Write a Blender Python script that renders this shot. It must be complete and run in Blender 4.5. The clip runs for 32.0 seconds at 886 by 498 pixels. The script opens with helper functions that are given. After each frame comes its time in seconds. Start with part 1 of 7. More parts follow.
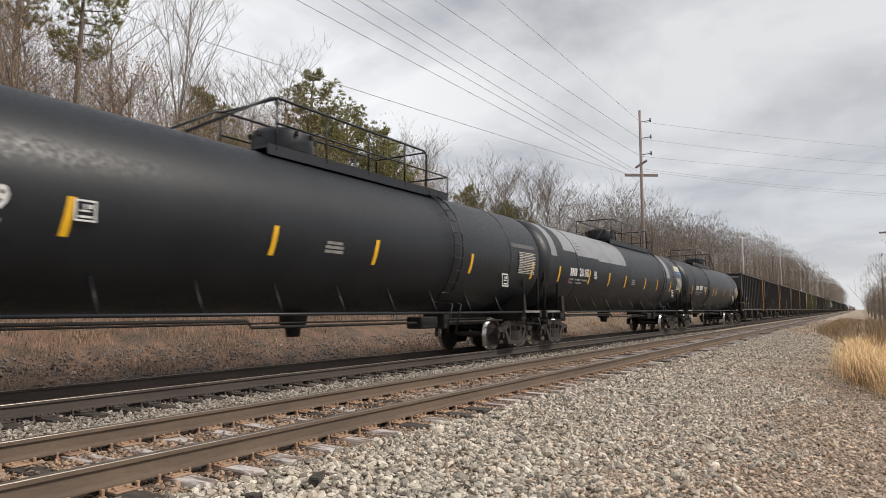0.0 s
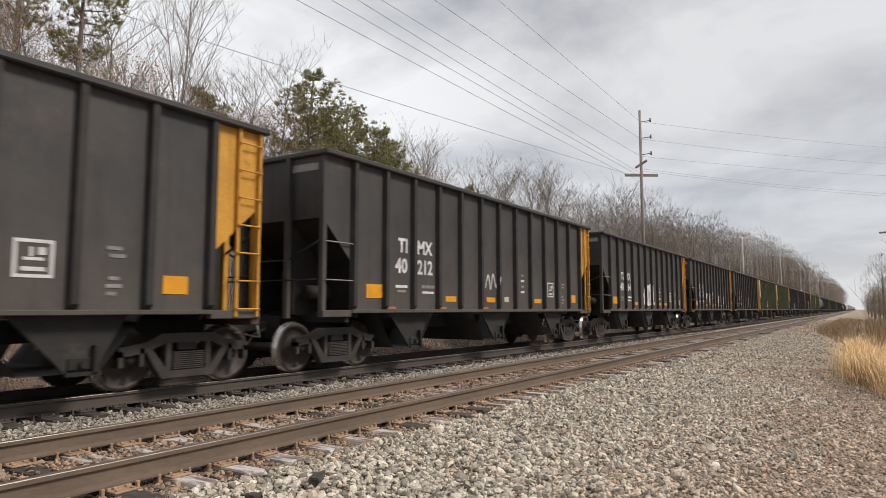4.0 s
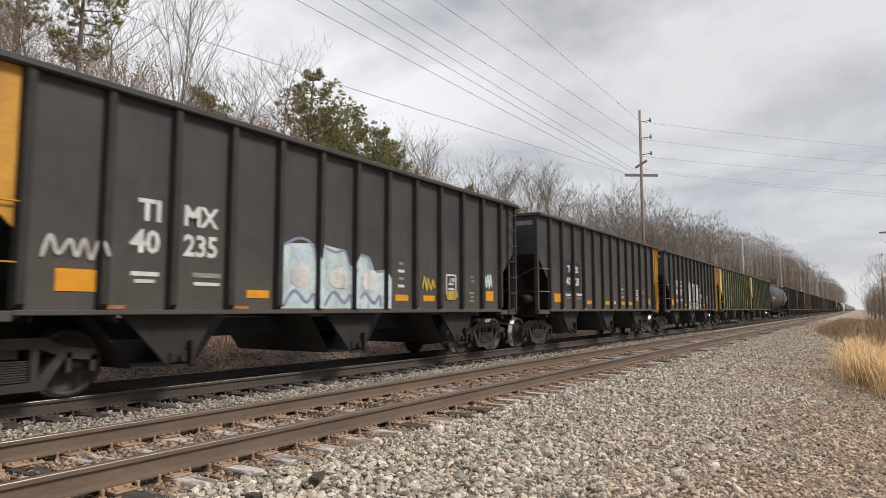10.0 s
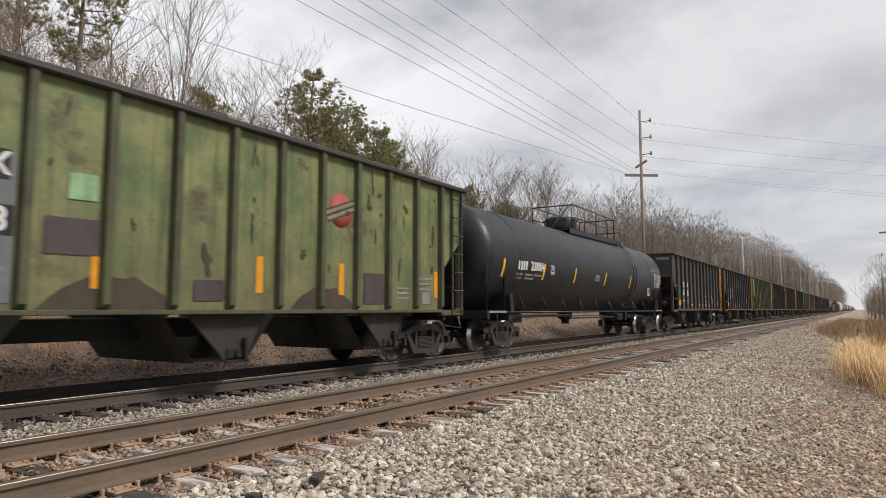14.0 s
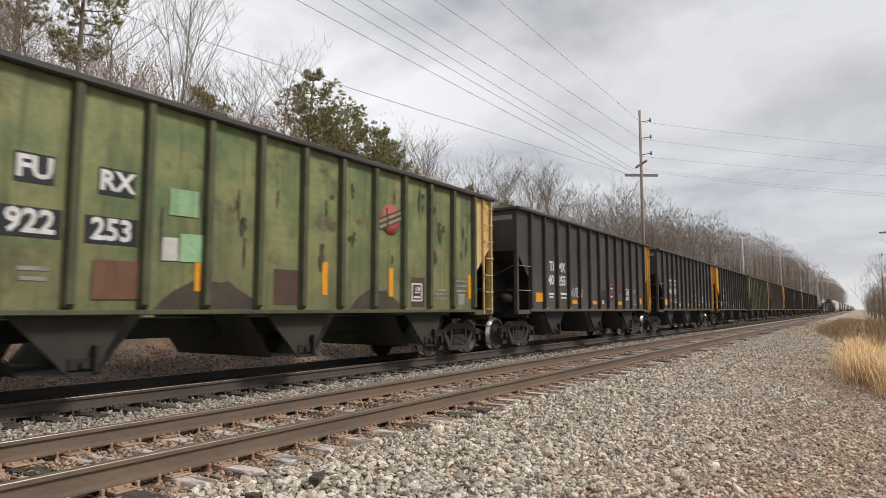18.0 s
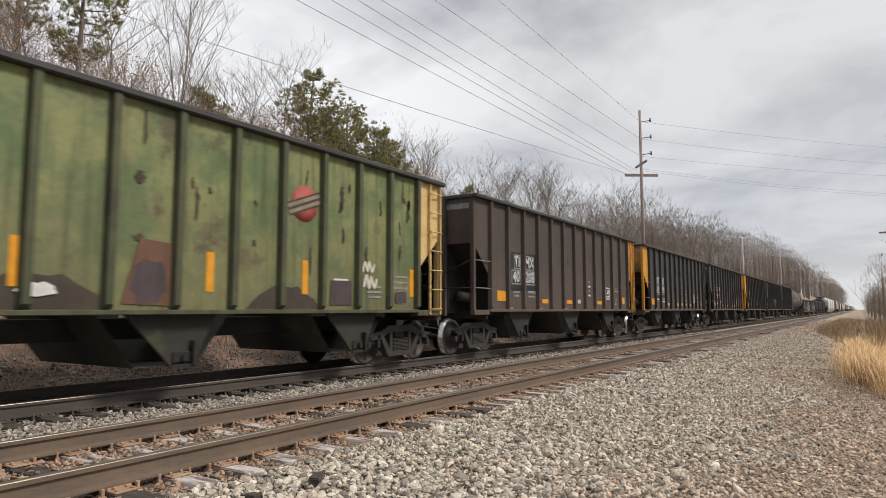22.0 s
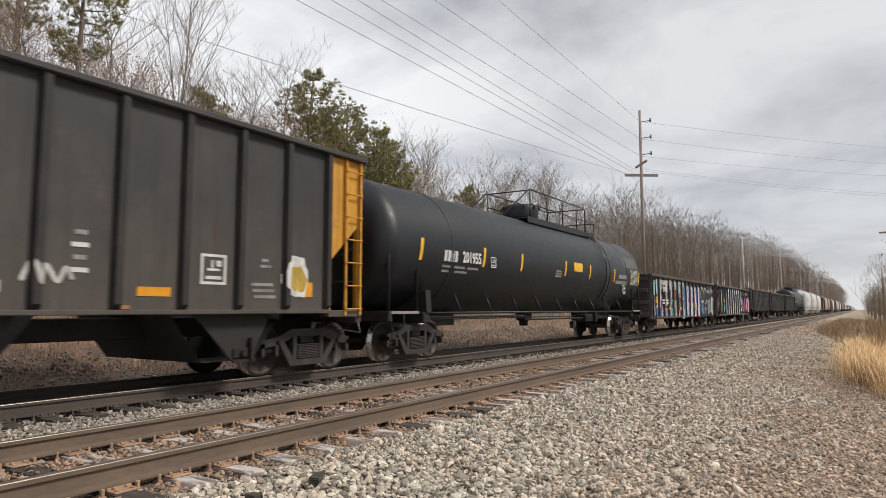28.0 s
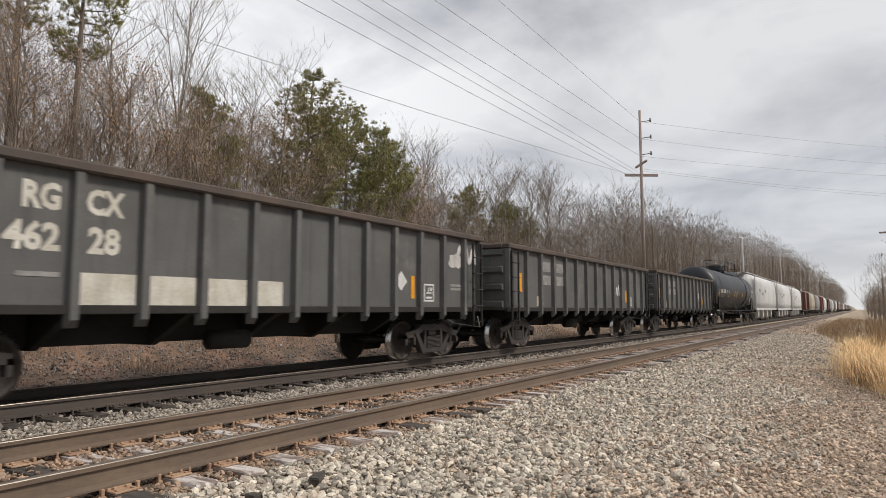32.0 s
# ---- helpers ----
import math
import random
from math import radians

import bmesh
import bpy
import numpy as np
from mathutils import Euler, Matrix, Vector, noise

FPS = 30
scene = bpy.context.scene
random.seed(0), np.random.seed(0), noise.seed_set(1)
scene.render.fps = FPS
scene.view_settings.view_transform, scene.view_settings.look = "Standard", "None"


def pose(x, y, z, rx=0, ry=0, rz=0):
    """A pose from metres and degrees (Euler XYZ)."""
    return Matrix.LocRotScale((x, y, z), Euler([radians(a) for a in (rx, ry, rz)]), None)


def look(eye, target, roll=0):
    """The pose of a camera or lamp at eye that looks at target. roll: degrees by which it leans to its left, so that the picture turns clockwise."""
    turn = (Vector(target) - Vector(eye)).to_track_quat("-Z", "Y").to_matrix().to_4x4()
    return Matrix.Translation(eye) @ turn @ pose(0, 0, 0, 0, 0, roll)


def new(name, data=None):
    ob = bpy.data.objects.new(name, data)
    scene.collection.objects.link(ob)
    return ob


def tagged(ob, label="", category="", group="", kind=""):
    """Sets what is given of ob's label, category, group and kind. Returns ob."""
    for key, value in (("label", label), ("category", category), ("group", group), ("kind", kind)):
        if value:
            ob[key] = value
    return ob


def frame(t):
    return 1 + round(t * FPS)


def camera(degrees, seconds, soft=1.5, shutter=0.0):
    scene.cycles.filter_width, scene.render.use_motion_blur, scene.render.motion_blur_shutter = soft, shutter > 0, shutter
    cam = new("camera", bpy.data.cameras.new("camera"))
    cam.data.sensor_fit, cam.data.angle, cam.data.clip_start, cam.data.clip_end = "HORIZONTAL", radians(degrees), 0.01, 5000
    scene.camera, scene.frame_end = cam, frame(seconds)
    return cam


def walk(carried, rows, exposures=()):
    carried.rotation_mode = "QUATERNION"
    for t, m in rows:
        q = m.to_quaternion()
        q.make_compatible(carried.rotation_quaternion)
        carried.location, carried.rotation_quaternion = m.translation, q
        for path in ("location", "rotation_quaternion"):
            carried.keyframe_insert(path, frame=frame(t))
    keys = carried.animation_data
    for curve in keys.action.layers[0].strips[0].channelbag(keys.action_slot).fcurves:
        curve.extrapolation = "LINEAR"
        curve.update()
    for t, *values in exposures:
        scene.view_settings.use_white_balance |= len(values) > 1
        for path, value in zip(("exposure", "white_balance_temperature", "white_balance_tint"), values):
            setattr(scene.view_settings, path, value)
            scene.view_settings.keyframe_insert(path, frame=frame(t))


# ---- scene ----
# The track runs along +x, the train stands on the left (+y) and comes towards the camera; z = 0 is the near rail's head.
EYE = (0.0, 0.0, 1.149)
YAW, PITCH = radians(32.648), radians(5.291)
AIM = (math.cos(YAW) * math.cos(PITCH), math.sin(YAW) * math.cos(PITCH), EYE[2] + math.sin(PITCH))
cam = camera(68.57, 32.0, soft=0.75, shutter=0.12)
walk(cam, [(0.0, look(EYE, AIM)), (32.0, look(EYE, AIM))])

# ---- sky and light ----
SUN_UP, SUN_TURN = radians(45), radians(160)
world = bpy.data.worlds.new("overcast_sky")
scene.world = world
world.use_nodes = True
wn, wl = world.node_tree.nodes, world.node_tree.links
wn.clear()


def wnode(kind, **kw):
    n = wn.new(kind)
    for k, v in kw.items():
        n.inputs[k].default_value = v
    return n


def sky_nodes():
    out = wn.new("ShaderNodeOutputWorld")
    bg = wnode("ShaderNodeBackground", Strength=1.0)
    sky = wn.new("ShaderNodeTexSky")
    sky.sky_type, sky.sun_disc = "NISHITA", False
    sky.sun_elevation, sky.sun_rotation = SUN_UP, SUN_TURN
    tc = wn.new("ShaderNodeTexCoord")
    sep = wn.new("ShaderNodeSeparateXYZ")
    wl.new(tc.outputs["Generated"], sep.inputs[0])
    up = wn.new("ShaderNodeMath")
    up.operation, up.inputs[1].default_value = "MAXIMUM", 0.0
    wl.new(sep.outputs["Z"], up.inputs[0])
    add = wn.new("ShaderNodeMath")
    add.operation, add.inputs[1].default_value = "ADD", 0.16
    wl.new(up.outputs[0], add.inputs[0])
    div = wn.new("ShaderNodeVectorMath")
    div.operation = "DIVIDE"
    comb = wn.new("ShaderNodeCombineXYZ")
    for k in range(3):
        wl.new(add.outputs[0], comb.inputs[k])
    wl.new(tc.outputs["Generated"], div.inputs[0])
    wl.new(comb.outputs[0], div.inputs[1])
    big = wnode("ShaderNodeTexNoise", Scale=1.05, Detail=8.0, Roughness=0.55, Distortion=0.35)
    move = wn.new("ShaderNodeVectorMath")
    move.operation = "ADD"
    move.inputs[1].default_value = (4.3, 1.9, 0.0)
    wl.new(div.outputs[0], move.inputs[0])
    wl.new(move.outputs[0], big.inputs["Vector"])
    ramp = wn.new("ShaderNodeValToRGB")
    e = ramp.color_ramp.elements
    e[0].position, e[0].color = 0.37, (0.43, 0.445, 0.485, 1)
    e[1].position, e[1].color = 0.63, (0.84, 0.845, 0.86, 1)
    mid = ramp.color_ramp.elements.new(0.5)
    mid.color = (0.655, 0.66, 0.685, 1)
    wl.new(big.outputs["Fac"], ramp.inputs[0])
    low = wn.new("ShaderNodeMapRange")
    low.inputs["From Min"].default_value, low.inputs["From Max"].default_value = 0.0, 0.30
    low.inputs["To Min"].default_value, low.inputs["To Max"].default_value = 0.75, 0.0
    wl.new(sep.outputs["Z"], low.inputs["Value"])
    haze = wn.new("ShaderNodeMix")
    haze.data_type = "RGBA"
    band = wn.new("ShaderNodeValToRGB")
    h = band.color_ramp.elements
    h[0].position, h[0].color = 0.0, (0.90, 0.895, 0.90, 1)
    h[1].position, h[1].color = 0.16, (0.60, 0.64, 0.71, 1)
    gap = band.color_ramp.elements.new(0.05)
    gap.color = (0.80, 0.805, 0.825, 1)
    wl.new(sep.outputs["Z"], band.inputs[0])
    wl.new(band.outputs[0], haze.inputs[7])
    wl.new(low.outputs[0], haze.inputs[0])
    wl.new(ramp.outputs[0], haze.inputs[6])
    dim = wn.new("ShaderNodeVectorMath")
    dim.operation = "SCALE"
    dim.inputs[3].default_value = 0.06
    wl.new(sky.outputs[0], dim.inputs[0])
    mix = wn.new("ShaderNodeMix")
    mix.data_type = "RGBA"
    mix.inputs[0].default_value = 0.93
    wl.new(dim.outputs[0], mix.inputs[6])
    wl.new(haze.outputs[2], mix.inputs[7])
    # the cloud is thinner, and so brighter, towards the far side of the line
    side = wn.new("ShaderNodeVectorMath")
    side.operation = "DOT_PRODUCT"
    side.inputs[1].default_value = (-0.12, 0.99, 0.0)
    wl.new(tc.outputs["Generated"], side.inputs[0])
    thin = wn.new("ShaderNodeMapRange")
    thin.interpolation_type = "SMOOTHSTEP"
    for key, value in (("From Min", 0.1), ("From Max", 0.85), ("To Min", 0.96), ("To Max", 1.36)):
        thin.inputs[key].default_value = value
    wl.new(side.outputs["Value"], thin.inputs["Value"])
    wl.new(thin.outputs[0], bg.inputs["Strength"])
    wl.new(mix.outputs[2], bg.inputs[0])
    wl.new(bg.outputs[0], out.inputs[0])


sky_nodes()
sun = new("sun", bpy.data.lights.new("sun", "SUN"))
sun.data.energy, sun.data.angle, sun.data.color = 2.9, radians(14), (1.0, 0.925, 0.83)
sun.matrix_basis = look((math.cos(radians(-70)) * 30, math.sin(radians(-70)) * 30, 30), (0, 0, 0))
scene.view_settings.exposure = 0.0


# ---- materials ----
def mat(name, a, b=None, rough=0.8, metal=0.0, scale=3.0, fine=40.0, bump=0.3, streak=0.0, c=None, island=0.0, spread=(0.38, 0.62), patch=(0.56, 0.68), stretch=(1, 1, 1), fine_mix=0.35, dust=None):
    """A weathered surface: base colour a drifting to b, fine grain, optional patches of c and vertical streaks."""
    m = bpy.data.materials.new(name)
    m.use_nodes = True
    t = m.node_tree
    N, Lk = t.nodes, t.links
    bs = N["Principled BSDF"]
    bs.inputs["Roughness"].default_value, bs.inputs["Metallic"].default_value = rough, metal
    tc, oi = N.new("ShaderNodeTexCoord"), N.new("ShaderNodeObjectInfo")
    mp = N.new("ShaderNodeMapping")
    mp.inputs["Scale"].default_value = stretch
    Lk.new(tc.outputs["Object"], mp.inputs[0])
    sh = N.new("ShaderNodeVectorMath")
    sh.operation = "ADD"
    tw = N.new("ShaderNodeMath")
    tw.operation, tw.inputs[1].default_value = "MULTIPLY", 37.0
    Lk.new(oi.outputs["Random"], tw.inputs[0])
    Lk.new(mp.outputs[0], sh.inputs[0])
    Lk.new(tw.outputs[0], sh.inputs[1])
    b = b or tuple(x * 0.7 for x in a)

    def noise_tex(s, detail=5.0, rgh=0.6):
        n = N.new("ShaderNodeTexNoise")
        n.inputs["Scale"].default_value, n.inputs["Detail"].default_value, n.inputs["Roughness"].default_value = s, detail, rgh
        Lk.new(sh.outputs[0], n.inputs["Vector"])
        return n

    def rng(src, lo, hi, to0=0.0, to1=1.0):
        r = N.new("ShaderNodeMapRange")
        for k, v in zip(("From Min", "From Max", "To Min", "To Max"), (lo, hi, to0, to1)):
            r.inputs[k].default_value = v
        Lk.new(src, r.inputs["Value"])
        return r.outputs[0]

    def mixc(f, x, y, kind="MIX"):
        k = N.new("ShaderNodeMix")
        k.data_type, k.blend_type = "RGBA", kind
        if isinstance(f, float):
            k.inputs[0].default_value = f
        else:
            Lk.new(f, k.inputs[0])
        for i, v in ((6, x), (7, y)):
            if isinstance(v, tuple):
                k.inputs[i].default_value = (*v, 1)
            else:
                Lk.new(v, k.inputs[i])
        return k.outputs[2]

    n1, n2 = noise_tex(scale), noise_tex(fine, 3.0)
    col = mixc(rng(n1.outputs["Fac"], *spread), a, b)
    if c:
        n3 = noise_tex(scale * 0.6 + 0.13, 8.0, 0.7)
        col = mixc(rng(n3.outputs["Fac"], *patch), col, c)
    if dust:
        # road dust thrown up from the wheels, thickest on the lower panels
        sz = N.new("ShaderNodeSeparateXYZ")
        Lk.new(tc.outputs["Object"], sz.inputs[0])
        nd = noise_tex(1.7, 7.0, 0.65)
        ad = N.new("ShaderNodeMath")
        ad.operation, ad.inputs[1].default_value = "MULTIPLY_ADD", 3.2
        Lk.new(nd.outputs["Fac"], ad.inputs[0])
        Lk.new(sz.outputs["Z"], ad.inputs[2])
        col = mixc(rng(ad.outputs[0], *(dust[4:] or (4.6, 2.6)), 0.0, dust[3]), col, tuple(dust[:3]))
    if streak:
        st = N.new("ShaderNodeMapping")
        st.inputs["Scale"].default_value = (7.0, 7.0, 0.45)
        Lk.new(sh.outputs[0], st.inputs[0])
        ns = N.new("ShaderNodeTexNoise")
        ns.inputs["Scale"].default_value, ns.inputs["Detail"].default_value = 1.0, 6.0
        Lk.new(st.outputs[0], ns.inputs["Vector"])
        col = mixc(rng(ns.outputs["Fac"], 0.52, 0.75, 0.0, streak), col, tuple(x * 0.35 for x in b))
    g = N.new("ShaderNodeValToRGB")
    g.color_ramp.elements[0].color, g.color_ramp.elements[1].color = (0.55, 0.55, 0.55, 1), (1.25, 1.25, 1.25, 1)
    g.color_ramp.elements[0].position, g.color_ramp.elements[1].position = 0.3, 0.7
    Lk.new(n2.outputs["Fac"], g.inputs[0])
    col = mixc(fine_mix, col, mixc(1.0, col, g.outputs[0], "MULTIPLY"))
    if island:
        geo = N.new("ShaderNodeNewGeometry")
        gi = N.new("ShaderNodeMapRange")
        gi.inputs["To Min"].default_value, gi.inputs["To Max"].default_value = 1.0 - island, 1.0 + island
        Lk.new(geo.outputs["Random Per Island"], gi.inputs["Value"])
        sc = N.new("ShaderNodeVectorMath")
        sc.operation = "SCALE"
        Lk.new(col, sc.inputs[0])
        Lk.new(gi.outputs[0], sc.inputs[3])
        col = sc.outputs[0]
    Lk.new(col, bs.inputs["Base Color"])
    Lk.new(rng(n2.outputs["Fac"], 0.3, 0.7, max(0.0, rough - 0.1), min(1.0, rough + 0.1)), bs.inputs["Roughness"])
    if bump:
        bp = N.new("ShaderNodeBump")
        bp.inputs["Strength"].default_value, bp.inputs["Distance"].default_value = bump, 0.01
        Lk.new(n2.outputs["Fac"], bp.inputs["Height"])
        Lk.new(bp.outputs[0], bs.inputs["Normal"])
    return m


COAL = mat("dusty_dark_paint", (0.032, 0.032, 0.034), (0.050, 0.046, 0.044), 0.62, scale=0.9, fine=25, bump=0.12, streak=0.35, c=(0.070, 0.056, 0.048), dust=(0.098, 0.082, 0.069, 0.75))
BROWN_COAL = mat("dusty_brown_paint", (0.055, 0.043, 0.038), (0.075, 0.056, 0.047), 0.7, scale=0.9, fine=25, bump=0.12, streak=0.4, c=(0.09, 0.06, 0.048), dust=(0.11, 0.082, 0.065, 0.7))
# ribs of the dark hoppers: a darker paint than the sheets between them
COALRIB = mat("grimy_rib_paint", (0.022, 0.021, 0.021), (0.036, 0.032, 0.030), 0.8, scale=2.0, fine=25, bump=0.12, streak=0.4, c=(0.05, 0.04, 0.034))
RUSTMARK = mat("rusted_dark_paint", (0.09, 0.045, 0.032), (0.06, 0.04, 0.034), 0.8, scale=3, fine=30, bump=0.15)
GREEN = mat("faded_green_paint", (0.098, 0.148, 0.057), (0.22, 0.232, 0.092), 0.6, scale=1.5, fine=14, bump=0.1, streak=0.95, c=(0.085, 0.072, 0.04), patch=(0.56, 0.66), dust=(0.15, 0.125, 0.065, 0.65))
GREENRIB = mat("grimy_green_rib_paint", (0.062, 0.064, 0.036), (0.088, 0.098, 0.048), 0.75, scale=2.0, fine=18, bump=0.15, streak=0.6, c=(0.05, 0.04, 0.03))
SCUFF = mat("dark_scuffed_paint", (0.045, 0.038, 0.022), (0.075, 0.06, 0.034), 0.85, scale=6, fine=30, bump=0.15)
SOOT = mat("brown_coal_dust", (0.052, 0.042, 0.033), (0.075, 0.058, 0.042), 0.9, scale=2, fine=30, bump=0.1)
CREAM = mat("stained_cream_paint", (0.68, 0.50, 0.22), (0.58, 0.39, 0.15), 0.6, scale=2.2, fine=20, bump=0.1, streak=0.6, c=(0.20, 0.09, 0.04), patch=(0.60, 0.72))
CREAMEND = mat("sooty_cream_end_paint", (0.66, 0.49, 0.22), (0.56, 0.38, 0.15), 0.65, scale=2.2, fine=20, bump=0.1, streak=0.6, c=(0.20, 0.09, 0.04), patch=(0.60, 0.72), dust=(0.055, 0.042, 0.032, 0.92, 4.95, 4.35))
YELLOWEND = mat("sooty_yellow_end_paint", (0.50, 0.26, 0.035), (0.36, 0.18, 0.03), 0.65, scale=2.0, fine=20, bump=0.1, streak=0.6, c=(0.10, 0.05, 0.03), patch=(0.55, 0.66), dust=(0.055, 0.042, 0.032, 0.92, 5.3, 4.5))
EMBLEM = mat("faded_red_emblem_paint", (0.42, 0.085, 0.075), (0.33, 0.075, 0.06), 0.65, scale=6, fine=30, bump=0.05, streak=0.3)
YELLOW = mat("worn_yellow_paint", (0.64, 0.32, 0.035), (0.55, 0.26, 0.03), 0.55, scale=2.0, fine=20, bump=0.1, streak=0.5, c=(0.12, 0.055, 0.03), patch=(0.60, 0.70))
TANKBLACK = mat("satin_black_tank_paint", (0.0070, 0.0092, 0.0132), (0.0112, 0.0142, 0.0192), 0.47, scale=0.7, fine=14, bump=0.03, streak=0.15, fine_mix=0.2)
TANKGREY = mat("fresh_grey_patch_paint", (0.27, 0.275, 0.29), (0.22, 0.225, 0.24), 0.4, scale=1.5, fine=20, bump=0.03)
SKYBLUE = mat("bright_blue_paint", (0.06, 0.20, 0.55), (0.05, 0.17, 0.48), 0.5, scale=4, fine=30, bump=0.0)
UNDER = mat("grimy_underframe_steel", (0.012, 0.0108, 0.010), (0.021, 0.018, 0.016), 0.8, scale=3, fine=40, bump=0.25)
TRUCKM = mat("dusty_cast_steel", (0.046, 0.039, 0.035), (0.03, 0.027, 0.025), 0.75, scale=4, fine=50, bump=0.3, c=(0.075, 0.05, 0.04))
WHEELM = mat("worn_wheel_steel", (0.045, 0.038, 0.034), (0.062, 0.048, 0.041), 0.6, 0.3, scale=5, fine=50, bump=0.2)
TREADM = mat("polished_tread_steel", (0.55, 0.54, 0.52), (0.45, 0.44, 0.43), 0.25, 0.9, scale=5, fine=60, bump=0.05)
CHUTEM = mat("dusty_chute_steel", (0.017, 0.0155, 0.0148), (0.028, 0.0245, 0.022), 0.75, scale=1.6, fine=30, bump=0.2, streak=0.4, c=(0.062, 0.053, 0.044), patch=(0.60, 0.72))
CHUTEGREEN = mat("grimy_green_chute_steel", (0.026, 0.024, 0.019), (0.04, 0.035, 0.026), 0.75, scale=1.1, fine=30, bump=0.2, streak=0.4, c=(0.085, 0.10, 0.042), patch=(0.58, 0.74))
REFLECT = mat("orange_yellow_reflector", (0.75, 0.33, 0.012), (0.66, 0.28, 0.012), 0.45, scale=6, fine=60, bump=0.0, fine_mix=0.15)
TANKREF = mat("yellow_reflective_sheet", (0.88, 0.50, 0.02), (0.78, 0.43, 0.02), 0.45, scale=6, fine=60, bump=0.0, fine_mix=0.15)
ORANGEMARK = mat("faded_orange_paint", (0.42, 0.17, 0.07), (0.34, 0.13, 0.06), 0.7, scale=6, fine=40, bump=0.0)
WHITEM = mat("white_stencil_paint", (0.70, 0.70, 0.69), (0.55, 0.55, 0.54), 0.6, scale=5, fine=40, bump=0.0, fine_mix=0.2)
DULLWHITE = mat("faded_stencil_paint", (0.30, 0.29, 0.28), (0.19, 0.185, 0.18), 0.7, scale=6, fine=40, bump=0.0)
GONDGREY = mat("weathered_grey_paint", (0.115, 0.115, 0.113), (0.085, 0.084, 0.083), 0.65, scale=0.8, fine=25, bump=0.1, streak=0.45, c=(0.16, 0.15, 0.14))
GONDRIM = mat("rusty_rim_steel", (0.095, 0.070, 0.056), (0.065, 0.052, 0.045), 0.8, scale=1.5, fine=30, bump=0.2)
GONDLIGHT = mat("bluish_grey_repaint", (0.165, 0.175, 0.19), (0.135, 0.142, 0.15), 0.65, scale=2, fine=25, bump=0.06, streak=0.4)
DULLTAN = mat("faded_tan_paint", (0.30, 0.25, 0.19), (0.22, 0.18, 0.14), 0.7, scale=6, fine=40, bump=0.0)
PALE = mat("pale_patch_paint", (0.60, 0.58, 0.52), (0.50, 0.47, 0.40), 0.6, scale=3, fine=25, bump=0.05, streak=0.3)
HOPWHITE = mat("dirty_white_car_paint", (0.62, 0.62, 0.62), (0.50, 0.50, 0.49), 0.5, scale=0.7, fine=20, bump=0.05, streak=0.45)
HOPTAN = mat("tan_car_paint", (0.42, 0.37, 0.29), (0.33, 0.28, 0.22), 0.6, scale=0.7, fine=20, bump=0.05, streak=0.4)
BOXBROWN = mat("brown_boxcar_paint", (0.11, 0.052, 0.034), (0.15, 0.07, 0.045), 0.65, scale=0.8, fine=20, bump=0.1, streak=0.4)
BOXRED = mat("red_oxide_boxcar_paint", (0.20, 0.05, 0.035), (0.16, 0.05, 0.04), 0.6, scale=0.8, fine=20, bump=0.1, streak=0.4)
BOXGREY = mat("grey_boxcar_paint", (0.26, 0.26, 0.25), (0.20, 0.20, 0.19), 0.6, scale=0.8, fine=20, bump=0.1, streak=0.4)
RAILSIDE = mat("rusty_rail_steel", (0.165, 0.120, 0.086), (0.125, 0.092, 0.069), 0.75, scale=3, fine=40, bump=0.25, stretch=(0.3, 1, 1))
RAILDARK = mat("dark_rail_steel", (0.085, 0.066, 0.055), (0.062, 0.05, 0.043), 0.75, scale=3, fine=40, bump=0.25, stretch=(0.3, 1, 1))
RAILTOP = mat("dulled_rail_head_steel", (0.33, 0.29, 0.25), (0.24, 0.20, 0.165), 0.38, 0.65, scale=2, fine=60, bump=0.05, stretch=(0.2, 1, 1))
TIEM = mat("weathered_tie_wood", (0.25, 0.19, 0.16), (0.15, 0.115, 0.098), 0.9, scale=2.5, fine=18, bump=0.6, stretch=(5, 1, 5), c=(0.57, 0.525, 0.495), patch=(0.47, 0.58))
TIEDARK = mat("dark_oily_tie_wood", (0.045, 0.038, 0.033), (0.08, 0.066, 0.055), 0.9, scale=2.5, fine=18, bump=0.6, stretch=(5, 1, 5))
PLATEM = mat("orange_rust_plate_steel", (0.42, 0.275, 0.175), (0.29, 0.18, 0.12), 0.85, scale=6, fine=60, bump=0.3)
STONEM = mat("grey_ballast_stone", (0.53, 0.475, 0.395), (0.385, 0.345, 0.29), 0.9, scale=6, fine=60, bump=0.5, island=0.62, c=(0.43, 0.325, 0.24), patch=(0.52, 0.66))
STONEPATH = mat("brownish_path_gravel", (0.545, 0.42, 0.32), (0.40, 0.31, 0.238), 0.9, scale=6, fine=60, bump=0.5, island=0.5)
STONERUST = mat("rust_stained_ballast_stone", (0.37, 0.255, 0.175), (0.28, 0.205, 0.155), 0.9, scale=6, fine=60, bump=0.5, island=0.42)
STONEMID = mat("dull_ballast_stone", (0.385, 0.34, 0.29), (0.28, 0.248, 0.215), 0.9, scale=6, fine=60, bump=0.5, island=0.55)
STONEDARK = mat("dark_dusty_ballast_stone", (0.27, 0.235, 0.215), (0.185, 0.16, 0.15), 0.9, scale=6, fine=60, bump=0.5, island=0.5)


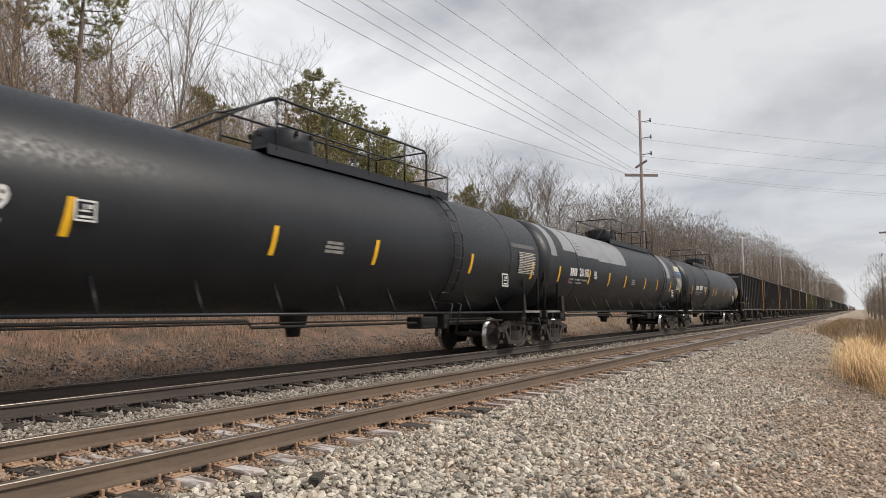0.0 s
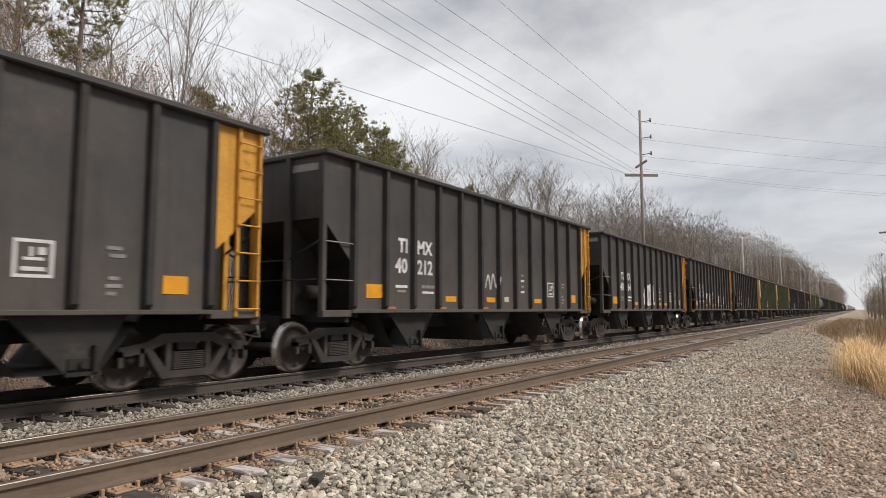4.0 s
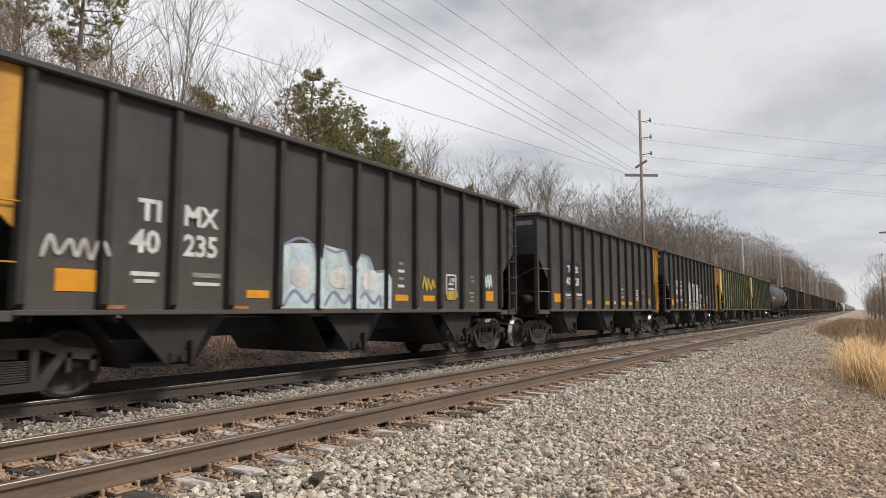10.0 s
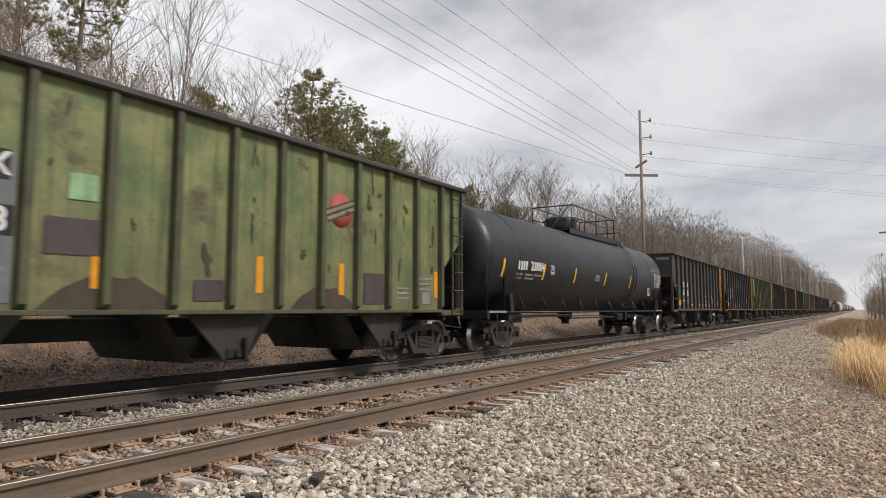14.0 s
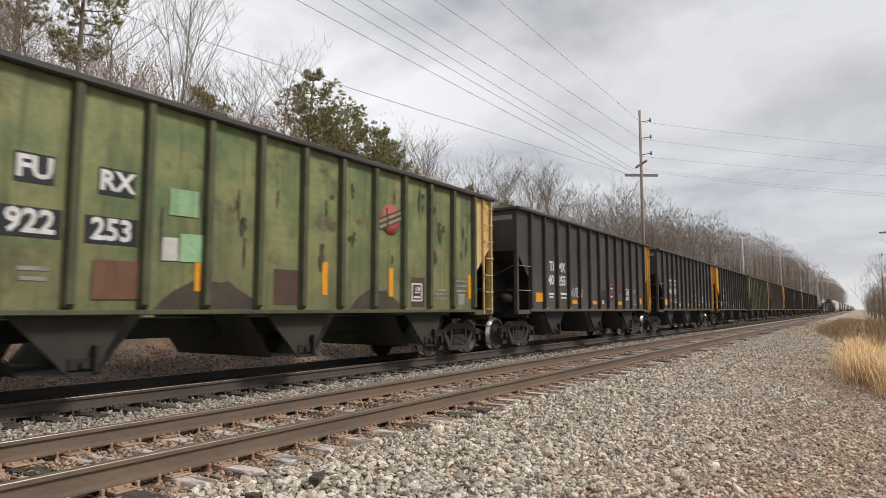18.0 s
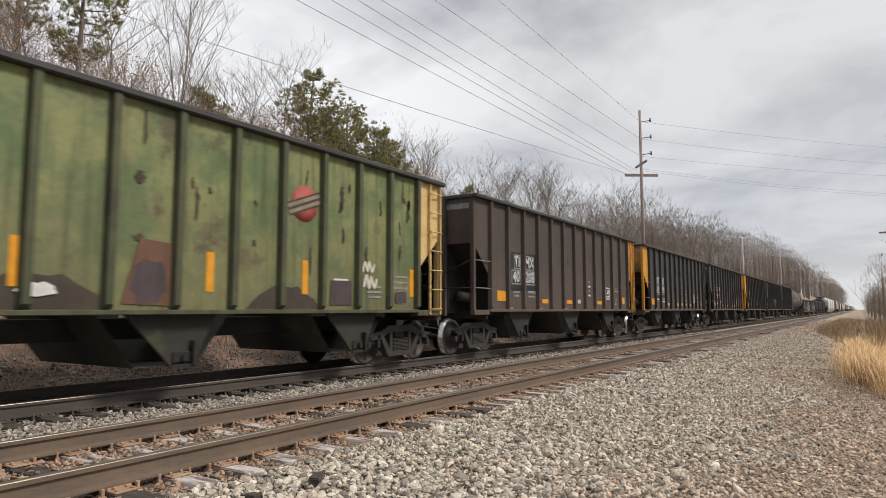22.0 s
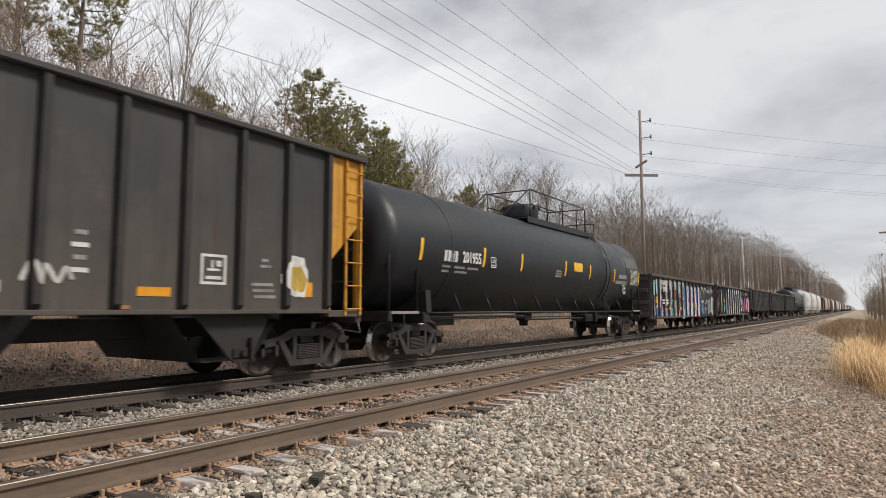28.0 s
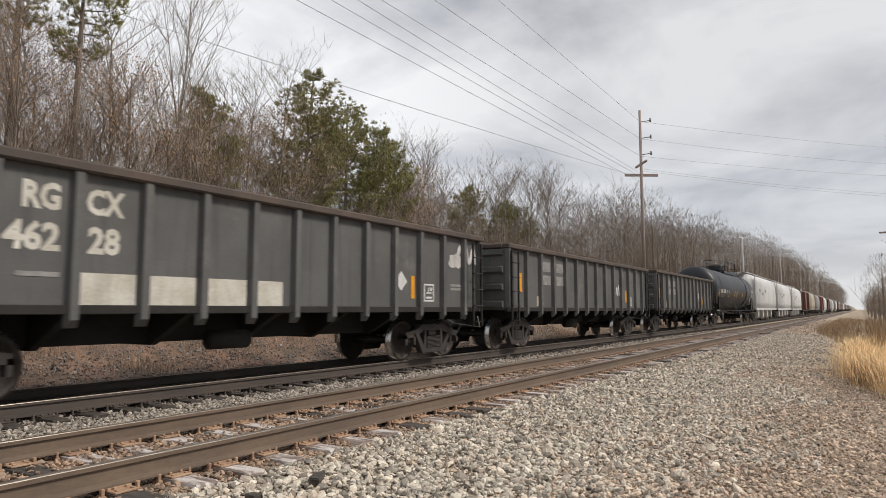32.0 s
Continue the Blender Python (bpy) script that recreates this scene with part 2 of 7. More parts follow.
def ground_mat():
    m = bpy.data.materials.new("gravel_path_and_leaf_litter")
    m.use_nodes = True
    N, Lk = m.node_tree.nodes, m.node_tree.links
    bs = N["Principled BSDF"]
    bs.inputs["Roughness"].default_value = 0.95
    tc = N.new("ShaderNodeTexCoord")

    def nz(scale, detail=6.0, rgh=0.6):
        n = N.new("ShaderNodeTexNoise")
        n.inputs["Scale"].default_value, n.inputs["Detail"].default_value, n.inputs["Roughness"].default_value = scale, detail, rgh
        Lk.new(tc.outputs["Object"], n.inputs["Vector"])
        return n.outputs["Fac"]

    def mr(src, a, b, c=0.0, d=1.0):
        r = N.new("ShaderNodeMapRange")
        for k, v in zip(("From Min", "From Max", "To Min", "To Max"), (a, b, c, d)):
            r.inputs[k].default_value = v
        Lk.new(src, r.inputs["Value"])
        return r.outputs[0]

    def mx(f, x, y, kind="MIX"):
        k = N.new("ShaderNodeMix")
        k.data_type, k.blend_type = "RGBA", kind
        if isinstance(f, float):
            k.inputs[0].default_value = f
        else:
            Lk.new(f, k.inputs[0])
        for i, v in ((6, x), (7, y)):
            if isinstance(v, tuple):
                k.inputs[i].default_value = (*v, 1)
            else:
                Lk.new(v, k.inputs[i])
        return k.outputs[2]

    def op(kind, a, b):
        k = N.new("ShaderNodeMath")
        k.operation = kind
        for i, v in enumerate((a, b)):
            if isinstance(v, float):
                k.inputs[i].default_value = v
            else:
                Lk.new(v, k.inputs[i])
        return k.outputs[0]

    sep = N.new("ShaderNodeSeparateXYZ")
    Lk.new(tc.outputs["Object"], sep.inputs[0])
    vor = N.new("ShaderNodeTexVoronoi")
    vor.inputs["Scale"].default_value = 30.0
    Lk.new(tc.outputs["Object"], vor.inputs["Vector"])
    stone = mx(mr(nz(0.9), 0.4, 0.6), (0.48, 0.415, 0.335), (0.37, 0.315, 0.26))
    cell = N.new("ShaderNodeValToRGB")
    cell.color_ramp.elements[0].color, cell.color_ramp.elements[1].color = (0.55, 0.55, 0.55, 1), (1.35, 1.33, 1.28, 1)
    sepc = N.new("ShaderNodeSeparateColor")
    Lk.new(vor.outputs["Color"], sepc.inputs[0])
    Lk.new(sepc.outputs[0], cell.inputs[0])
    stone = mx(1.0, stone, cell.outputs[0], "MULTIPLY")
    # a worn footpath of brownish fines along the verge
    wob = op("MULTIPLY", nz(0.35), 1.6)
    yy = op("ADD", sep.outputs["Y"], wob)
    path = op("MULTIPLY", mr(yy, 3.9, 2.3), mr(nz(1.7), 0.36, 0.6, 0.35, 1.0))
    soil = mx(mr(nz(3.0), 0.4, 0.6), (0.28, 0.195, 0.135), (0.38, 0.285, 0.20))
    col = mx(path, stone, mx(0.35, soil, stone))
    # rust and oil under the near track
    rusty = mx(mr(nz(2.6), 0.4, 0.6), (0.25, 0.165, 0.11), (0.15, 0.11, 0.082))
    between = op("MULTIPLY", mr(sep.outputs["Y"], 4.25, 4.7), mr(sep.outputs["Y"], 7.05, 6.75))
    col = mx(between, col, rusty)
    # leaf litter and dead grass: far side of the tracks and right verge
    straw = mx(mr(nz(2.2), 0.42, 0.58), (0.22, 0.165, 0.12), (0.13, 0.10, 0.08))
    straw = mx(mr(nz(23.0), 0.42, 0.6, 0.0, 0.6), straw, (0.33, 0.25, 0.16))
    left = mr(op("ADD", sep.outputs["Y"], op("MULTIPLY", nz(0.5), 3.0)), 14.2, 15.4)
    right = mr(op("ADD", sep.outputs["Y"], op("MULTIPLY", nz(0.6), 1.8)), 0.9, 0.1)
    floor_litter = mx(mr(nz(1.4), 0.4, 0.6), (0.26, 0.155, 0.11), (0.10, 0.078, 0.066))
    floor_litter = mx(mr(nz(23.0), 0.45, 0.62, 0.0, 0.7), floor_litter, (0.24, 0.18, 0.13))
    col = mx(left, col, floor_litter)
    col = mx(right, col, straw)
    far = mr(sep.outputs["X"], 15.0, 60.0, 0.0, 0.55)
    col = mx(far, col, mx(0.6, straw, (0.46, 0.38, 0.28)))
    grit = N.new("ShaderNodeValToRGB")
    grit.color_ramp.elements[0].position, grit.color_ramp.elements[1].position = 0.35, 0.65
    grit.color_ramp.elements[0].color, grit.color_ramp.elements[1].color = (0.45, 0.45, 0.45, 1), (1.45, 1.42, 1.36, 1)
    Lk.new(nz(48.0, 4.0, 0.75), grit.inputs[0])
    col = mx(0.75, col, mx(1.0, col, grit.outputs[0], "MULTIPLY"))
    Lk.new(col, bs.inputs["Base Color"])
    bp = N.new("ShaderNodeBump")
    bp.inputs["Strength"].default_value, bp.inputs["Distance"].default_value = 0.8, 0.03
    inv = op("ADD", op("MULTIPLY", vor.outputs["Distance"], -1.0), op("MULTIPLY", nz(70.0, 2.0), 0.4))
    Lk.new(inv, bp.inputs["Height"])
    Lk.new(bp.outputs[0], bs.inputs["Normal"])
    return m


GROUNDM = ground_mat()
BARK = mat("grey_brown_bark", (0.28, 0.23, 0.19), (0.19, 0.155, 0.13), 0.95, scale=3, fine=25, bump=0.6, stretch=(1, 1, 0.3))
TWIG = mat("bare_twig_bark", (0.27, 0.225, 0.185), (0.20, 0.167, 0.137), 0.95, scale=3, fine=25, bump=0.2)
PALETWIG = mat("pale_silvery_twig_bark", (0.30, 0.265, 0.228), (0.23, 0.20, 0.172), 0.95, scale=3, fine=25, bump=0.2)
REDTWIG = mat("reddish_brush_bark", (0.31, 0.24, 0.185), (0.235, 0.178, 0.138), 0.95, scale=3, fine=25, bump=0.2)
OAKLEAF = mat("tan_withered_leaves", (0.50, 0.345, 0.215), (0.39, 0.262, 0.16), 0.9, scale=1.2, fine=9, bump=0.2, island=0.45)
WOODM = mat("far_bare_branches", (0.25, 0.20, 0.155), (0.185, 0.15, 0.118), 0.95, scale=0.15, fine=2, bump=0.0, island=0.18)
NEEDLE = mat("dark_green_pine_needles", (0.235, 0.235, 0.092), (0.35, 0.325, 0.14), 0.7, scale=1.2, fine=9, bump=0.2, island=0.4)
BANKSTRAW = mat("tan_bank_grass", (0.46, 0.32, 0.21), (0.34, 0.225, 0.15), 0.95, scale=1.2, fine=9, bump=0.1, island=0.45)
LITTER = mat("brown_leaf_litter", (0.19, 0.14, 0.105), (0.11, 0.085, 0.068), 0.95, scale=1.2, fine=9, bump=0.2, island=0.5)
DEADLEAF = mat("clinging_brown_oak_leaves", (0.38, 0.26, 0.15), (0.28, 0.19, 0.11), 0.9, scale=1.2, fine=9, bump=0.2, island=0.5)
STRAWM = mat("dry_straw_grass", (0.90, 0.67, 0.39), (0.80, 0.56, 0.30), 0.9, scale=1.5, fine=12, bump=0.1, island=0.35)
POLEM = mat("weathered_pole_wood", (0.36, 0.29, 0.26), (0.27, 0.215, 0.19), 0.9, scale=2, fine=20, bump=0.4, stretch=(3, 3, 0.2))
POLEWHITE = mat("pale_grey_pole_wood", (0.42, 0.40, 0.38), (0.33, 0.31, 0.295), 0.9, scale=2, fine=20, bump=0.3, stretch=(3, 3, 0.2))
WIREM = mat("dull_aluminium_wire", (0.42, 0.42, 0.435), (0.35, 0.35, 0.365), 0.7, 0.0, scale=2, fine=20, bump=0.0)
INSUL = mat("grey_insulator_ceramic", (0.28, 0.28, 0.30), (0.22, 0.22, 0.24), 0.35, scale=4, fine=20, bump=0.0)


# ---- mesh helpers ----
class Shape:
    """Collects vertices and faces of one part."""

    def __init__(self):
        self.v, self.f, self.smooth = [], [], False

    def add(self, vs, fs):
        o = len(self.v)
        self.v += [tuple(p) for p in vs]
        self.f += [tuple(o + i for i in q) for q in fs]
        return self

    def box(self, x0, x1, y0, y1, z0, z1, b=0.0):
        if b <= 0:
            return self.add([(x, y, z) for x in (x0, x1) for y in (y0, y1) for z in (z0, z1)], [(0, 1, 3, 2), (4, 6, 7, 5), (0, 4, 5, 1), (2, 3, 7, 6), (0, 2, 6, 4), (1, 5, 7, 3)])
        bm = bmesh.new()
        bmesh.ops.create_cube(bm, size=1.0, matrix=Matrix.Translation(((x0 + x1) / 2, (y0 + y1) / 2, (z0 + z1) / 2)) @ Matrix.Diagonal((x1 - x0, y1 - y0, z1 - z0, 1)))
        bmesh.ops.bevel(bm, geom=bm.edges[:], offset=b, segments=1, affect="EDGES")
        bm.verts.index_update()
        self.add([p.co[:] for p in bm.verts], [[q.index for q in f.verts] for f in bm.faces])
        bm.free()
        return self

    def prism(self, pts, axis, lo, hi):
        """A closed outline of 2D points pushed along axis 'x', 'y' or 'z' from lo to hi."""
        def at(p, w):
            return {"x": (w, p[0], p[1]), "y": (p[0], w, p[1]), "z": (p[0], p[1], w)}[axis]
        n = len(pts)
        return self.add([at(p, lo) for p in pts] + [at(p, hi) for p in pts], [tuple(range(n))[::-1], tuple(range(n, 2 * n))] + [(i, (i + 1) % n, n + (i + 1) % n, n + i) for i in range(n)])

    def tube(self, pts, r, n=8, cap=True):
        """A round bar along points; r is one radius or one for each point."""
        pts = [Vector(p) for p in pts]
        rs = r if isinstance(r, (list, tuple)) else [r] * len(pts)
        vs = []
        for i, p in enumerate(pts):
            d = (pts[min(i + 1, len(pts) - 1)] - pts[max(i - 1, 0)]).normalized()
            s = d.cross(Vector((0, 0, 1)) if abs(d.z) < 0.9 else Vector((0, 1, 0))).normalized()
            w = d.cross(s)
            vs += [p + (s * math.cos(2 * math.pi * k / n) + w * math.sin(2 * math.pi * k / n)) * rs[i] for k in range(n)]
        fs = [(i * n + k, i * n + (k + 1) % n, (i + 1) * n + (k + 1) % n, (i + 1) * n + k) for i in range(len(pts) - 1) for k in range(n)]
        if cap:
            fs += [tuple(range(n))[::-1], tuple(range(len(vs) - n, len(vs)))]
        return self.add(vs, fs)

    def lathe(self, prof, axis="x", n=32, c=(0, 0, 0)):
        """Profile of (along, radius) turned round an axis through c."""
        vs = []
        for a, r in prof:
            for k in range(n):
                q = 2 * math.pi * k / n
                u, w = r * math.cos(q), r * math.sin(q)
                vs.append({"x": (c[0] + a, c[1] + u, c[2] + w), "y": (c[0] + u, c[1] + a, c[2] + w), "z": (c[0] + u, c[1] + w, c[2] + a)}[axis])
        m = len(prof)
        fs = [(i * n + k, i * n + (k + 1) % n, (i + 1) * n + (k + 1) % n, (i + 1) * n + k) for i in range(m - 1) for k in range(n)]
        fs += [tuple(range(n))[::-1], tuple(range((m - 1) * n, m * n))]
        return self.add(vs, fs)

    def mesh(self, name, material):
        me = bpy.data.meshes.new(name)
        me.from_pydata(self.v, [], self.f)
        bm = bmesh.new()
        bm.from_mesh(me)
        bmesh.ops.recalc_face_normals(bm, faces=bm.faces)
        bm.to_mesh(me)
        bm.free()
        me.materials.append(material)
        if self.smooth:
            me.shade_smooth()
        return me


KEPT = {}


def part(name, build, material, parent=None, label="", at=(0, 0, 0), turn=(0, 0, 0), key=None):
    """One mesh object under a thing or a part. build: a Shape, a mesh, or a function that makes a Shape (kept under key and shared)."""
    if callable(build):
        k = (key or name, material.name)
        if k not in KEPT:
            KEPT[k] = build().mesh(name, material)
        me = KEPT[k]
    elif isinstance(build, Shape):
        me = build.mesh(name, material)
    else:
        me = build
    ob = new(name, me)
    ob.parent = parent
    ob.matrix_basis = pose(*at, *turn)
    if label:
        ob["label"] = label
    return ob


def smooth(shape):
    shape.smooth = True
    return shape


FONT_MESH = {}


def letters(word, size, material, bold=0.0, squeeze=1.0):
    """Flat lettering in the x-z plane, read from -y, centred on the origin."""
    k = (word, size, material.name)
    if k not in FONT_MESH:
        cu = bpy.data.curves.new("lettering", "FONT")
        cu.body, cu.size, cu.align_x, cu.align_y = word, size, "CENTER", "CENTER"
        cu.offset, cu.resolution_u, cu.fill_mode = bold, 2, "BOTH"
        tmp = new("lettering", cu)
        me = bpy.data.meshes.new_from_object(tmp.evaluated_get(bpy.context.evaluated_depsgraph_get()))
        bpy.data.objects.remove(tmp)
        me.transform(Matrix.Rotation(math.pi / 2, 4, "X") @ Matrix.Diagonal((squeeze, 1, 1, 1)))
        me.materials.clear()
        me.materials.append(material)
        FONT_MESH[k] = me
    return FONT_MESH[k]


# ---- ground, ballast and tracks ----
Y_NEAR, Y_FAR, Z_FAR, HALF = 5.611, 9.759, -0.028, 0.7525
PROFILE = [(-700, 3.0), (-60, 2.0), (-25, 0.5), (-9, -0.25), (-4, -0.5), (-1.5, -0.47), (0.5, -0.43), (2.4, -0.40), (3.2, -0.36), (3.9, -0.285), (4.28, -0.262), (4.5, -0.236), (6.75, -0.236), (6.95, -0.26), (7.3, -0.28), (8.0, -0.29), (8.5, -0.285),
           (11.0, -0.285), (11.4, -0.30), (12.4, -0.55), (13.4, -0.62), (14.4, -0.35), (15.6, 0.25), (17.2, 0.85), (20, 1.3), (30, 1.7), (60, 3.0), (700, 6.0)]


def ground_z(x, y):
    z = PROFILE[0][1]
    for (a, za), (b, zb) in zip(PROFILE, PROFILE[1:]):
        if a <= y <= b:
            z = za + (zb - za) * (y - a) / (b - a)
            break
    if y > 14:
        z += min(1.0, (y - 14) / 6) * (0.35 * noise.noise((x * 0.12, y * 0.2, 3.1)) + max(0.0, min(6.0, (x - 60) * 0.035)))
    elif y < -2:
        z += min(1.0, (-2 - y) / 6) * 0.3 * noise.noise((x * 0.15, y * 0.2, 7.7))
    else:
        z += 0.02 * noise.noise((x * 0.9, y * 0.9, 1.3)) if y < 4 else 0.0
    return z


def steps(*runs):
    out = []
    for a, b, n in runs:
        out += [a + (b - a) * i / n for i in range(n)]
    return out + [runs[-1][1]]


def build_ground():
    xs = steps((-700, -60, 12), (-60, -4, 20), (-4, 40, 110), (40, 160, 60), (160, 700, 40), (700, 2500, 10))
    ys = sorted(set(steps((-700, -60, 8), (-60, -9, 12), (-9, -1.5, 15), (-1.5, 4.4, 24)) + [4.5, 6.75, 6.95, 7.3, 7.6, 8.0, 8.5, 11.0, 11.4] + steps((11.9, 20, 28), (20, 60, 16), (60, 700, 8))))
    s = Shape()
    s.v = [(x, y, ground_z(x, y)) for x in xs for y in ys]
    n = len(ys)
    s.f = [(i * n + j, (i + 1) * n + j, (i + 1) * n + j + 1, i * n + j + 1) for i in range(len(xs) - 1) for j in range(n - 1)]
    me = bpy.data.meshes.new("ground")
    me.from_pydata(s.v, [], s.f)
    me.materials.append(GROUNDM)
    me.shade_smooth()
    return tagged(new("ground", me), "grey gravel verge with brown dirt path and leaf-littered banks", "ground", kind="structure")


ground = build_ground()


GOLD = (1 + 5 ** 0.5) / 2
ICO = np.array([(-1, GOLD, 0), (1, GOLD, 0), (-1, -GOLD, 0), (1, -GOLD, 0), (0, -1, GOLD), (0, 1, GOLD), (0, -1, -GOLD), (0, 1, -GOLD), (GOLD, 0, -1), (GOLD, 0, 1), (-GOLD, 0, -1), (-GOLD, 0, 1)]) / 1.9
ICO_F = np.array([i for i in np.ndindex(12, 12, 12) if i[0] < i[1] < i[2] and all(abs(np.linalg.norm(ICO[i[a]] - ICO[i[b]]) - 2 / 1.9) < 0.01 for a, b in ((0, 1), (1, 2), (0, 2)))])
ICO_F = np.array([f if np.dot(np.cross(ICO[f[1]] - ICO[f[0]], ICO[f[2]] - ICO[f[0]]), ICO[f[0]]) > 0 else f[::-1] for f in ICO_F])


OCTA = np.array([(1, 0, 0), (-1, 0, 0), (0, 1, 0), (0, -1, 0), (0, 0, 1), (0, 0, -1)], float)
OCTA_F = np.array([(0, 2, 4), (2, 1, 4), (1, 3, 4), (3, 0, 4), (2, 0, 5), (1, 2, 5), (3, 1, 5), (0, 3, 5)])


def stone_field(name, label, material, x0, x1, y0, y1, count, size, seed, sink=0.3, keep=None, lift=None, chunky=False):
    """Loose angular stones strewn over a stretch of ground, as one mesh."""
    rs = np.random.RandomState(seed)
    px, py = rs.uniform(x0, x1, count), rs.uniform(y0, y1, count)
    if keep is not None:
        ok = keep(px, py)
        px, py = px[ok], py[ok]
    n = len(px)
    v = ICO[None] * 0.5 * (1 + rs.uniform(-0.38, 0.22, (n, 12, 1))) if chunky else (OCTA[None] * (1 + rs.uniform(-0.3, 0.2, (n, 6, 1))) + rs.uniform(-0.28, 0.28, (n, 6, 3))) * 0.56
    dims = size * rs.lognormal(0, 0.28, (n, 1)) * np.stack([rs.uniform(0.9, 1.6, n), rs.uniform(0.7, 1.1, n), rs.uniform(0.45, 0.85, n)], 1)
    v = v * dims[:, None, :]
    a, b = rs.uniform(0, 6.28, n), rs.normal(0, 0.6, n)
    ca, sa, cb, sb = np.cos(a)[:, None], np.sin(a)[:, None], np.cos(b)[:, None], np.sin(b)[:, None]
    x1_, z1_ = v[:, :, 0] * cb - v[:, :, 2] * sb, v[:, :, 0] * sb + v[:, :, 2] * cb
    x2_, y2_ = x1_ * ca - v[:, :, 1] * sa, x1_ * sa + v[:, :, 1] * ca
    gz = np.array([ground_z(p, q) for p, q in zip(px, py)])
    if lift is not None:
        gz = np.where(off_ties(px, py), gz, lift)
    top = gz + dims[:, 2] * (0.5 - sink) + rs.uniform(0, 0.4, n) * size
    V = np.stack([x2_ + px[:, None], y2_ + py[:, None], z1_ + top[:, None]], 2).reshape(-1, 3)
    F = ((ICO_F if chunky else OCTA_F)[None] + (12 if chunky else 6) * np.arange(n)[:, None, None]).reshape(-1, 3)
    me = bpy.data.meshes.new(name)
    me.from_pydata(V, [], F.tolist())
    me.materials.append(material)
    ob = new(name, me)
    return tagged(ob, label, "ballast", kind="stuff")


def rail_shape(x0, x1, y, z):
    prof = [(-0.07, -0.18), (0.07, -0.18), (0.07, -0.165), (0.012, -0.145), (0.010, -0.05), (0.036, -0.04), (0.037, -0.008), (-0.037, -0.008), (-0.036, -0.04), (-0.010, -0.05), (-0.012, -0.145), (-0.07, -0.165)]
    return Shape().prism([(y + a, z + b) for a, b in prof], "x", x0, x1)


def rail_head(x0, x1, y, z):
    return Shape().prism([(y - 0.036, z - 0.0085), (y + 0.036, z - 0.0085), (y + 0.033, z - 0.002), (y + 0.015, z), (y - 0.015, z), (y - 0.033, z - 0.002)], "x", x0, x1)


TIE_STEP = 0.4962


def tie_shape(seed):
    def build():
        rs = random.Random(seed)
        s = Shape()
        c = rs.uniform(0.006, 0.014)
        s.box(-0.113, 0.113, -1.30 + rs.uniform(-0.02, 0.05), 1.30 + rs.uniform(-0.05, 0.02), -0.17, 0.0, c)
        s.v = [(x + rs.uniform(-0.006, 0.006), y + rs.uniform(-0.01, 0.01), z + rs.uniform(-0.006, 0.002)) for x, y, z in s.v]
        return s
    return build


def anchor_shape():
    return Shape().box(-0.014, 0.014, -0.018, 0.018, -0.03, 0.045, 0.005).box(-0.018, 0.018, -0.03, 0.05, -0.03, -0.005, 0.004)


def plate_shape():
    s = Shape().box(-0.095, 0.095, -0.19, 0.19, 0.0, 0.016, 0.004).box(-0.095, 0.095, -0.087, -0.073, 0.014, 0.030).box(-0.095, 0.095, 0.073, 0.087, 0.014, 0.030)
    for x, y in ((-0.05, -0.10), (0.05, 0.10), (0.05, -0.10), (-0.05, 0.10)):
        s.box(x - 0.012, x + 0.012, y - 0.016, y + 0.016, 0.014, 0.036, 0.004)
    for x, y in ((-0.06, -0.15), (0.06, -0.15), (-0.06, 0.15), (0.06, 0.15)):
        s.box(x - 0.012, x + 0.012, y - 0.012, y + 0.012, 0.014, 0.026, 0.004)
    return s


def build_track(label, yc, z, side_mat, top_mat, tie_mats, plate_mat, fine, seed):
    track = tagged(new("railway_track"), label, "railway track", "tracks", kind="structure")
    for s in (-1, 1):
        r = part("rail", rail_shape(-640, 1500, yc + s * HALF, z), side_mat, track, "rusty steel rail")
        part("rail_head", rail_head(-640, 1500, yc + s * HALF, z), top_mat, r, "worn bright running surface")
    rs = random.Random(seed)
    first = 2.9018 - 10 * TIE_STEP
    for k in range(140):
        x = first + k * TIE_STEP + rs.uniform(-0.025, 0.025)
        m = rs.choice(tie_mats)
        v = rs.randrange(5)
        t = part("tie", tie_shape(v), m, track, at=(x, yc + rs.uniform(-0.03, 0.03), z - 0.197 - rs.uniform(0.0, 0.012)), turn=(0, 0, rs.uniform(-1.2, 1.2)), key="tie%d" % v)
        if k < fine:
            for s in (-1, 1):
                part("tie_plate", plate_shape, plate_mat, t, "rusted tie plate with spikes", at=(0, s * HALF, 0.002))
                for e in (-1, 1):
                    part("rail_anchor", anchor_shape, plate_mat, t, "rusty rail anchor clip", at=(e * (0.135 + rs.uniform(0, 0.015)), s * HALF - 0.085, -0.004))
    far = Shape()
    for k in range(140, 700):
        x = first + k * TIE_STEP
        far.box(x - 0.113, x + 0.113, yc - 1.3, yc + 1.3, z - 0.36, z - 0.20)
    for k in range(1, 1270):
        x = first - k * TIE_STEP
        far.box(x - 0.113, x + 0.113, yc - 1.3, yc + 1.3, z - 0.36, z - 0.20)
    part("distant_ties", far, tie_mats[0], track, "row of wooden ties")["kind"] = "stuff"
    return track


track_near = build_track("empty near track with rusty rails and grey wooden ties", Y_NEAR, 0.0, RAILSIDE, RAILTOP, [TIEM, TIEM, TIEM, TIEM, TIEM, TIEDARK], PLATEM, 74, 5)
# the far track takes darker rails, ties and plates than the near one
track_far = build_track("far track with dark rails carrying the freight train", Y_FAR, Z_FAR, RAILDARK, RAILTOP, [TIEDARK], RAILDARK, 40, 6)


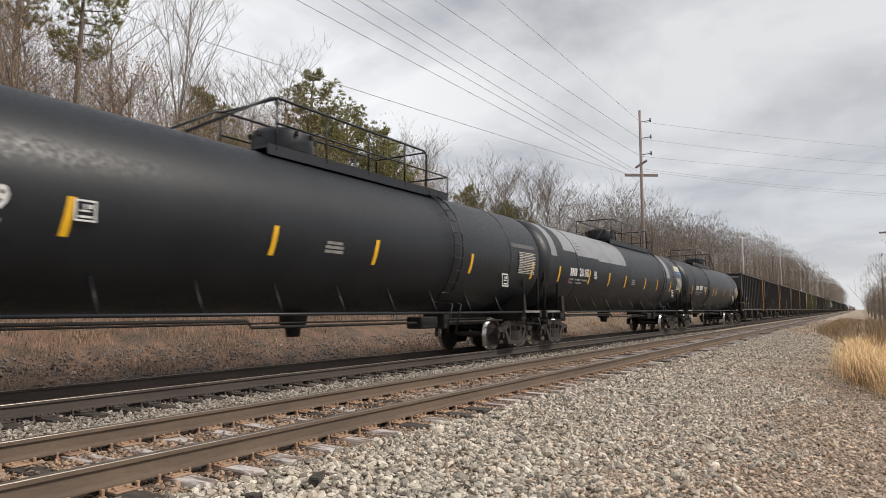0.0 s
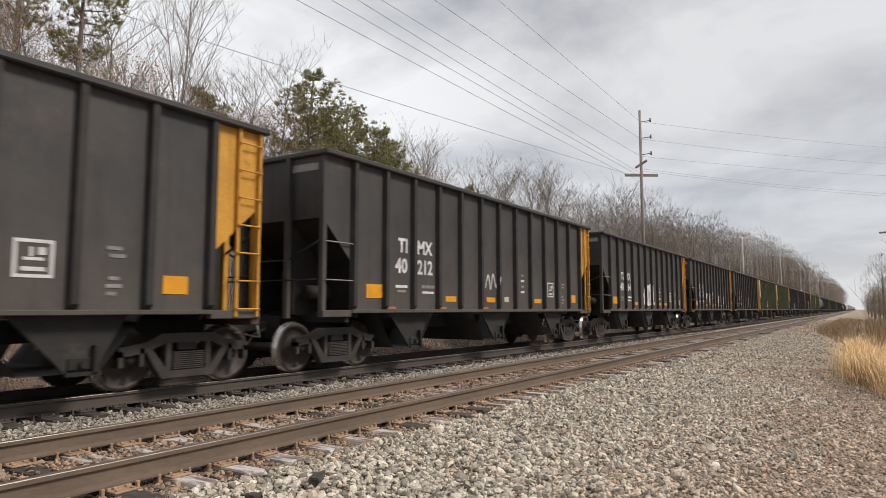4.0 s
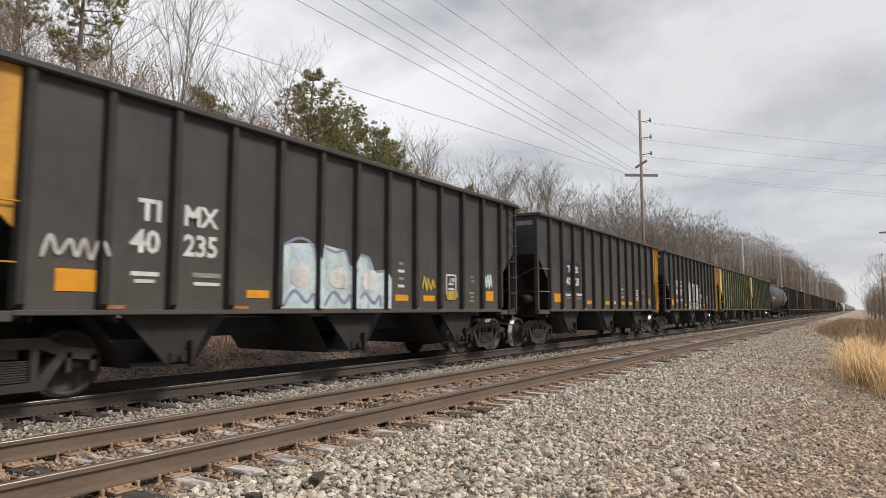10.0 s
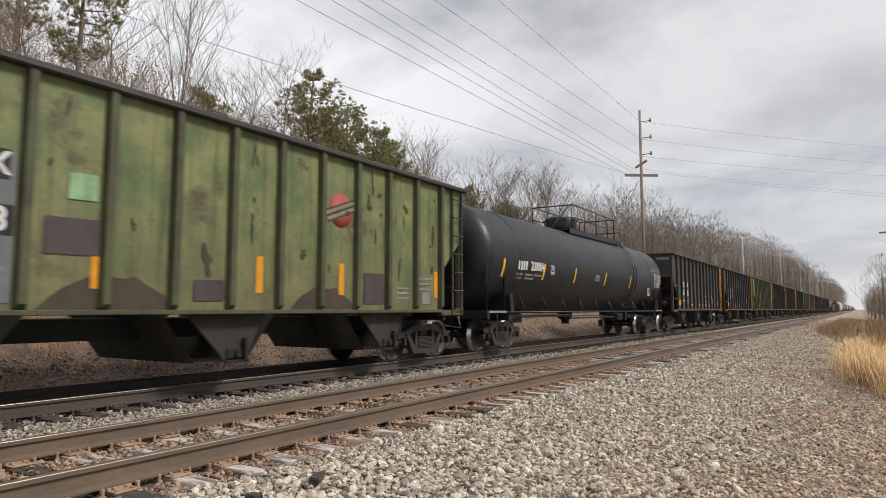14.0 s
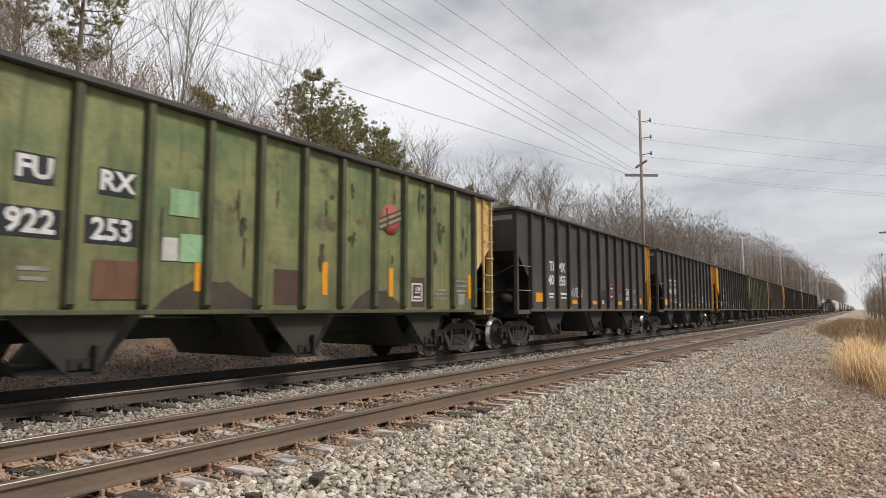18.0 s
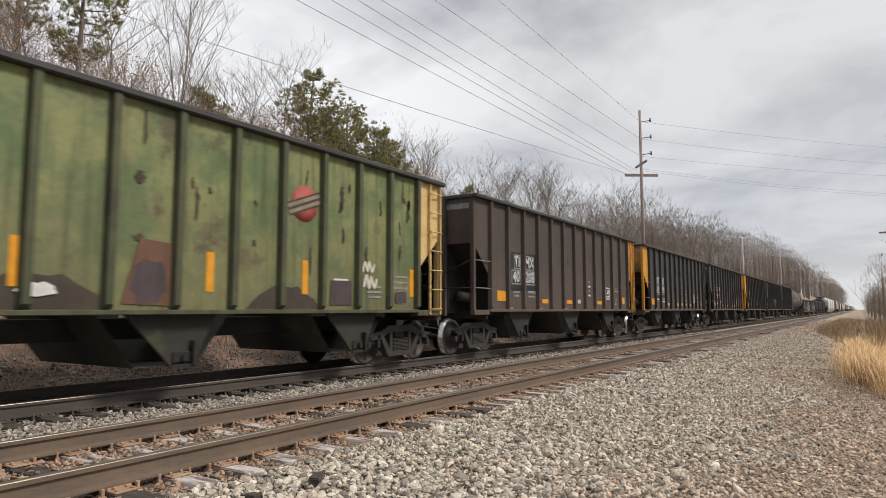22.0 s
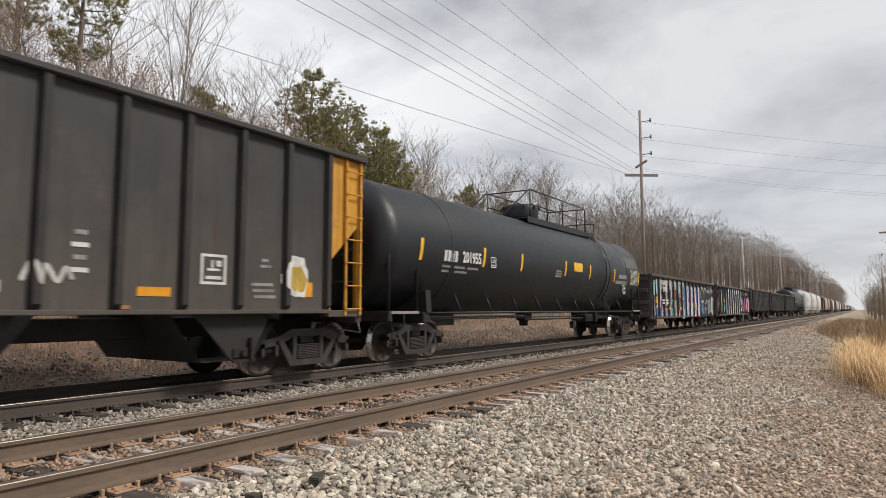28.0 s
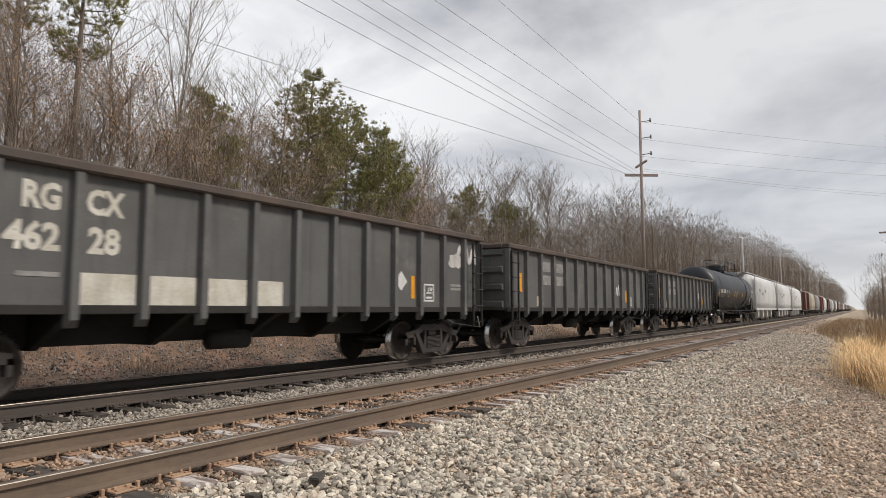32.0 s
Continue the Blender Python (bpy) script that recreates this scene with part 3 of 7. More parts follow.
def off_ties(px, py):
    k = (px - 2.9018) / TIE_STEP
    return np.abs(k - np.round(k)) * TIE_STEP > 0.095


def thinning(edge, width):
    """Stones that thin out towards the path, with a wandering edge."""
    def keep(x, y):
        wander = 0.35 * np.sin(x * 1.3) + 0.2 * np.sin(x * 3.7 + 1.0) + 0.3 * np.sin(x * 57.1 + y * 83.3)
        return y > edge + wander - width * np.sin(x * 191.3 + y * 137.7)
    return keep


stone_field("ballast_shoulder", "loose grey crushed stone beside the track", STONEM, 2.0, 7.2, 0.4, 4.36, 15500, 0.051, 11, chunky=True, keep=thinning(1.5, 0.7))
stone_field("ballast_shoulder", "loose grey crushed stone beside the track", STONEM, 7.2, 16.0, 0.4, 4.36, 23500, 0.047, 12, keep=thinning(1.4, 0.6))
stone_field("ballast_shoulder", "loose grey crushed stone beside the track", STONEM, 16.0, 45.0, 0.6, 4.34, 15000, 0.05, 13, keep=thinning(1.3, 0.5))
stone_field("verge_gravel", "loose brownish gravel trodden into the path", STONEPATH, 3.6, 9.5, -0.9, 2.7, 13500, 0.034, 14, chunky=True)
stone_field("verge_gravel", "loose brownish gravel trodden into the path", STONEPATH, 9.5, 20.0, -0.9, 2.6, 14000, 0.034, 24)
stone_field("verge_gravel", "scattered pale stones on the dirt path", STONEM, 4.0, 18.0, -0.8, 2.2, 2600, 0.038, 27)
stone_field("crib_ballast", "rust-stained stones between the ties", STONERUST, 8.0, 17.0, 4.35, 6.95, 13500, 0.038, 15, lift=-0.205, keep=lambda x, y: (off_ties(x, y) | ((np.sin(x * 91.7 + y * 57.3) > 0.45) & (y > 4.95))) & (np.abs(np.abs(y - Y_NEAR) - HALF) > 0.10))
stone_field("ballast_between_tracks", "grey crushed stone between the two tracks", STONEMID, 8.0, 17.0, 6.85, 8.75, 8500, 0.043, 16)
stone_field("ballast_between_tracks", "grey crushed stone between the two tracks", STONEMID, 1.5, 8.0, 6.85, 8.75, 5600, 0.043, 26, chunky=True)
stone_field("crib_ballast", "rust-stained stones between the ties", STONERUST, 1.2, 8.0, 4.35, 6.95, 9500, 0.036, 25, lift=-0.205, chunky=True, keep=lambda x, y: (off_ties(x, y) | ((np.sin(x * 91.7 + y * 57.3) > 0.45) & (y > 4.95))) & (np.abs(np.abs(y - Y_NEAR) - HALF) > 0.10))
stone_field("ballast_between_tracks", "grey crushed stone between the two tracks", STONEMID, 17.0, 45.0, 6.8, 8.7, 5000, 0.055, 17)
# a darker stone mix under the train and down the far slope
stone_field("crib_ballast", "dark stones under the train", STONEDARK, 1.5, 22.0, 8.6, 11.2, 4500, 0.055, 18, keep=lambda x, y: off_ties(x, y))
stone_field("far_ballast_slope", "dark stones on the far ballast slope", STONEDARK, 4.0, 36.0, 11.2, 15.4, 15000, 0.055, 19)
stone_field("verge_gravel", "distant gravel along the verge", STONEPATH, 45.0, 100.0, 0.5, 4.4, 4500, 0.085, 20)


# ---- running gear shared by all cars ----
WHEEL_R = 0.46
WHEELSETS = {-1: [], 1: []}


def wheelset_shape():
    s = Shape()
    for e in (-1, 1):
        prof = [(0.66, 0.10), (0.66, 0.16), (0.70, 0.30), (0.685, 0.375), (0.675, 0.485), (0.705, 0.49), (0.715, 0.462), (0.81, 0.455), (0.81, 0.385), (0.765, 0.37), (0.745, 0.22), (0.785, 0.13), (0.785, 0.09)]
        s.lathe([(e * a, r) for a, r in prof], "y", 20)
    s.lathe([(-0.70, 0.085), (0.70, 0.085)], "y", 8)
    s.lathe([(-1.0, 0.07), (1.0, 0.07)], "y", 8)
    return smooth(s)


def wheelset_mesh():
    """The wheelset, with bright steel on the treads and flange edges."""
    if "wheelset" not in KEPT:
        me = wheelset_shape().mesh("wheelset", WHEELM)
        me.materials.append(TREADM)
        for f in me.polygons:
            c = f.center
            if math.hypot(c.x, c.z) > 0.45:
                f.material_index = 1
        KEPT["wheelset"] = me
    return KEPT["wheelset"]


def side_frame_shape():
    """Cast side frame seen from the side: pedestals at both axles, arched top chord, sagging bottom chord, spring opening."""
    s = Shape()
    top = [(-1.12, 0.50), (-1.12, 0.64), (-0.72, 0.70), (-0.45, 0.82), (0.45, 0.82), (0.72, 0.70), (1.12, 0.64), (1.12, 0.50), (0.70, 0.55), (0.40, 0.68), (-0.40, 0.68), (-0.70, 0.55)]
    s.prism(top, "y", -0.07, 0.07)
    bot = [(-0.74, 0.60), (-0.62, 0.60), (-0.36, 0.27), (0.36, 0.27), (0.62, 0.60), (0.74, 0.60), (0.46, 0.16), (-0.46, 0.16)]
    s.prism(bot, "y", -0.08, 0.08)
    for e in (-1, 1):
        s.box(min(e * 0.30, e * 0.39), max(e * 0.30, e * 0.39), -0.075, 0.075, 0.22, 0.72)
        s.box(min(e * 0.74, e * 0.80), max(e * 0.74, e * 0.80), -0.07, 0.07, 0.36, 0.62)
        s.box(min(e * 1.05, e * 1.12), max(e * 1.05, e * 1.12), -0.07, 0.07, 0.36, 0.58)
    return s


def spring_shape():
    """The coil pack between the side frame's columns, ridged coil over coil."""
    prof = []
    for k in range(9):
        z = 0.28 + 0.030 * k
        prof += [(z, 0.072), (z + 0.008, 0.085), (z + 0.018, 0.085), (z + 0.024, 0.072)]
    s = Shape()
    n = len(prof)
    for z, r in prof:
        s.v += [(-0.27, -r, z), (-0.09, -r * 1.15, z), (0.09, -r * 1.15, z), (0.27, -r, z), (0.27, r, z), (-0.27, r, z)]
    s.f = [(6 * i + k, 6 * i + (k + 1) % 6, 6 * i + 6 + (k + 1) % 6, 6 * i + 6 + k) for i in range(n - 1) for k in range(6)]
    return s


def bolster_shape():
    return Shape().box(-0.17, 0.17, -1.05, 1.05, 0.55, 0.76, 0.02).box(-0.3, 0.3, -0.3, 0.3, 0.6, 0.80, 0.02).box(-0.55, 0.55, -0.09, 0.09, 0.38, 0.50, 0.02)


def truck(parent, x):
    t = part("truck", bolster_shape, UNDER, parent, "two-axle cast steel truck", at=(x, 0, 0))
    for e in (-1, 1):
        part("side_frame", side_frame_shape, TRUCKM, t, at=(0, e * 1.0, 0))
        part("coil_spring", spring_shape, TRUCKM, t, at=(0, e * 1.0, 0))
        part("brake_shoe", lambda: Shape().prism([(0.0, 0.28), (0.05, 0.27), (0.04, 0.48), (0.0, 0.64), (-0.05, 0.63), (-0.015, 0.46)], "y", -0.045, 0.045), UNDER, t, at=(e * 0.40, -0.76, 0))
        w = part("wheelset", wheelset_mesh(), WHEELM, t, "steel wheels on an axle", at=(e * 0.9, 0, WHEEL_R))
        WHEELSETS[e].append(w)
    return t


def coupler(parent, x, d):
    c = part("coupler", lambda: Shape().box(0.0, 0.55, -0.09, 0.09, 0.76, 0.94, 0.02).box(0.50, 0.78, -0.15, 0.13, 0.70, 1.0, 0.05), UNDER, parent, "knuckle coupler", at=(x, 0, 0), turn=(0, 0, 180 if d < 0 else 0))
    part("air_hose", lambda: smooth(Shape().tube([(0.2, 0.25, 0.80), (0.45, 0.26, 0.72), (0.6, 0.22, 0.50), (0.75, 0.12, 0.42), (0.82, 0.05, 0.50)], 0.025, 7)), UNDER, parent, at=(x, 0, 0), turn=(0, 0, 180 if d < 0 else 0))
    part("uncoupling_lever", lambda: smooth(Shape().tube([(0.1, -1.35, 1.0), (0.14, -1.4, 0.72), (0.15, -0.6, 0.80), (0.35, -0.12, 0.98)], 0.016, 6)), DULLWHITE, parent, "worn pale lever", at=(x, 0, 0), turn=(0, 0, 180 if d < 0 else 0))


def panel(x0, x1, z0, z1):
    def build():
        return Shape().box(x0, x1, -0.003, 0.003, z0, z1)
    return build


def mark(parent, x, z, w, h, material, y=-1.506, name="stencil", lean=0.0):
    return part(name, lambda: Shape().box(-w / 2, w / 2, -0.003, 0.003, -h / 2, h / 2), material, parent, at=(x, y, z), turn=(0, lean, 0), key="mark%.3f_%.3f" % (w, h))


def word(parent, text, size, x, z, material, y=-1.508, bold=0.012, squeeze=1.0):
    return part("lettering", letters(text, size, material, bold, squeeze), material, parent, "white stencilled characters", at=(x, y, z))


def frame_shape(w, h, t):
    """A thin painted rectangle outline."""
    s = Shape()
    s.box(-w / 2, w / 2, -0.002, 0.002, h / 2 - t, h / 2).box(-w / 2, w / 2, -0.002, 0.002, -h / 2, -h / 2 + t)
    return s.box(-w / 2, -w / 2 + t, -0.002, 0.002, -h / 2 + t, h / 2 - t).box(w / 2 - t, w / 2, -0.002, 0.002, -h / 2 + t, h / 2 - t)


def data_box(parent, x, z, w, y=-1.507):
    def build():
        s = Shape()
        t = w * 0.09
        s.box(-w / 2, w / 2, -0.002, 0.002, w / 2 - t, w / 2).box(-w / 2, w / 2, -0.002, 0.002, -w / 2, -w / 2 + t)
        s.box(-w / 2, -w / 2 + t, -0.002, 0.002, -w / 2 + t, w / 2 - t).box(w / 2 - t, w / 2, -0.002, 0.002, -w / 2 + t, w / 2 - t)
        s.box(-w * 0.25, w * 0.25, -0.002, 0.002, -w * 0.05, w * 0.03).box(-w * 0.1, -w * 0.02, -0.002, 0.002, w * 0.05, w * 0.3).box(w * 0.1, w * 0.3, -0.002, 0.002, w * 0.1, w * 0.3)
        s.box(-w * 0.3, w * 0.3, -0.002, 0.002, -w * 0.33, -w * 0.22)
        return s
    return part("data_box", build, WHITEM, parent, "white outlined stencil square", at=(x, y, z), key="data%.2f" % w)


# ---- open hopper cars ----
SOOTED = {CREAM: CREAMEND, YELLOW: YELLOWEND}
HOP_L = 13.85
RIBS = [0.85 + 1.0015 * k for k in range(13)]


def hop_side(e):
    def build():
        return Shape().box(0.85, 12.87, min(e * 1.48, e * 1.50), max(e * 1.48, e * 1.50), 1.14, 4.06)
    return build


def hop_end_panel(e, rear):
    def build():
        pts = [(0.0, 2.87), (0.98, 1.97), (0.98, 4.06), (0.0, 4.06)] if rear else [(0.0, 2.87), (0.85, 2.05), (0.85, 4.06), (0.0, 4.06)]
        if rear:
            pts = [(HOP_L - x, z) for x, z in pts]
        return Shape().prism(pts, "y", min(e * 1.48, e * 1.50), max(e * 1.48, e * 1.50))
    return build


def rib_shape(e):
    def build():
        s = Shape()
        y0, y1 = e * 1.495, e * 1.60
        s.add([(-0.085, y0, 1.16), (-0.05, y1, 1.24), (0.05, y1, 1.24), (0.085, y0, 1.16), (-0.085, y0, 4.06), (-0.05, y1, 4.06), (0.05, y1, 4.06), (0.085, y0, 4.06)],
              [(0, 1, 5, 4), (1, 2, 6, 5), (2, 3, 7, 6), (3, 0, 4, 7), (0, 3, 2, 1), (4, 5, 6, 7)])
        return s
    return build


def chute_shape():
    s = Shape()
    for e in (-1, 1):
        pts = [(-0.74, 1.14), (0.84, 1.14), (0.54, 0.62), (0.40, 0.34), (0.02, 0.36), (-0.12, 0.52)]
        s.prism(pts, "y", min(e * 1.28, e * 1.33), max(e * 1.28, e * 1.33))
    s.add([(-1.1, -1.28, 1.14), (-1.1, 1.28, 1.14), (-0.5, 1.28, 0.36), (-0.5, -1.28, 0.36), (1.1, -1.28, 1.14), (1.1, 1.28, 1.14), (0.5, 1.28, 0.36), (0.5, -1.28, 0.36)], [(0, 1, 2, 3), (4, 7, 6, 5), (3, 2, 6, 7)])
    return s


def chute_gate_shape():
    s = Shape().box(0.04, 0.40, -1.36, -1.33, 0.40, 0.56, 0.01).box(0.34, 0.41, -1.43, -1.34, 0.36, 0.72, 0.01).box(0.0, 0.46, -1.39, -1.35, 0.33, 0.38)
    return s.tube([(0.22, -1.42, 0.47), (0.22, -1.34, 0.47)], 0.05, 8)


def ladder_shape(w, z0, z1, step, y, reach=0.0):
    def build():
        s = Shape()
        for x in (0.0, w):
            s.box(x - 0.025, x + 0.025, y - 0.02, y + 0.02, z0, z1)
        z = z0 + 0.12
        while z < z1 - 0.05:
            s.tube([(0, y - 0.05, z), (w, y - 0.05, z)], 0.014, 6)
            for x in (0.0, w):
                s.box(x - 0.012, x + 0.012, y - 0.055, y, z - 0.012, z + 0.012)
            z += step
        return s
    return build


def hopper(u, body, front, rear, marks, seed, tag, sooty=True):
    """An open-top ribbed hopper; front is the leading end."""
    rs = random.Random(seed)
    car = tagged(new("hopper_car"), tag, "freight car", "hopper cars of the train")
    for e in (-1, 1):
        part("side_sheet", hop_side(e), body, car, key="hs%d" % e)
        part("end_panel", hop_end_panel(e, False), front, car, key="hf%d" % e)
        part("end_panel", hop_end_panel(e, True), rear, car, key="hr%d" % e)
        for x in RIBS:
            part("rib", rib_shape(e), GREENRIB if body is GREEN else COALRIB if body is COAL else body, car, at=(x, 0, 0), key="rib%d" % e)
        part("top_chord", lambda: Shape().box(-0.06, HOP_L + 0.06, min(e * 1.47, e * 1.64), max(e * 1.47, e * 1.64), 4.05, 4.15, 0.02), COAL, car, "coal-dusted top rim", key="tc%d" % e)
        part("side_sill", lambda: Shape().box(0.80, 12.92, min(e * 1.44, e * 1.56), max(e * 1.44, e * 1.56), 1.10, 1.17, 0.01).box(0.0, 0.80, min(e * 1.40, e * 1.54), max(e * 1.40, e * 1.54), 1.03, 1.16, 0.01).box(12.92, HOP_L, min(e * 1.40, e * 1.54), max(e * 1.40, e * 1.54), 1.03, 1.16, 0.01), GREENRIB if body is GREEN else body, car, key="ss%d" % e)
        for x in (0.06, HOP_L - 0.06):
            part("corner_post", lambda: Shape().box(-0.055, 0.055, min(e * 1.40, e * 1.51), max(e * 1.40, e * 1.51), 1.12, 4.06, 0.01), front if x < 1 else rear, car, at=(x, 0, 0), key="cp%d" % e)
    for d, m, x in ((1, front, 0.0), (-1, rear, HOP_L)):
        t = (0, 0, 0 if d > 0 else 180)
        part("end_sheet", lambda: Shape().box(0.03, 0.05, -1.48, 1.48, 2.87, 4.06), SOOTED.get(m, m) if sooty else m, car, at=(x, 0, 0), turn=t, key="end_sheet")
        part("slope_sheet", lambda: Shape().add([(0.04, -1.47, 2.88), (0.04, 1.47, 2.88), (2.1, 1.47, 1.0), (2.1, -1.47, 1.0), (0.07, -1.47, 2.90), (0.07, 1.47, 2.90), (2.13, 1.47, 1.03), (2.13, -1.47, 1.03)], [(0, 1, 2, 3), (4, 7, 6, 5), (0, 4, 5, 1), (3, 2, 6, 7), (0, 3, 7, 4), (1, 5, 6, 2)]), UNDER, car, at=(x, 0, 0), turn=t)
        part("end_rim", lambda: Shape().box(-0.05, 0.10, -1.47, 1.47, 4.05, 4.15, 0.02), COAL, car, at=(x, 0, 0), turn=t)
        for y in (-0.62, 0.62):
            part("end_post", lambda: Shape().box(-0.06, 0.04, -0.06, 0.06, 1.0, 4.06, 0.01), m, car, at=(x, y, 0), turn=t)
        part("end_sill", lambda: Shape().box(-0.05, 0.12, -1.50, 1.50, 0.92, 1.15, 0.015).box(0.12, 0.95, -1.38, 1.38, 1.06, 1.10), RUSTMARK if m in (CREAM, YELLOW) else UNDER, car, at=(x, 0, 0), turn=t)
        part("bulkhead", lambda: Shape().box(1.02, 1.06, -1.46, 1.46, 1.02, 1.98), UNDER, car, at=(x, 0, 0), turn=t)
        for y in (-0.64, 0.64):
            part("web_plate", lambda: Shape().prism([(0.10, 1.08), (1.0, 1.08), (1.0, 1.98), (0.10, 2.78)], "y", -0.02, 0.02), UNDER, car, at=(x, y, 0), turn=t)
        part("cross_brace", lambda: smooth(Shape().tube([(0.0, -1.45, 2.45), (0.0, -0.62, 2.1), (0.0, 0.62, 2.1), (0.0, 1.45, 2.45)], 0.022, 6).tube([(-0.07, -1.42, 1.72), (-0.07, 1.42, 1.72)], 0.016, 6)), UNDER, car, at=(x, 0, 0), turn=t)
        coupler(car, x, -d)
    for z in (1.72, 2.43):
        part("grab_iron", lambda: smooth(Shape().tube([(0.06, -1.50, 0), (0.08, -1.56, 0), (0.80, -1.56, 0), (0.82, -1.50, 0)], 0.013, 6)), front if front in (CREAM, YELLOW) else DULLWHITE, car, at=(0, 0, z))
    part("ladder", ladder_shape(0.42, 1.06, 4.05, 0.44, -1.55), rear if rear in (CREAM, YELLOW) else COAL, car, at=(13.36, 0, 0))
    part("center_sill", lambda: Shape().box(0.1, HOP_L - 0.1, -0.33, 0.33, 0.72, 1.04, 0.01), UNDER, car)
    for x in (2.95, 6.93, 10.9):
        ch = part("discharge_chute", chute_shape, CHUTEGREEN if body is GREEN else CHUTEM, car, "dusty trapezoid hopper chute", at=(x, 0, 0))
        part("gate", chute_gate_shape, UNDER, ch)
    part("brake_cylinder", lambda: smooth(Shape().lathe([(0, 0.0), (0, 0.14), (0.5, 0.14), (0.6, 0.05)], "x", 14, (0.25, -0.9, 1.5))), UNDER, car)
    truck(car, 0.95)
    truck(car, HOP_L - 0.95)
    marks(car, rs)
    car.matrix_basis = pose(u, Y_FAR, Z_FAR)
    CARS.append((car, u))
    return car


CARS = []


def hop_dark_marks(a, b, boxed=False, art=None, extra=()):
    def put(car, rs):
        m = WHITEM
        if boxed:
            mark(car, 2.35, 2.25, 0.80, 1.10, TANKBLACK, -1.505, "number_panel")
            mark(car, 3.35, 2.25, 0.80, 1.10, TANKBLACK, -1.505, "number_panel")
            for x, z, w, h in ((2.52, 2.53, 0.44, 0.42), (3.32, 2.53, 0.62, 0.42), (2.44, 2.09, 0.60, 0.42), (3.34, 2.09, 0.70, 0.42)):
                part("number_outline", lambda: frame_shape(w, h, 0.035), DULLWHITE, car, at=(x, -1.507, z), key="outline%.2f_%.2f" % (w, h))
        if b == "228":
            # smaller characters on a dark repainted field
            mark(car, 2.36, 2.28, 0.80, 1.0, TANKBLACK, -1.503, "number_panel")
            mark(car, 3.20, 2.28, 0.66, 1.0, TANKBLACK, -1.503, "number_panel")
            word(car, "TI", 0.31, 2.52, 2.52, m, -1.512, squeeze=0.95)
            word(car, "MX", 0.31, 3.17, 2.52, m, -1.512, squeeze=0.95)
            word(car, a, 0.36, 2.46, 2.10, m, -1.512)
            word(car, b, 0.36, 3.18, 2.10, m, -1.512, squeeze=0.95)
        else:
            word(car, "TI", 0.42, 2.50, 2.53, m, squeeze=1.0)
            word(car, "MX", 0.42, 3.32, 2.53, m, squeeze=0.95)
            word(car, a, 0.44, 2.44, 2.09, m)
            word(car, b, 0.44, 3.34, 2.09, m, squeeze=0.92)
        for x, z, w, h in ((2.45, 1.66, 0.42, 0.06), (2.45, 1.56, 0.30, 0.05), (3.46, 1.68, 0.50, 0.07), (3.46, 1.55, 0.46, 0.05)):
            mark(car, x, z, w, h, WHITEM if rs.random() < 0.5 else DULLWHITE)
        mark(car, 1.52, 1.54, 0.50, 0.28, REFLECT, name="reflector")
        for x in (4.45, 6.45, 8.4 + rs.choice((0, 1.0)), 9.45):
            mark(car, x, 1.42, 0.46, 0.13, REFLECT, name="reflector")
        mark(car, 12.32, 1.52, 0.40, 0.26, REFLECT, name="reflector")
        data_box(car, 10.4, 1.78, 0.46)
        for k in range(5):
            mark(car, 11.4 + rs.uniform(-0.04, 0.04), 1.98 - 0.10 * k - 0.2 * (k > 1), rs.choice((0.14, 0.22, 0.46)), 0.05, DULLWHITE)
        for k in range(4):
            mark(car, 8.38, 2.15 - 0.16 * k, 0.16 + 0.06 * (k % 2), 0.06, WHITEM if k % 2 else DULLWHITE)
        mark(car, 7.36, 1.44, 0.26, 0.13, PALE, name="paper_tab")
        for x in (2.09, 4.12, 6.14, 8.9):
            mark(car, x + rs.uniform(-0.05, 0.05), 1.205, 0.28, 0.05, ORANGEMARK, name="sill_mark")
        for k in range(rs.randrange(2, 4)):
            i = rs.randrange(0, 11)
            scuff(car, RIBS[i] + rs.uniform(0.3, 0.7), rs.uniform(1.4, 3.6), rs.uniform(0.05, 0.12), rs.uniform(0.2, 0.5), rs.randrange(6), rs.choice((RUSTMARK, CHUTEM)), -1.5045, "worn_streak")
        part("end_label", lambda: Shape().box(-0.003, 0.003, -0.4, 0.4, -0.07, 0.07), DULLWHITE, car, at=(0.024, -0.95, 3.85))
        if art:
            art(car, rs)
    return put


def scuff_shape(seed, w, h, lean=0.0):
    """An uneven upright scrape with a ragged outline."""
    def build():
        rs = random.Random(seed)
        n = 9
        a, b = [], []
        x = 0.0
        for i in range(n):
            f = i / (n - 1)
            x += rs.uniform(-0.25, 0.25) * w
            half = w * 0.5 * (0.25 + math.sin(math.pi * (0.08 + 0.84 * f)) ** 0.7 * rs.uniform(0.35, 1.2))
            a.append((x - half + lean * f * h, h * (f - 0.5)))
            b.append((x + half * rs.uniform(0.7, 1.3) + lean * f * h, h * (f - 0.5 + rs.uniform(-0.03, 0.03))))
        s = Shape()
        s.v = [(p[0], 0, p[1]) for p in a] + [(p[0], 0, p[1]) for p in b]
        s.f = [(i, i + 1, n + i + 1, n + i) for i in range(n - 1)]
        return s
    return build


def scuff(car, x, z, w, h, seed, material, y, name="scuff_mark", lean=0.0):
    return part(name, scuff_shape(seed, w, h, lean), material, car, at=(x, y, z), key="scuff%d_%.2f_%.2f_%.2f" % (seed, w, h, lean))


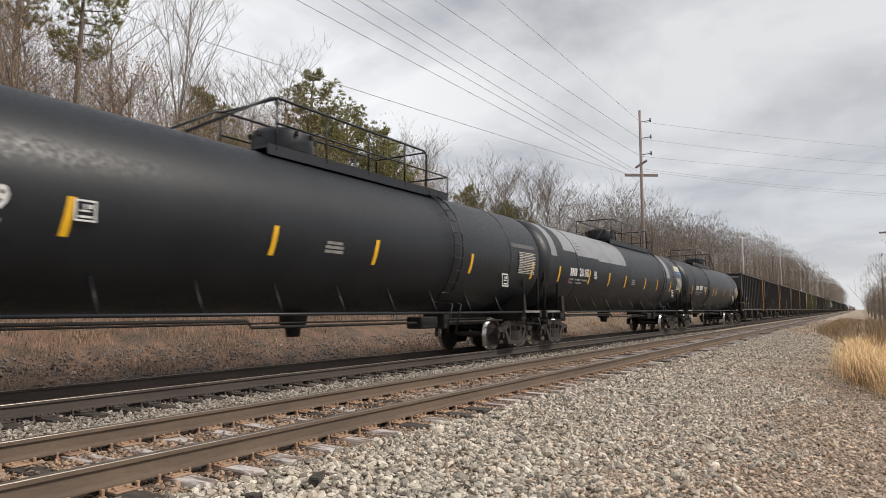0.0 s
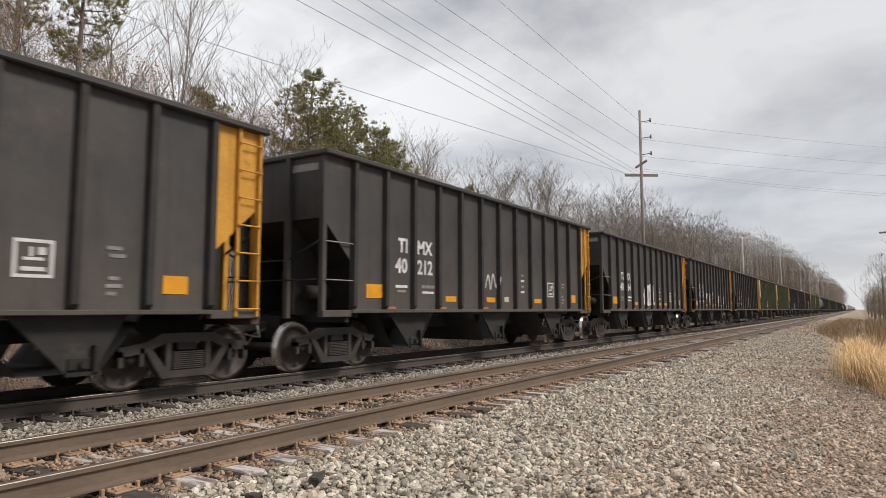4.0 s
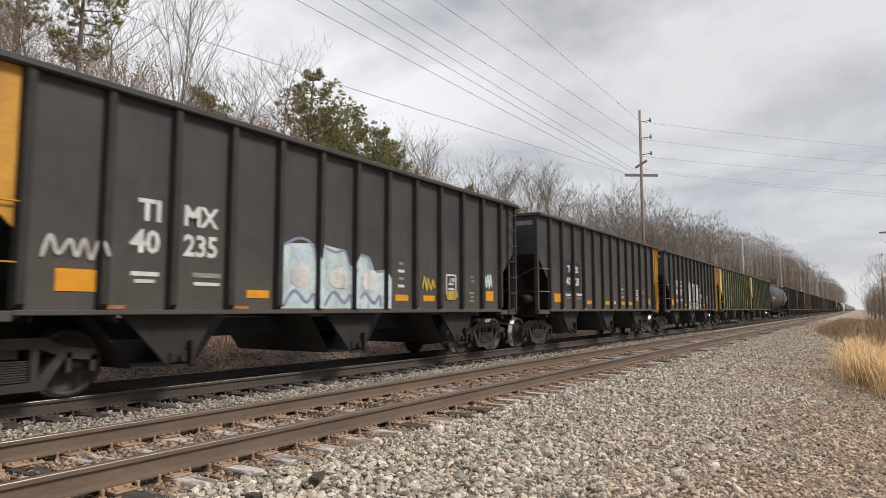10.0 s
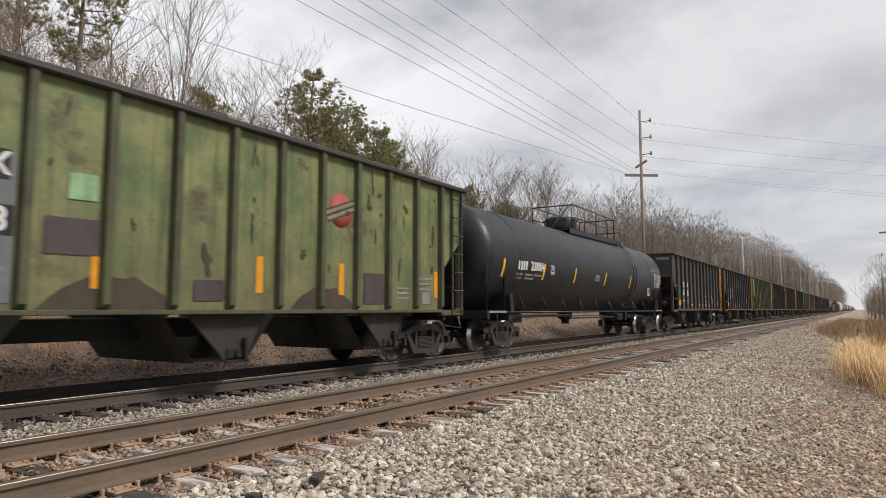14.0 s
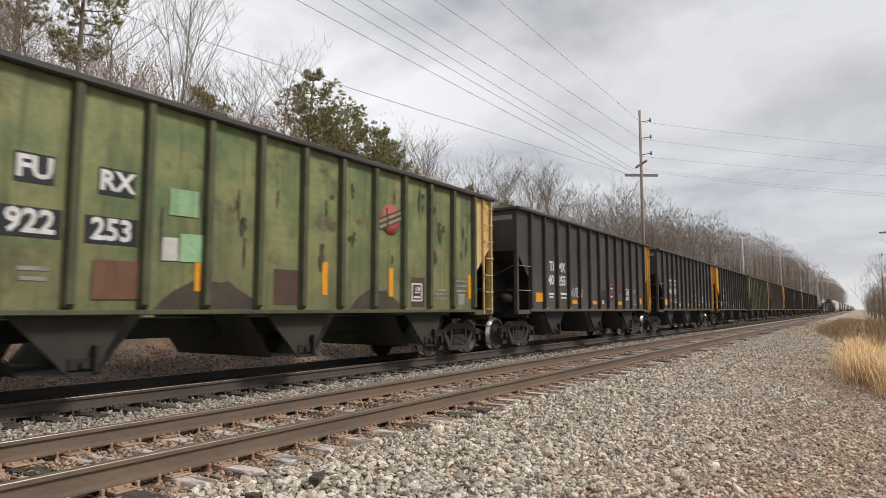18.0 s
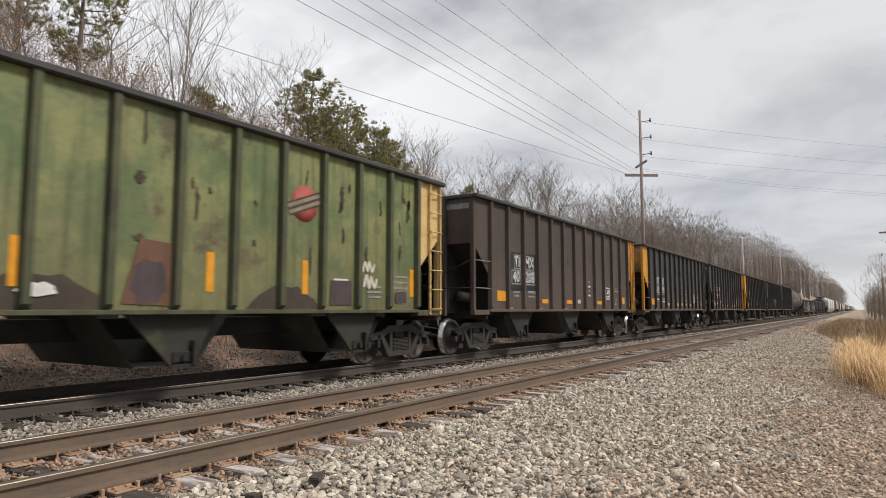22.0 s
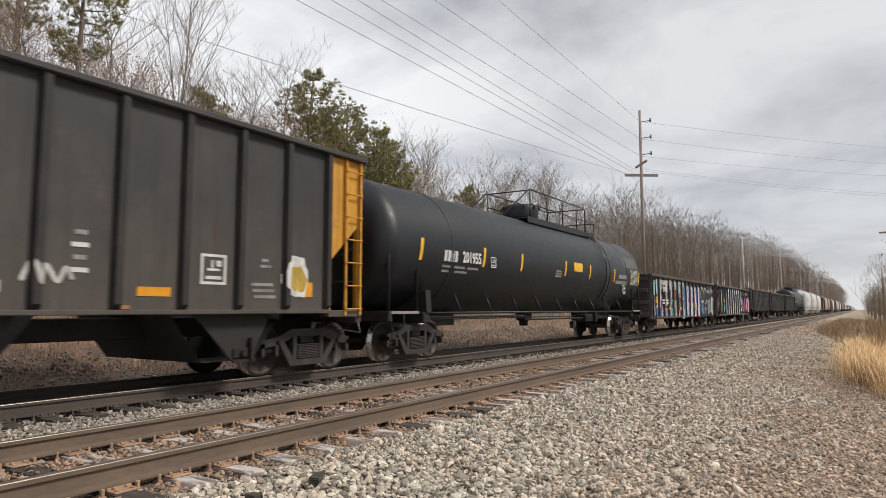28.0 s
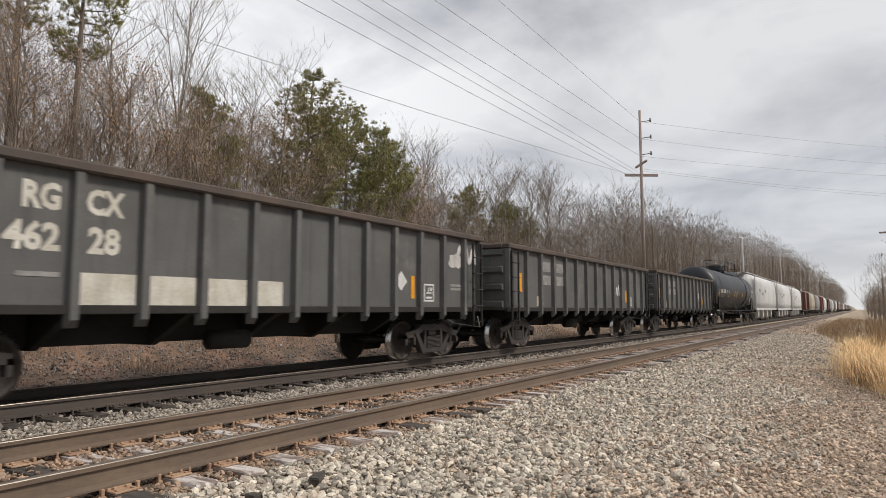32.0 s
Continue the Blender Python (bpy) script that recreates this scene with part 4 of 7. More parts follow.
def hump_shape(w, h, seed):
    """Dust heaped against the lower sheet in an arch."""
    def build():
        rs = random.Random(seed)
        pts = [(-w / 2, 0.0)] + [(w * (i / 12 - 0.5), h * math.sin(math.pi * i / 12) ** 0.8 * rs.uniform(0.88, 1.08) + 0.01) for i in range(1, 12)] + [(w / 2, 0.0)]
        s = Shape()
        s.v = [(p[0], 0, 0) for p in pts] + [(p[0], 0, p[1]) for p in pts]
        n = len(pts)
        s.f = [(i, i + 1, n + i + 1, n + i) for i in range(n - 1)]
        return s
    return build


def hop_green_marks(a, b, art=None):
    def put(car, rs):
        grey = rs.random() < 0.75
        if grey:
            mark(car, 2.35, 2.12, 0.80, 1.75, GONDLIGHT, -1.5042, "repaint_panel")
            mark(car, 3.35, 2.12, 0.80, 1.75, GONDLIGHT, -1.5042, "repaint_panel")
        for x, z, w, h in ((2.40, 2.86, 0.46, 0.36), (3.43, 2.85, 0.50, 0.36), (2.38, 2.21, 0.72, 0.36), (3.39, 2.20, 0.72, 0.36)):
            mark(car, x, z, w, h, TANKBLACK, -1.5052, "number_panel")
        word(car, "FU", 0.37, 2.40, 2.86, WHITEM, -1.511)
        word(car, "RX", 0.37, 3.43, 2.85, WHITEM, -1.511)
        word(car, a, 0.40, 2.38, 2.21, WHITEM, -1.511, squeeze=0.95)
        word(car, b, 0.40, 3.39, 2.20, WHITEM, -1.511, squeeze=0.95)
        for x, z, w, h in ((2.45, 1.66, 0.36, 0.05), (2.45, 1.54, 0.30, 0.05), (3.46, 1.64, 0.42, 0.05), (3.46, 1.52, 0.36, 0.05)):
            mark(car, x, z, w, h, DULLWHITE)
        for x in (1.52, 4.75, 7.45, 9.45, 12.7):
            mark(car, x, 1.74, 0.14, 0.60, REFLECT, name="reflector")
        data_box(car, 10.4, 1.55, 0.40)
        part("faded_emblem", lambda: smooth(Shape().lathe([(-0.002, 0.0), (-0.002, 0.33), (0.002, 0.33), (0.002, 0.0)], "y", 24)), EMBLEM, car, "faded red round emblem", at=(9.41, -1.505, 3.05), key="emblem")
        for dz, m, h in ((0.0, DULLTAN, 0.24), (0.10, SCUFF, 0.035), (-0.10, SCUFF, 0.035), (0.0, SCUFF, 0.05)):
            mark(car, 9.41 - dz * 0.35, 3.05 + dz, 0.82, h, m, -1.5075 if m is DULLTAN else -1.509, "emblem_bar", -20)
        # scrapes where the paint has gone, mostly on the upper half
        for k in range(30):
            scuff(car, RIBS[rs.choice((0, 3, 4, 5, 6, 7, 8, 9, 10, 11))] + rs.uniform(0.22, 0.78), rs.uniform(1.9, 3.75), rs.choice((0.035, 0.05, 0.07, 0.12)), rs.choice((0.10, 0.18, 0.3, 0.5)), rs.randrange(6), SCUFF, -1.5125, lean=rs.choice((0.0, 0.0, 0.12, -0.08)))
        for x, w, h in ((4.98, 1.9, 0.46), (9.0, 1.7, 0.42)):
            part("dust_stain", hump_shape(w, h, 3), SOOT, car, "brown coal-dust stain", at=(x, -1.5032, 1.175), key="hump%.1f" % w)
        for k in range(3):
            mark(car, 12.3, 1.86 - 0.12 * k, 0.5, 0.045, DULLWHITE)
            mark(car, 11.4, 1.62 - 0.10 * k, 0.44, 0.04, DULLWHITE)
        part("end_label", lambda: Shape().box(-0.003, 0.003, -0.4, 0.4, -0.09, 0.09), TANKBLACK, car, "black number strip", at=(0.024, -0.95, 3.85))
        mark(car, 12.3, 1.42, 0.3, 0.26, DULLWHITE)
        for k in range(4):
            part("rust_spot", scuff_shape(k, 0.07, 0.2), RUSTMARK, car, at=(rs.uniform(0.15, 0.85), -1.5035, rs.uniform(3.0, 3.9)), key="spot%d" % k)
        if art:
            art(car, rs)
    return put


# ---- tank cars ----
TANK_L, TANK_R, TANK_Z = 19.3, 1.53, 2.64


def tank_shell(lead):
    """A long tank with domed heads; lead: how far the front end reaches ahead of the car's origin."""
    def build():
        dome = []
        for i in range(12):
            q = math.pi / 2 * i / 11
            dome.append((0.42 + 0.60 * (1 - math.sin(q)), max(0.02, TANK_R * math.cos(q) ** 0.62)))
        mid = [(2.6, TANK_R), (2.62, TANK_R + 0.004), (7.0, TANK_R), (12.1, TANK_R), (16.48, TANK_R + 0.004), (16.5, TANK_R)]
        front = [(a - lead, r) for a, r in dome[::-1]]
        back = [(TANK_L - a, r) for a, r in dome]
        return smooth(Shape().lathe(front + mid + back, "x", 72, (0, 0, TANK_Z)))
    return build


def wrap(x0, x1, z0, z1, lift=0.006, slant=0.0, n=8):
    """A patch of paint laid round the tank's near side."""
    s = Shape()
    a0, a1 = math.asin((z0 - TANK_Z) / TANK_R), math.asin((z1 - TANK_Z) / TANK_R)
    r = TANK_R + lift
    for i in range(n + 1):
        a = a0 + (a1 - a0) * i / n
        for x in (x0, x1):
            s.v.append((x + slant * i / n, -r * math.cos(a), TANK_Z + r * math.sin(a)))
    s.f = [(2 * i, 2 * i + 1, 2 * i + 3, 2 * i + 2) for i in range(n)]
    return smooth(s)


def tank_car(u, digits, tag, scars=False, seed=0, stripes=(1.75, 5.7, 8.3, 9.4, 12.2, 15.2), placard=None, sheet=17.6, text=2.45, high=0.0, lead=0.0, dome=9.4, reach=5.1, box=2.35):
    rs = random.Random(seed)
    car = tagged(new("tank_car"), tag, "tank car", "tank cars of the train")
    part("tank_shell", tank_shell(lead), TANKBLACK, car, "satin black cylindrical tank", key="shell%.2f" % lead)
    for x in (2.61, 16.49):
        part("weld_band", lambda: smooth(Shape().lathe([(-0.03, TANK_R - 0.02), (-0.03, TANK_R + 0.012), (0.03, TANK_R + 0.012), (0.03, TANK_R - 0.02)], "x", 72, (0, 0, TANK_Z))), TANKBLACK, car, at=(x, 0, 0))
    for d, x in ((1, -lead), (-1, TANK_L)):
        t = (0, 0, 0 if d > 0 else 180)
        back = 0.65 if d < 0 else 0.0
        part("stub_sill", lambda: Shape().box(0.72, 5.2, -0.30, 0.30, 0.74, 1.05, 0.02), UNDER, car, at=(x + back, 0, 0), turn=t)
        part("bolster", lambda: Shape().box(2.15, 2.45, -1.36, 1.36, 0.86, 1.12, 0.02), UNDER, car, at=(x + back, 0, 0), turn=t)
        part("saddle", lambda: Shape().prism([(-1.40, 1.1), (1.40, 1.1), (1.36, 1.62), (1.05, 1.50), (0.55, 1.22), (0, 1.14), (-0.55, 1.22), (-1.05, 1.50), (-1.36, 1.62)], "x", 2.22, 2.42), UNDER, car, at=(x + back, 0, 0), turn=t)
        part("end_platform", lambda: Shape().box(0.72, 1.85, -1.45, 1.45, 1.08, 1.14, 0.01), UNDER, car, "steel end platform", at=(x, 0, 0), turn=t)
        part("end_sill", lambda: Shape().box(0.68, 0.80, -1.48, 1.48, 0.92, 1.14, 0.01), UNDER, car, at=(x, 0, 0), turn=t)
        part("platform_edge", lambda: Shape().box(0.75, 1.8, -1.475, -1.455, 1.075, 1.135), DULLWHITE, car, "pale scuffed edge strip", at=(x if d > 0 else x - 2.55, 0, 0))
        for y in (-1.40, 1.40):
            part("handrail", lambda: smooth(Shape().tube([(0.78, 0, 1.14), (0.78, 0, 2.34), (0.86, 0, 2.42), (1.72, 0, 2.42), (1.80, 0, 2.34), (1.80, 0, 1.14)], 0.034, 8)), UNDER, car, at=(x, y, 0), turn=t)
        part("end_handrail", lambda: smooth(Shape().tube([(0.76, -1.38, 1.14), (0.76, -1.38, 2.1), (0.76, -0.6, 2.16), (0.76, 0.6, 2.16), (0.76, 1.38, 2.1), (0.76, 1.38, 1.14)], 0.02, 8)), TANKBLACK, car, at=(x, 0, 0), turn=t)
        part("step", lambda: smooth(Shape().tube([(0.8, -1.46, 1.1), (0.8, -1.48, 0.55), (1.25, -1.48, 0.55), (1.25, -1.46, 1.1)], 0.016, 6)), UNDER, car, at=(x, 0, 0), turn=t)
        coupler(car, x + d * 0.76, -d)
    for y in (-1.40, 1.40):
        part("side_rail", lambda: smooth(Shape().tube([(1.85, 0, 1.09), (TANK_L - 1.85, 0, 1.09)], 0.03, 8)), TANKBLACK, car, at=(0, y, 0))
    for k in range(9):
        x = 3.2 + k * (TANK_L - 6.4) / 8
        part("rail_bracket", lambda: smooth(Shape().tube([(0, -1.40, 1.09), (0.0, -1.15, 1.62)], 0.022, 6)), TANKBLACK, car, at=(x, 0, 0))
    part("brake_pipe", lambda: smooth(Shape().tube([(2.4, -1.0, 0.98), (7.6, -1.0, 0.98), (7.7, -1.0, 0.86), (TANK_L - 2.4, -1.0, 0.86)], 0.028, 7).tube([(2.4, -0.6, 0.92), (TANK_L - 2.4, -0.6, 0.92)], 0.02, 6)), UNDER, car)
    part("bottom_outlet", lambda: smooth(Shape().lathe([(0.62, 0.0), (0.62, 0.14), (0.78, 0.16), (0.82, 0.26), (0.95, 0.28), (1.15, 0.30)], "z", 16, (TANK_L / 2, 0, 0))), UNDER, car)
    part("brake_gear", lambda: Shape().box(12.6, 13.3, -1.15, -0.7, 0.72, 1.0, 0.03).box(13.5, 13.7, -1.2, -0.9, 0.7, 1.08, 0.02), UNDER, car)
    # top fittings and walkway
    # the valve housing, and a railed platform that runs from it to the side ladder
    e = 1 if reach > 0 else -1
    part("manway", lambda: smooth(Shape().lathe([(4.05, 0.0), (4.05, 0.52), (4.22, 0.52), (4.23, 0.60), (4.30, 0.62), (4.62, 0.62), (4.72, 0.58), (4.78, 0.0)], "z", 28)), TANKBLACK, car, "squat round valve housing", at=(dome, 0, 0))
    for k in range(10):
        q = 0.628 * k
        part("bolt", lambda: Shape().box(-0.03, 0.03, -0.03, 0.03, 4.56, 4.66, 0.008), UNDER, car, at=(dome + 0.64 * math.cos(q), 0.64 * math.sin(q), 0))
    turn = (0, 0, 0 if e > 0 else 180)
    n = abs(reach)
    for y in (-0.54, 0.54):
        part("walkway", lambda: Shape().box(-1.1, n, -0.24, 0.24, 4.12, 4.16, 0.01), TANKBLACK, car, "top walkway grating", at=(dome, y, 0), turn=turn, key="walk%.2f" % n)
        part("walkway_edge", lambda: Shape().box(-1.1, n, -0.015, 0.015, 4.0, 4.20), TANKBLACK, car, at=(dome, y * 1.46, 0), turn=turn, key="walk_edge%.2f" % n)
        part("walkway_rail", lambda: smooth(Shape().tube([(-2.8, 0, 4.02), (-1.05, 0, 5.06), (-0.9, 0, 5.1), (n - 1.1, 0, 5.1), (n - 1.0, 0, 5.02), (n - 1.0, 0, 4.14)], 0.026, 7)), TANKBLACK, car, "bent pipe handrail", at=(dome, y * 1.46, 0), turn=turn, key="walk_rail%.2f" % n)
        part("lower_rail", lambda: smooth(Shape().tube([(-0.9, 0, 4.62), (n, 0, 4.62), (n, 0, 4.14)], 0.018, 6)), TANKBLACK, car, at=(dome, y * 1.46, 0), turn=turn, key="low_rail%.2f" % n)
        for k in range(4):
            part("rail_post", lambda: smooth(Shape().tube([(0, 0, 4.1), (0, 0, 5.1)], 0.02, 6)), TANKBLACK, car, at=(dome + e * (-0.9 + (n - 0.2) * k / 3.6), y * 1.46, 0))
    for x, z in ((dome - e * 0.9, 5.08), (dome + reach - e * 1.0, 5.08), (dome + reach, 4.62)):
        part("cross_rail", lambda: smooth(Shape().tube([(0, -0.79, 0), (0, 0.79, 0)], 0.022, 6)), TANKBLACK, car, at=(x, 0, z))

    def side_ladder():
        s = Shape()
        for x in (-0.2, 0.2):
            s.tube([(x, -1.40, 0.62), (x, -1.56, 1.3)] + [(x, -(TANK_R + 0.10) * math.cos(a), TANK_Z + (TANK_R + 0.10) * math.sin(a)) for a in [(-50 + 12 * i) * math.pi / 180 for i in range(10)]] + [(x, -0.9, 4.12)], 0.02, 6)
        for i in range(11):
            a = (-52 + 11 * i) * math.pi / 180
            y, z = -(TANK_R + 0.10) * math.cos(a), TANK_Z + (TANK_R + 0.10) * math.sin(a)
            s.tube([(-0.2, y, z), (0.2, y, z)], 0.014, 6)
        return smooth(s)

    part("ladder", side_ladder, TANKBLACK, car, "black side ladder", at=(dome + reach - e * 0.8, 0, 0))
    for x in stripes:
        part("reflector", lambda: wrap(-0.055, 0.055, 2.08 + high, 2.58 + high, 0.008, 0.05), TANKREF, car, "yellow reflective strip", at=(x, 0, 0), key="tank_stripe%.2f" % high)
    # the owner's mark as plain blocks, and the car's digits
    for k in range(4):
        part("stencil", lambda: wrap(-0.06, 0.06, 2.32, 2.58, 0.008), WHITEM, car, "white block mark", at=(text + 0.16 * k, 0, 0), key="owner_block")
    word(car, digits, 0.38, text + 1.22, 2.45, WHITEM, y=-TANK_R - 0.010, squeeze=0.82)
    for x, z, w in ((text + 0.1, 2.20, 0.4), (text + 0.7, 2.20, 0.5), (text + 1.35, 2.20, 0.55), (text + 0.1, 2.09, 0.3), (text + 0.8, 2.09, 0.6), (9.2, 2.33, 0.5), (9.2, 2.25, 0.5), (9.2, 2.41, 0.42)):
        part("stencil_line", lambda: wrap(-w / 2, w / 2, z - 0.028, z + 0.028, 0.008, n=2), DULLWHITE, car, "faded stencil line", at=(x, 0, 0), key="tl%.2f_%.2f" % (w, z))
    data_box(car, text + box, 2.42, 0.28, y=-TANK_R - 0.010)
    part("data_panel", lambda: wrap(-0.58, 0.58, 2.20, 2.86, 0.008), TANKBLACK, car, "black data panel with fine white lines", at=(sheet - 0.05, 0, 0))
    for k in range(13):
        for a, b in (((-0.54, -0.1), (-0.05, 0.54)), ((-0.54, 0.2), (0.26, 0.54)), ((-0.54, -0.3), (-0.2, 0.4)))[k % 3]:
            part("stencil", lambda: wrap(a, b, 2.22 + 0.049 * k, 2.243 + 0.049 * k, 0.011, n=1), PALE, car, at=(sheet - 0.05, 0, 0), key="dp%d_%.2f" % (k, a))
    part("repaint_strip", lambda: wrap(-1.0, 0.55, 2.94, 3.06, 0.008, n=2), GONDGREY, car, "grey repaint strip", at=(sheet - 0.05, 0, 0))
    data_box(car, 16.2, 1.98, 0.36, y=-TANK_R + 0.05)
    part("end_stencil", lambda: smooth(Shape().box(-0.003, 0.003, -0.35, 0.35, -0.06, 0.06).box(-0.003, 0.003, -0.35, 0.1, -0.2, -0.14).box(-0.003, 0.003, -0.35, 0.3, -0.32, -0.26)), DULLWHITE, car, at=(0.69, -0.85, 3.15), turn=(0, -14, 28))
    if placard:
        part("placard", lambda: wrap(-0.40, 0.40, 2.48, 2.78, 0.009), TANKREF, car, "yellow placard", at=(placard, 0, 0))
    if placard:
        part("repaint_patch", wrap(16.07, 17.95, 2.9, 3.35, 0.006, 0.1, 8), GONDGREY, car, "dull grey repaint patch")
        for x0, x1, z0, z1 in ((15.4, 16.45, 2.42, 2.58), (15.08, 16.64, 2.2, 2.33)):
            part("repaint_strip", wrap(x0, x1, z0, z1, 0.008, 0.0, 2), BOXGREY, car, "pale grey strip")
    if scars:
        part("blue_border", wrap(17.12, 18.18, 2.93, 3.14, 0.007, 0.0, 3), SKYBLUE, car, "blue border round a white strip")
        for x0, x1, z0, z1, m in ((0.35, 0.8, 2.9, 4.05, TANKGREY), (1.5, 2.75, 3.15, 4.10, TANKGREY), (2.72, 4.9, 3.05, 4.10, TANKGREY), (4.85, 8.3, 2.98, 4.08, TANKGREY), (15.0, 15.6, 2.75, 3.95, TANKGREY), (17.05, 18.15, 3.2, 3.5, PALE), (17.2, 18.1, 2.98, 3.09, HOPWHITE)):
            part("repaint_patch", wrap(x0, x1, z0, z1, 0.005, 0.25, 10), m, car, "fresh grey repaint patch")
        part("red_lamp_mark", lambda: wrap(-0.07, 0.07, 2.1, 2.2, 0.009, n=2), BOXRED, car, at=(1.9, 0, 0))
    truck(car, 2.3 - lead)
    truck(car, TANK_L - 1.65)
    car.matrix_basis = pose(u, Y_FAR, Z_FAR)
    CARS.append((car, u))
    return car


# ---- gondolas ----
GON_RIBS = [0.08] + [1.54 + 0.96 * i for i in range(14)] + [15.22]


def gondola(u, length, body, rim, z0, z1, n, tag, paint, seed, low_ribs=False):
    rs = random.Random(seed)
    car = tagged(new("gondola_car"), tag, "gondola car", "gondola cars of the train")
    L = length
    k = "gon%d_%.2f" % (seed, z0)
    for e in (-1, 1):
        part("side_sheet", lambda: Shape().box(0.0, L, min(e * 1.43, e * 1.46), max(e * 1.43, e * 1.46), z0, z1), body, car, key=k + "s%d" % e)
        part("top_rim", lambda: Shape().box(-0.04, L + 0.04, min(e * 1.38, e * 1.60), max(e * 1.38, e * 1.60), z1 - 0.04, z1 + 0.10, 0.025), rim, car, "rusty rolled top rim", key=k + "r%d" % e)
        part("bottom_sill", lambda: Shape().box(0.0, L, min(e * 1.40, e * 1.52), max(e * 1.40, e * 1.52), z0 - 0.05, z0 + 0.07, 0.01), body if not low_ribs else UNDER, car, key=k + "b%d" % e)
        spots_ = GON_RIBS if not low_ribs else [q * L / 13.45 for q in [0.08, 1.2] + [2.16 + 0.95 * i for i in range(12)] + [13.37]]
        for i, x in enumerate(spots_):
            lo = z0 - (0.22 if low_ribs and 0 < i < len(spots_) - 1 else 0.0)
            part("rib", lambda: Shape().add([(-0.09, e * 1.455, lo), (-0.055, e * 1.565, lo + 0.1), (0.055, e * 1.565, lo + 0.1), (0.09, e * 1.455, lo), (-0.09, e * 1.455, z1), (-0.055, e * 1.565, z1), (0.055, e * 1.565, z1), (0.09, e * 1.455, z1)],
                 [(0, 1, 5, 4), (1, 2, 6, 5), (2, 3, 7, 6), (3, 0, 4, 7), (0, 3, 2, 1), (4, 5, 6, 7)]), body, car, at=(x, 0, 0), key=k + "rib%d%d" % (e, lo * 100))
    part("floor", lambda: Shape().box(0.02, L - 0.02, -1.42, 1.42, z0, z0 + 0.08), UNDER, car, key=k + "fl")
    part("load", lambda: Shape().box(0.1, L - 0.1, -1.40, 1.40, z0 + 0.08, z1 - 0.35), UNDER, car, key=k + "ld")
    for d, x in ((1, 0.0), (-1, L)):
        t = (0, 0, 0 if d > 0 else 180)
        part("end_sheet", lambda: Shape().box(0.0, 0.03, -1.43, 1.43, z0, z1), body, car, at=(x, 0, 0), turn=t, key=k + "es")
        for q in range(4):
            z = z0 + 0.15 + (z1 - z0 - 0.3) * q / 3
            part("end_rib", lambda: Shape().prism([(0.0, -0.11), (-0.10, -0.06), (-0.10, 0.06), (0.0, 0.11)], "y", -1.40, 1.40), body, car, at=(x, 0, z), turn=t)
        part("end_rim", lambda: Shape().box(-0.08, 0.06, -1.38, 1.38, z1 - 0.03, z1 + 0.09, 0.02), rim, car, at=(x, 0, 0), turn=t, key=k + "er")
        part("end_sill", lambda: Shape().box(-0.12, 0.3, -1.42, 1.42, 0.88, 1.02, 0.01), UNDER, car, at=(x, 0, 0), turn=t)
        part("ladder", ladder_shape(0.42, 0.75, z1 - 0.1, 0.40, -1.60), UNDER, car, at=(x + 0.12 if d > 0 else x - 0.54, 0, 0), key=k + "lad")
        coupler(car, x, -d)
        truck(car, x + d * 1.55)
    part("center_sill", lambda: Shape().box(0.1, L - 0.1, -0.33, 0.33, 0.66, z0, 0.01), UNDER, car, key=k + "cs")
    for q in range(5):
        part("cross_bearer", lambda: Shape().prism([(-1.4, z0), (1.4, z0), (0.4, 0.62), (-0.4, 0.62)], "x", -0.06, 0.06), UNDER, car, at=(3.2 + (L - 6.4) * q / 4, 0, 0), key=k + "cb")
    part("brake_reservoir", lambda: smooth(Shape().lathe([(0, 0), (0.03, 0.16), (0.8, 0.16), (0.83, 0.0)], "x", 14, (L * 0.42, -0.8, 0.68))), UNDER, car, key=k + "br")
    paint(car, rs)
    car.matrix_basis = pose(u, Y_FAR, Z_FAR)
    CARS.append((car, u))
    return car


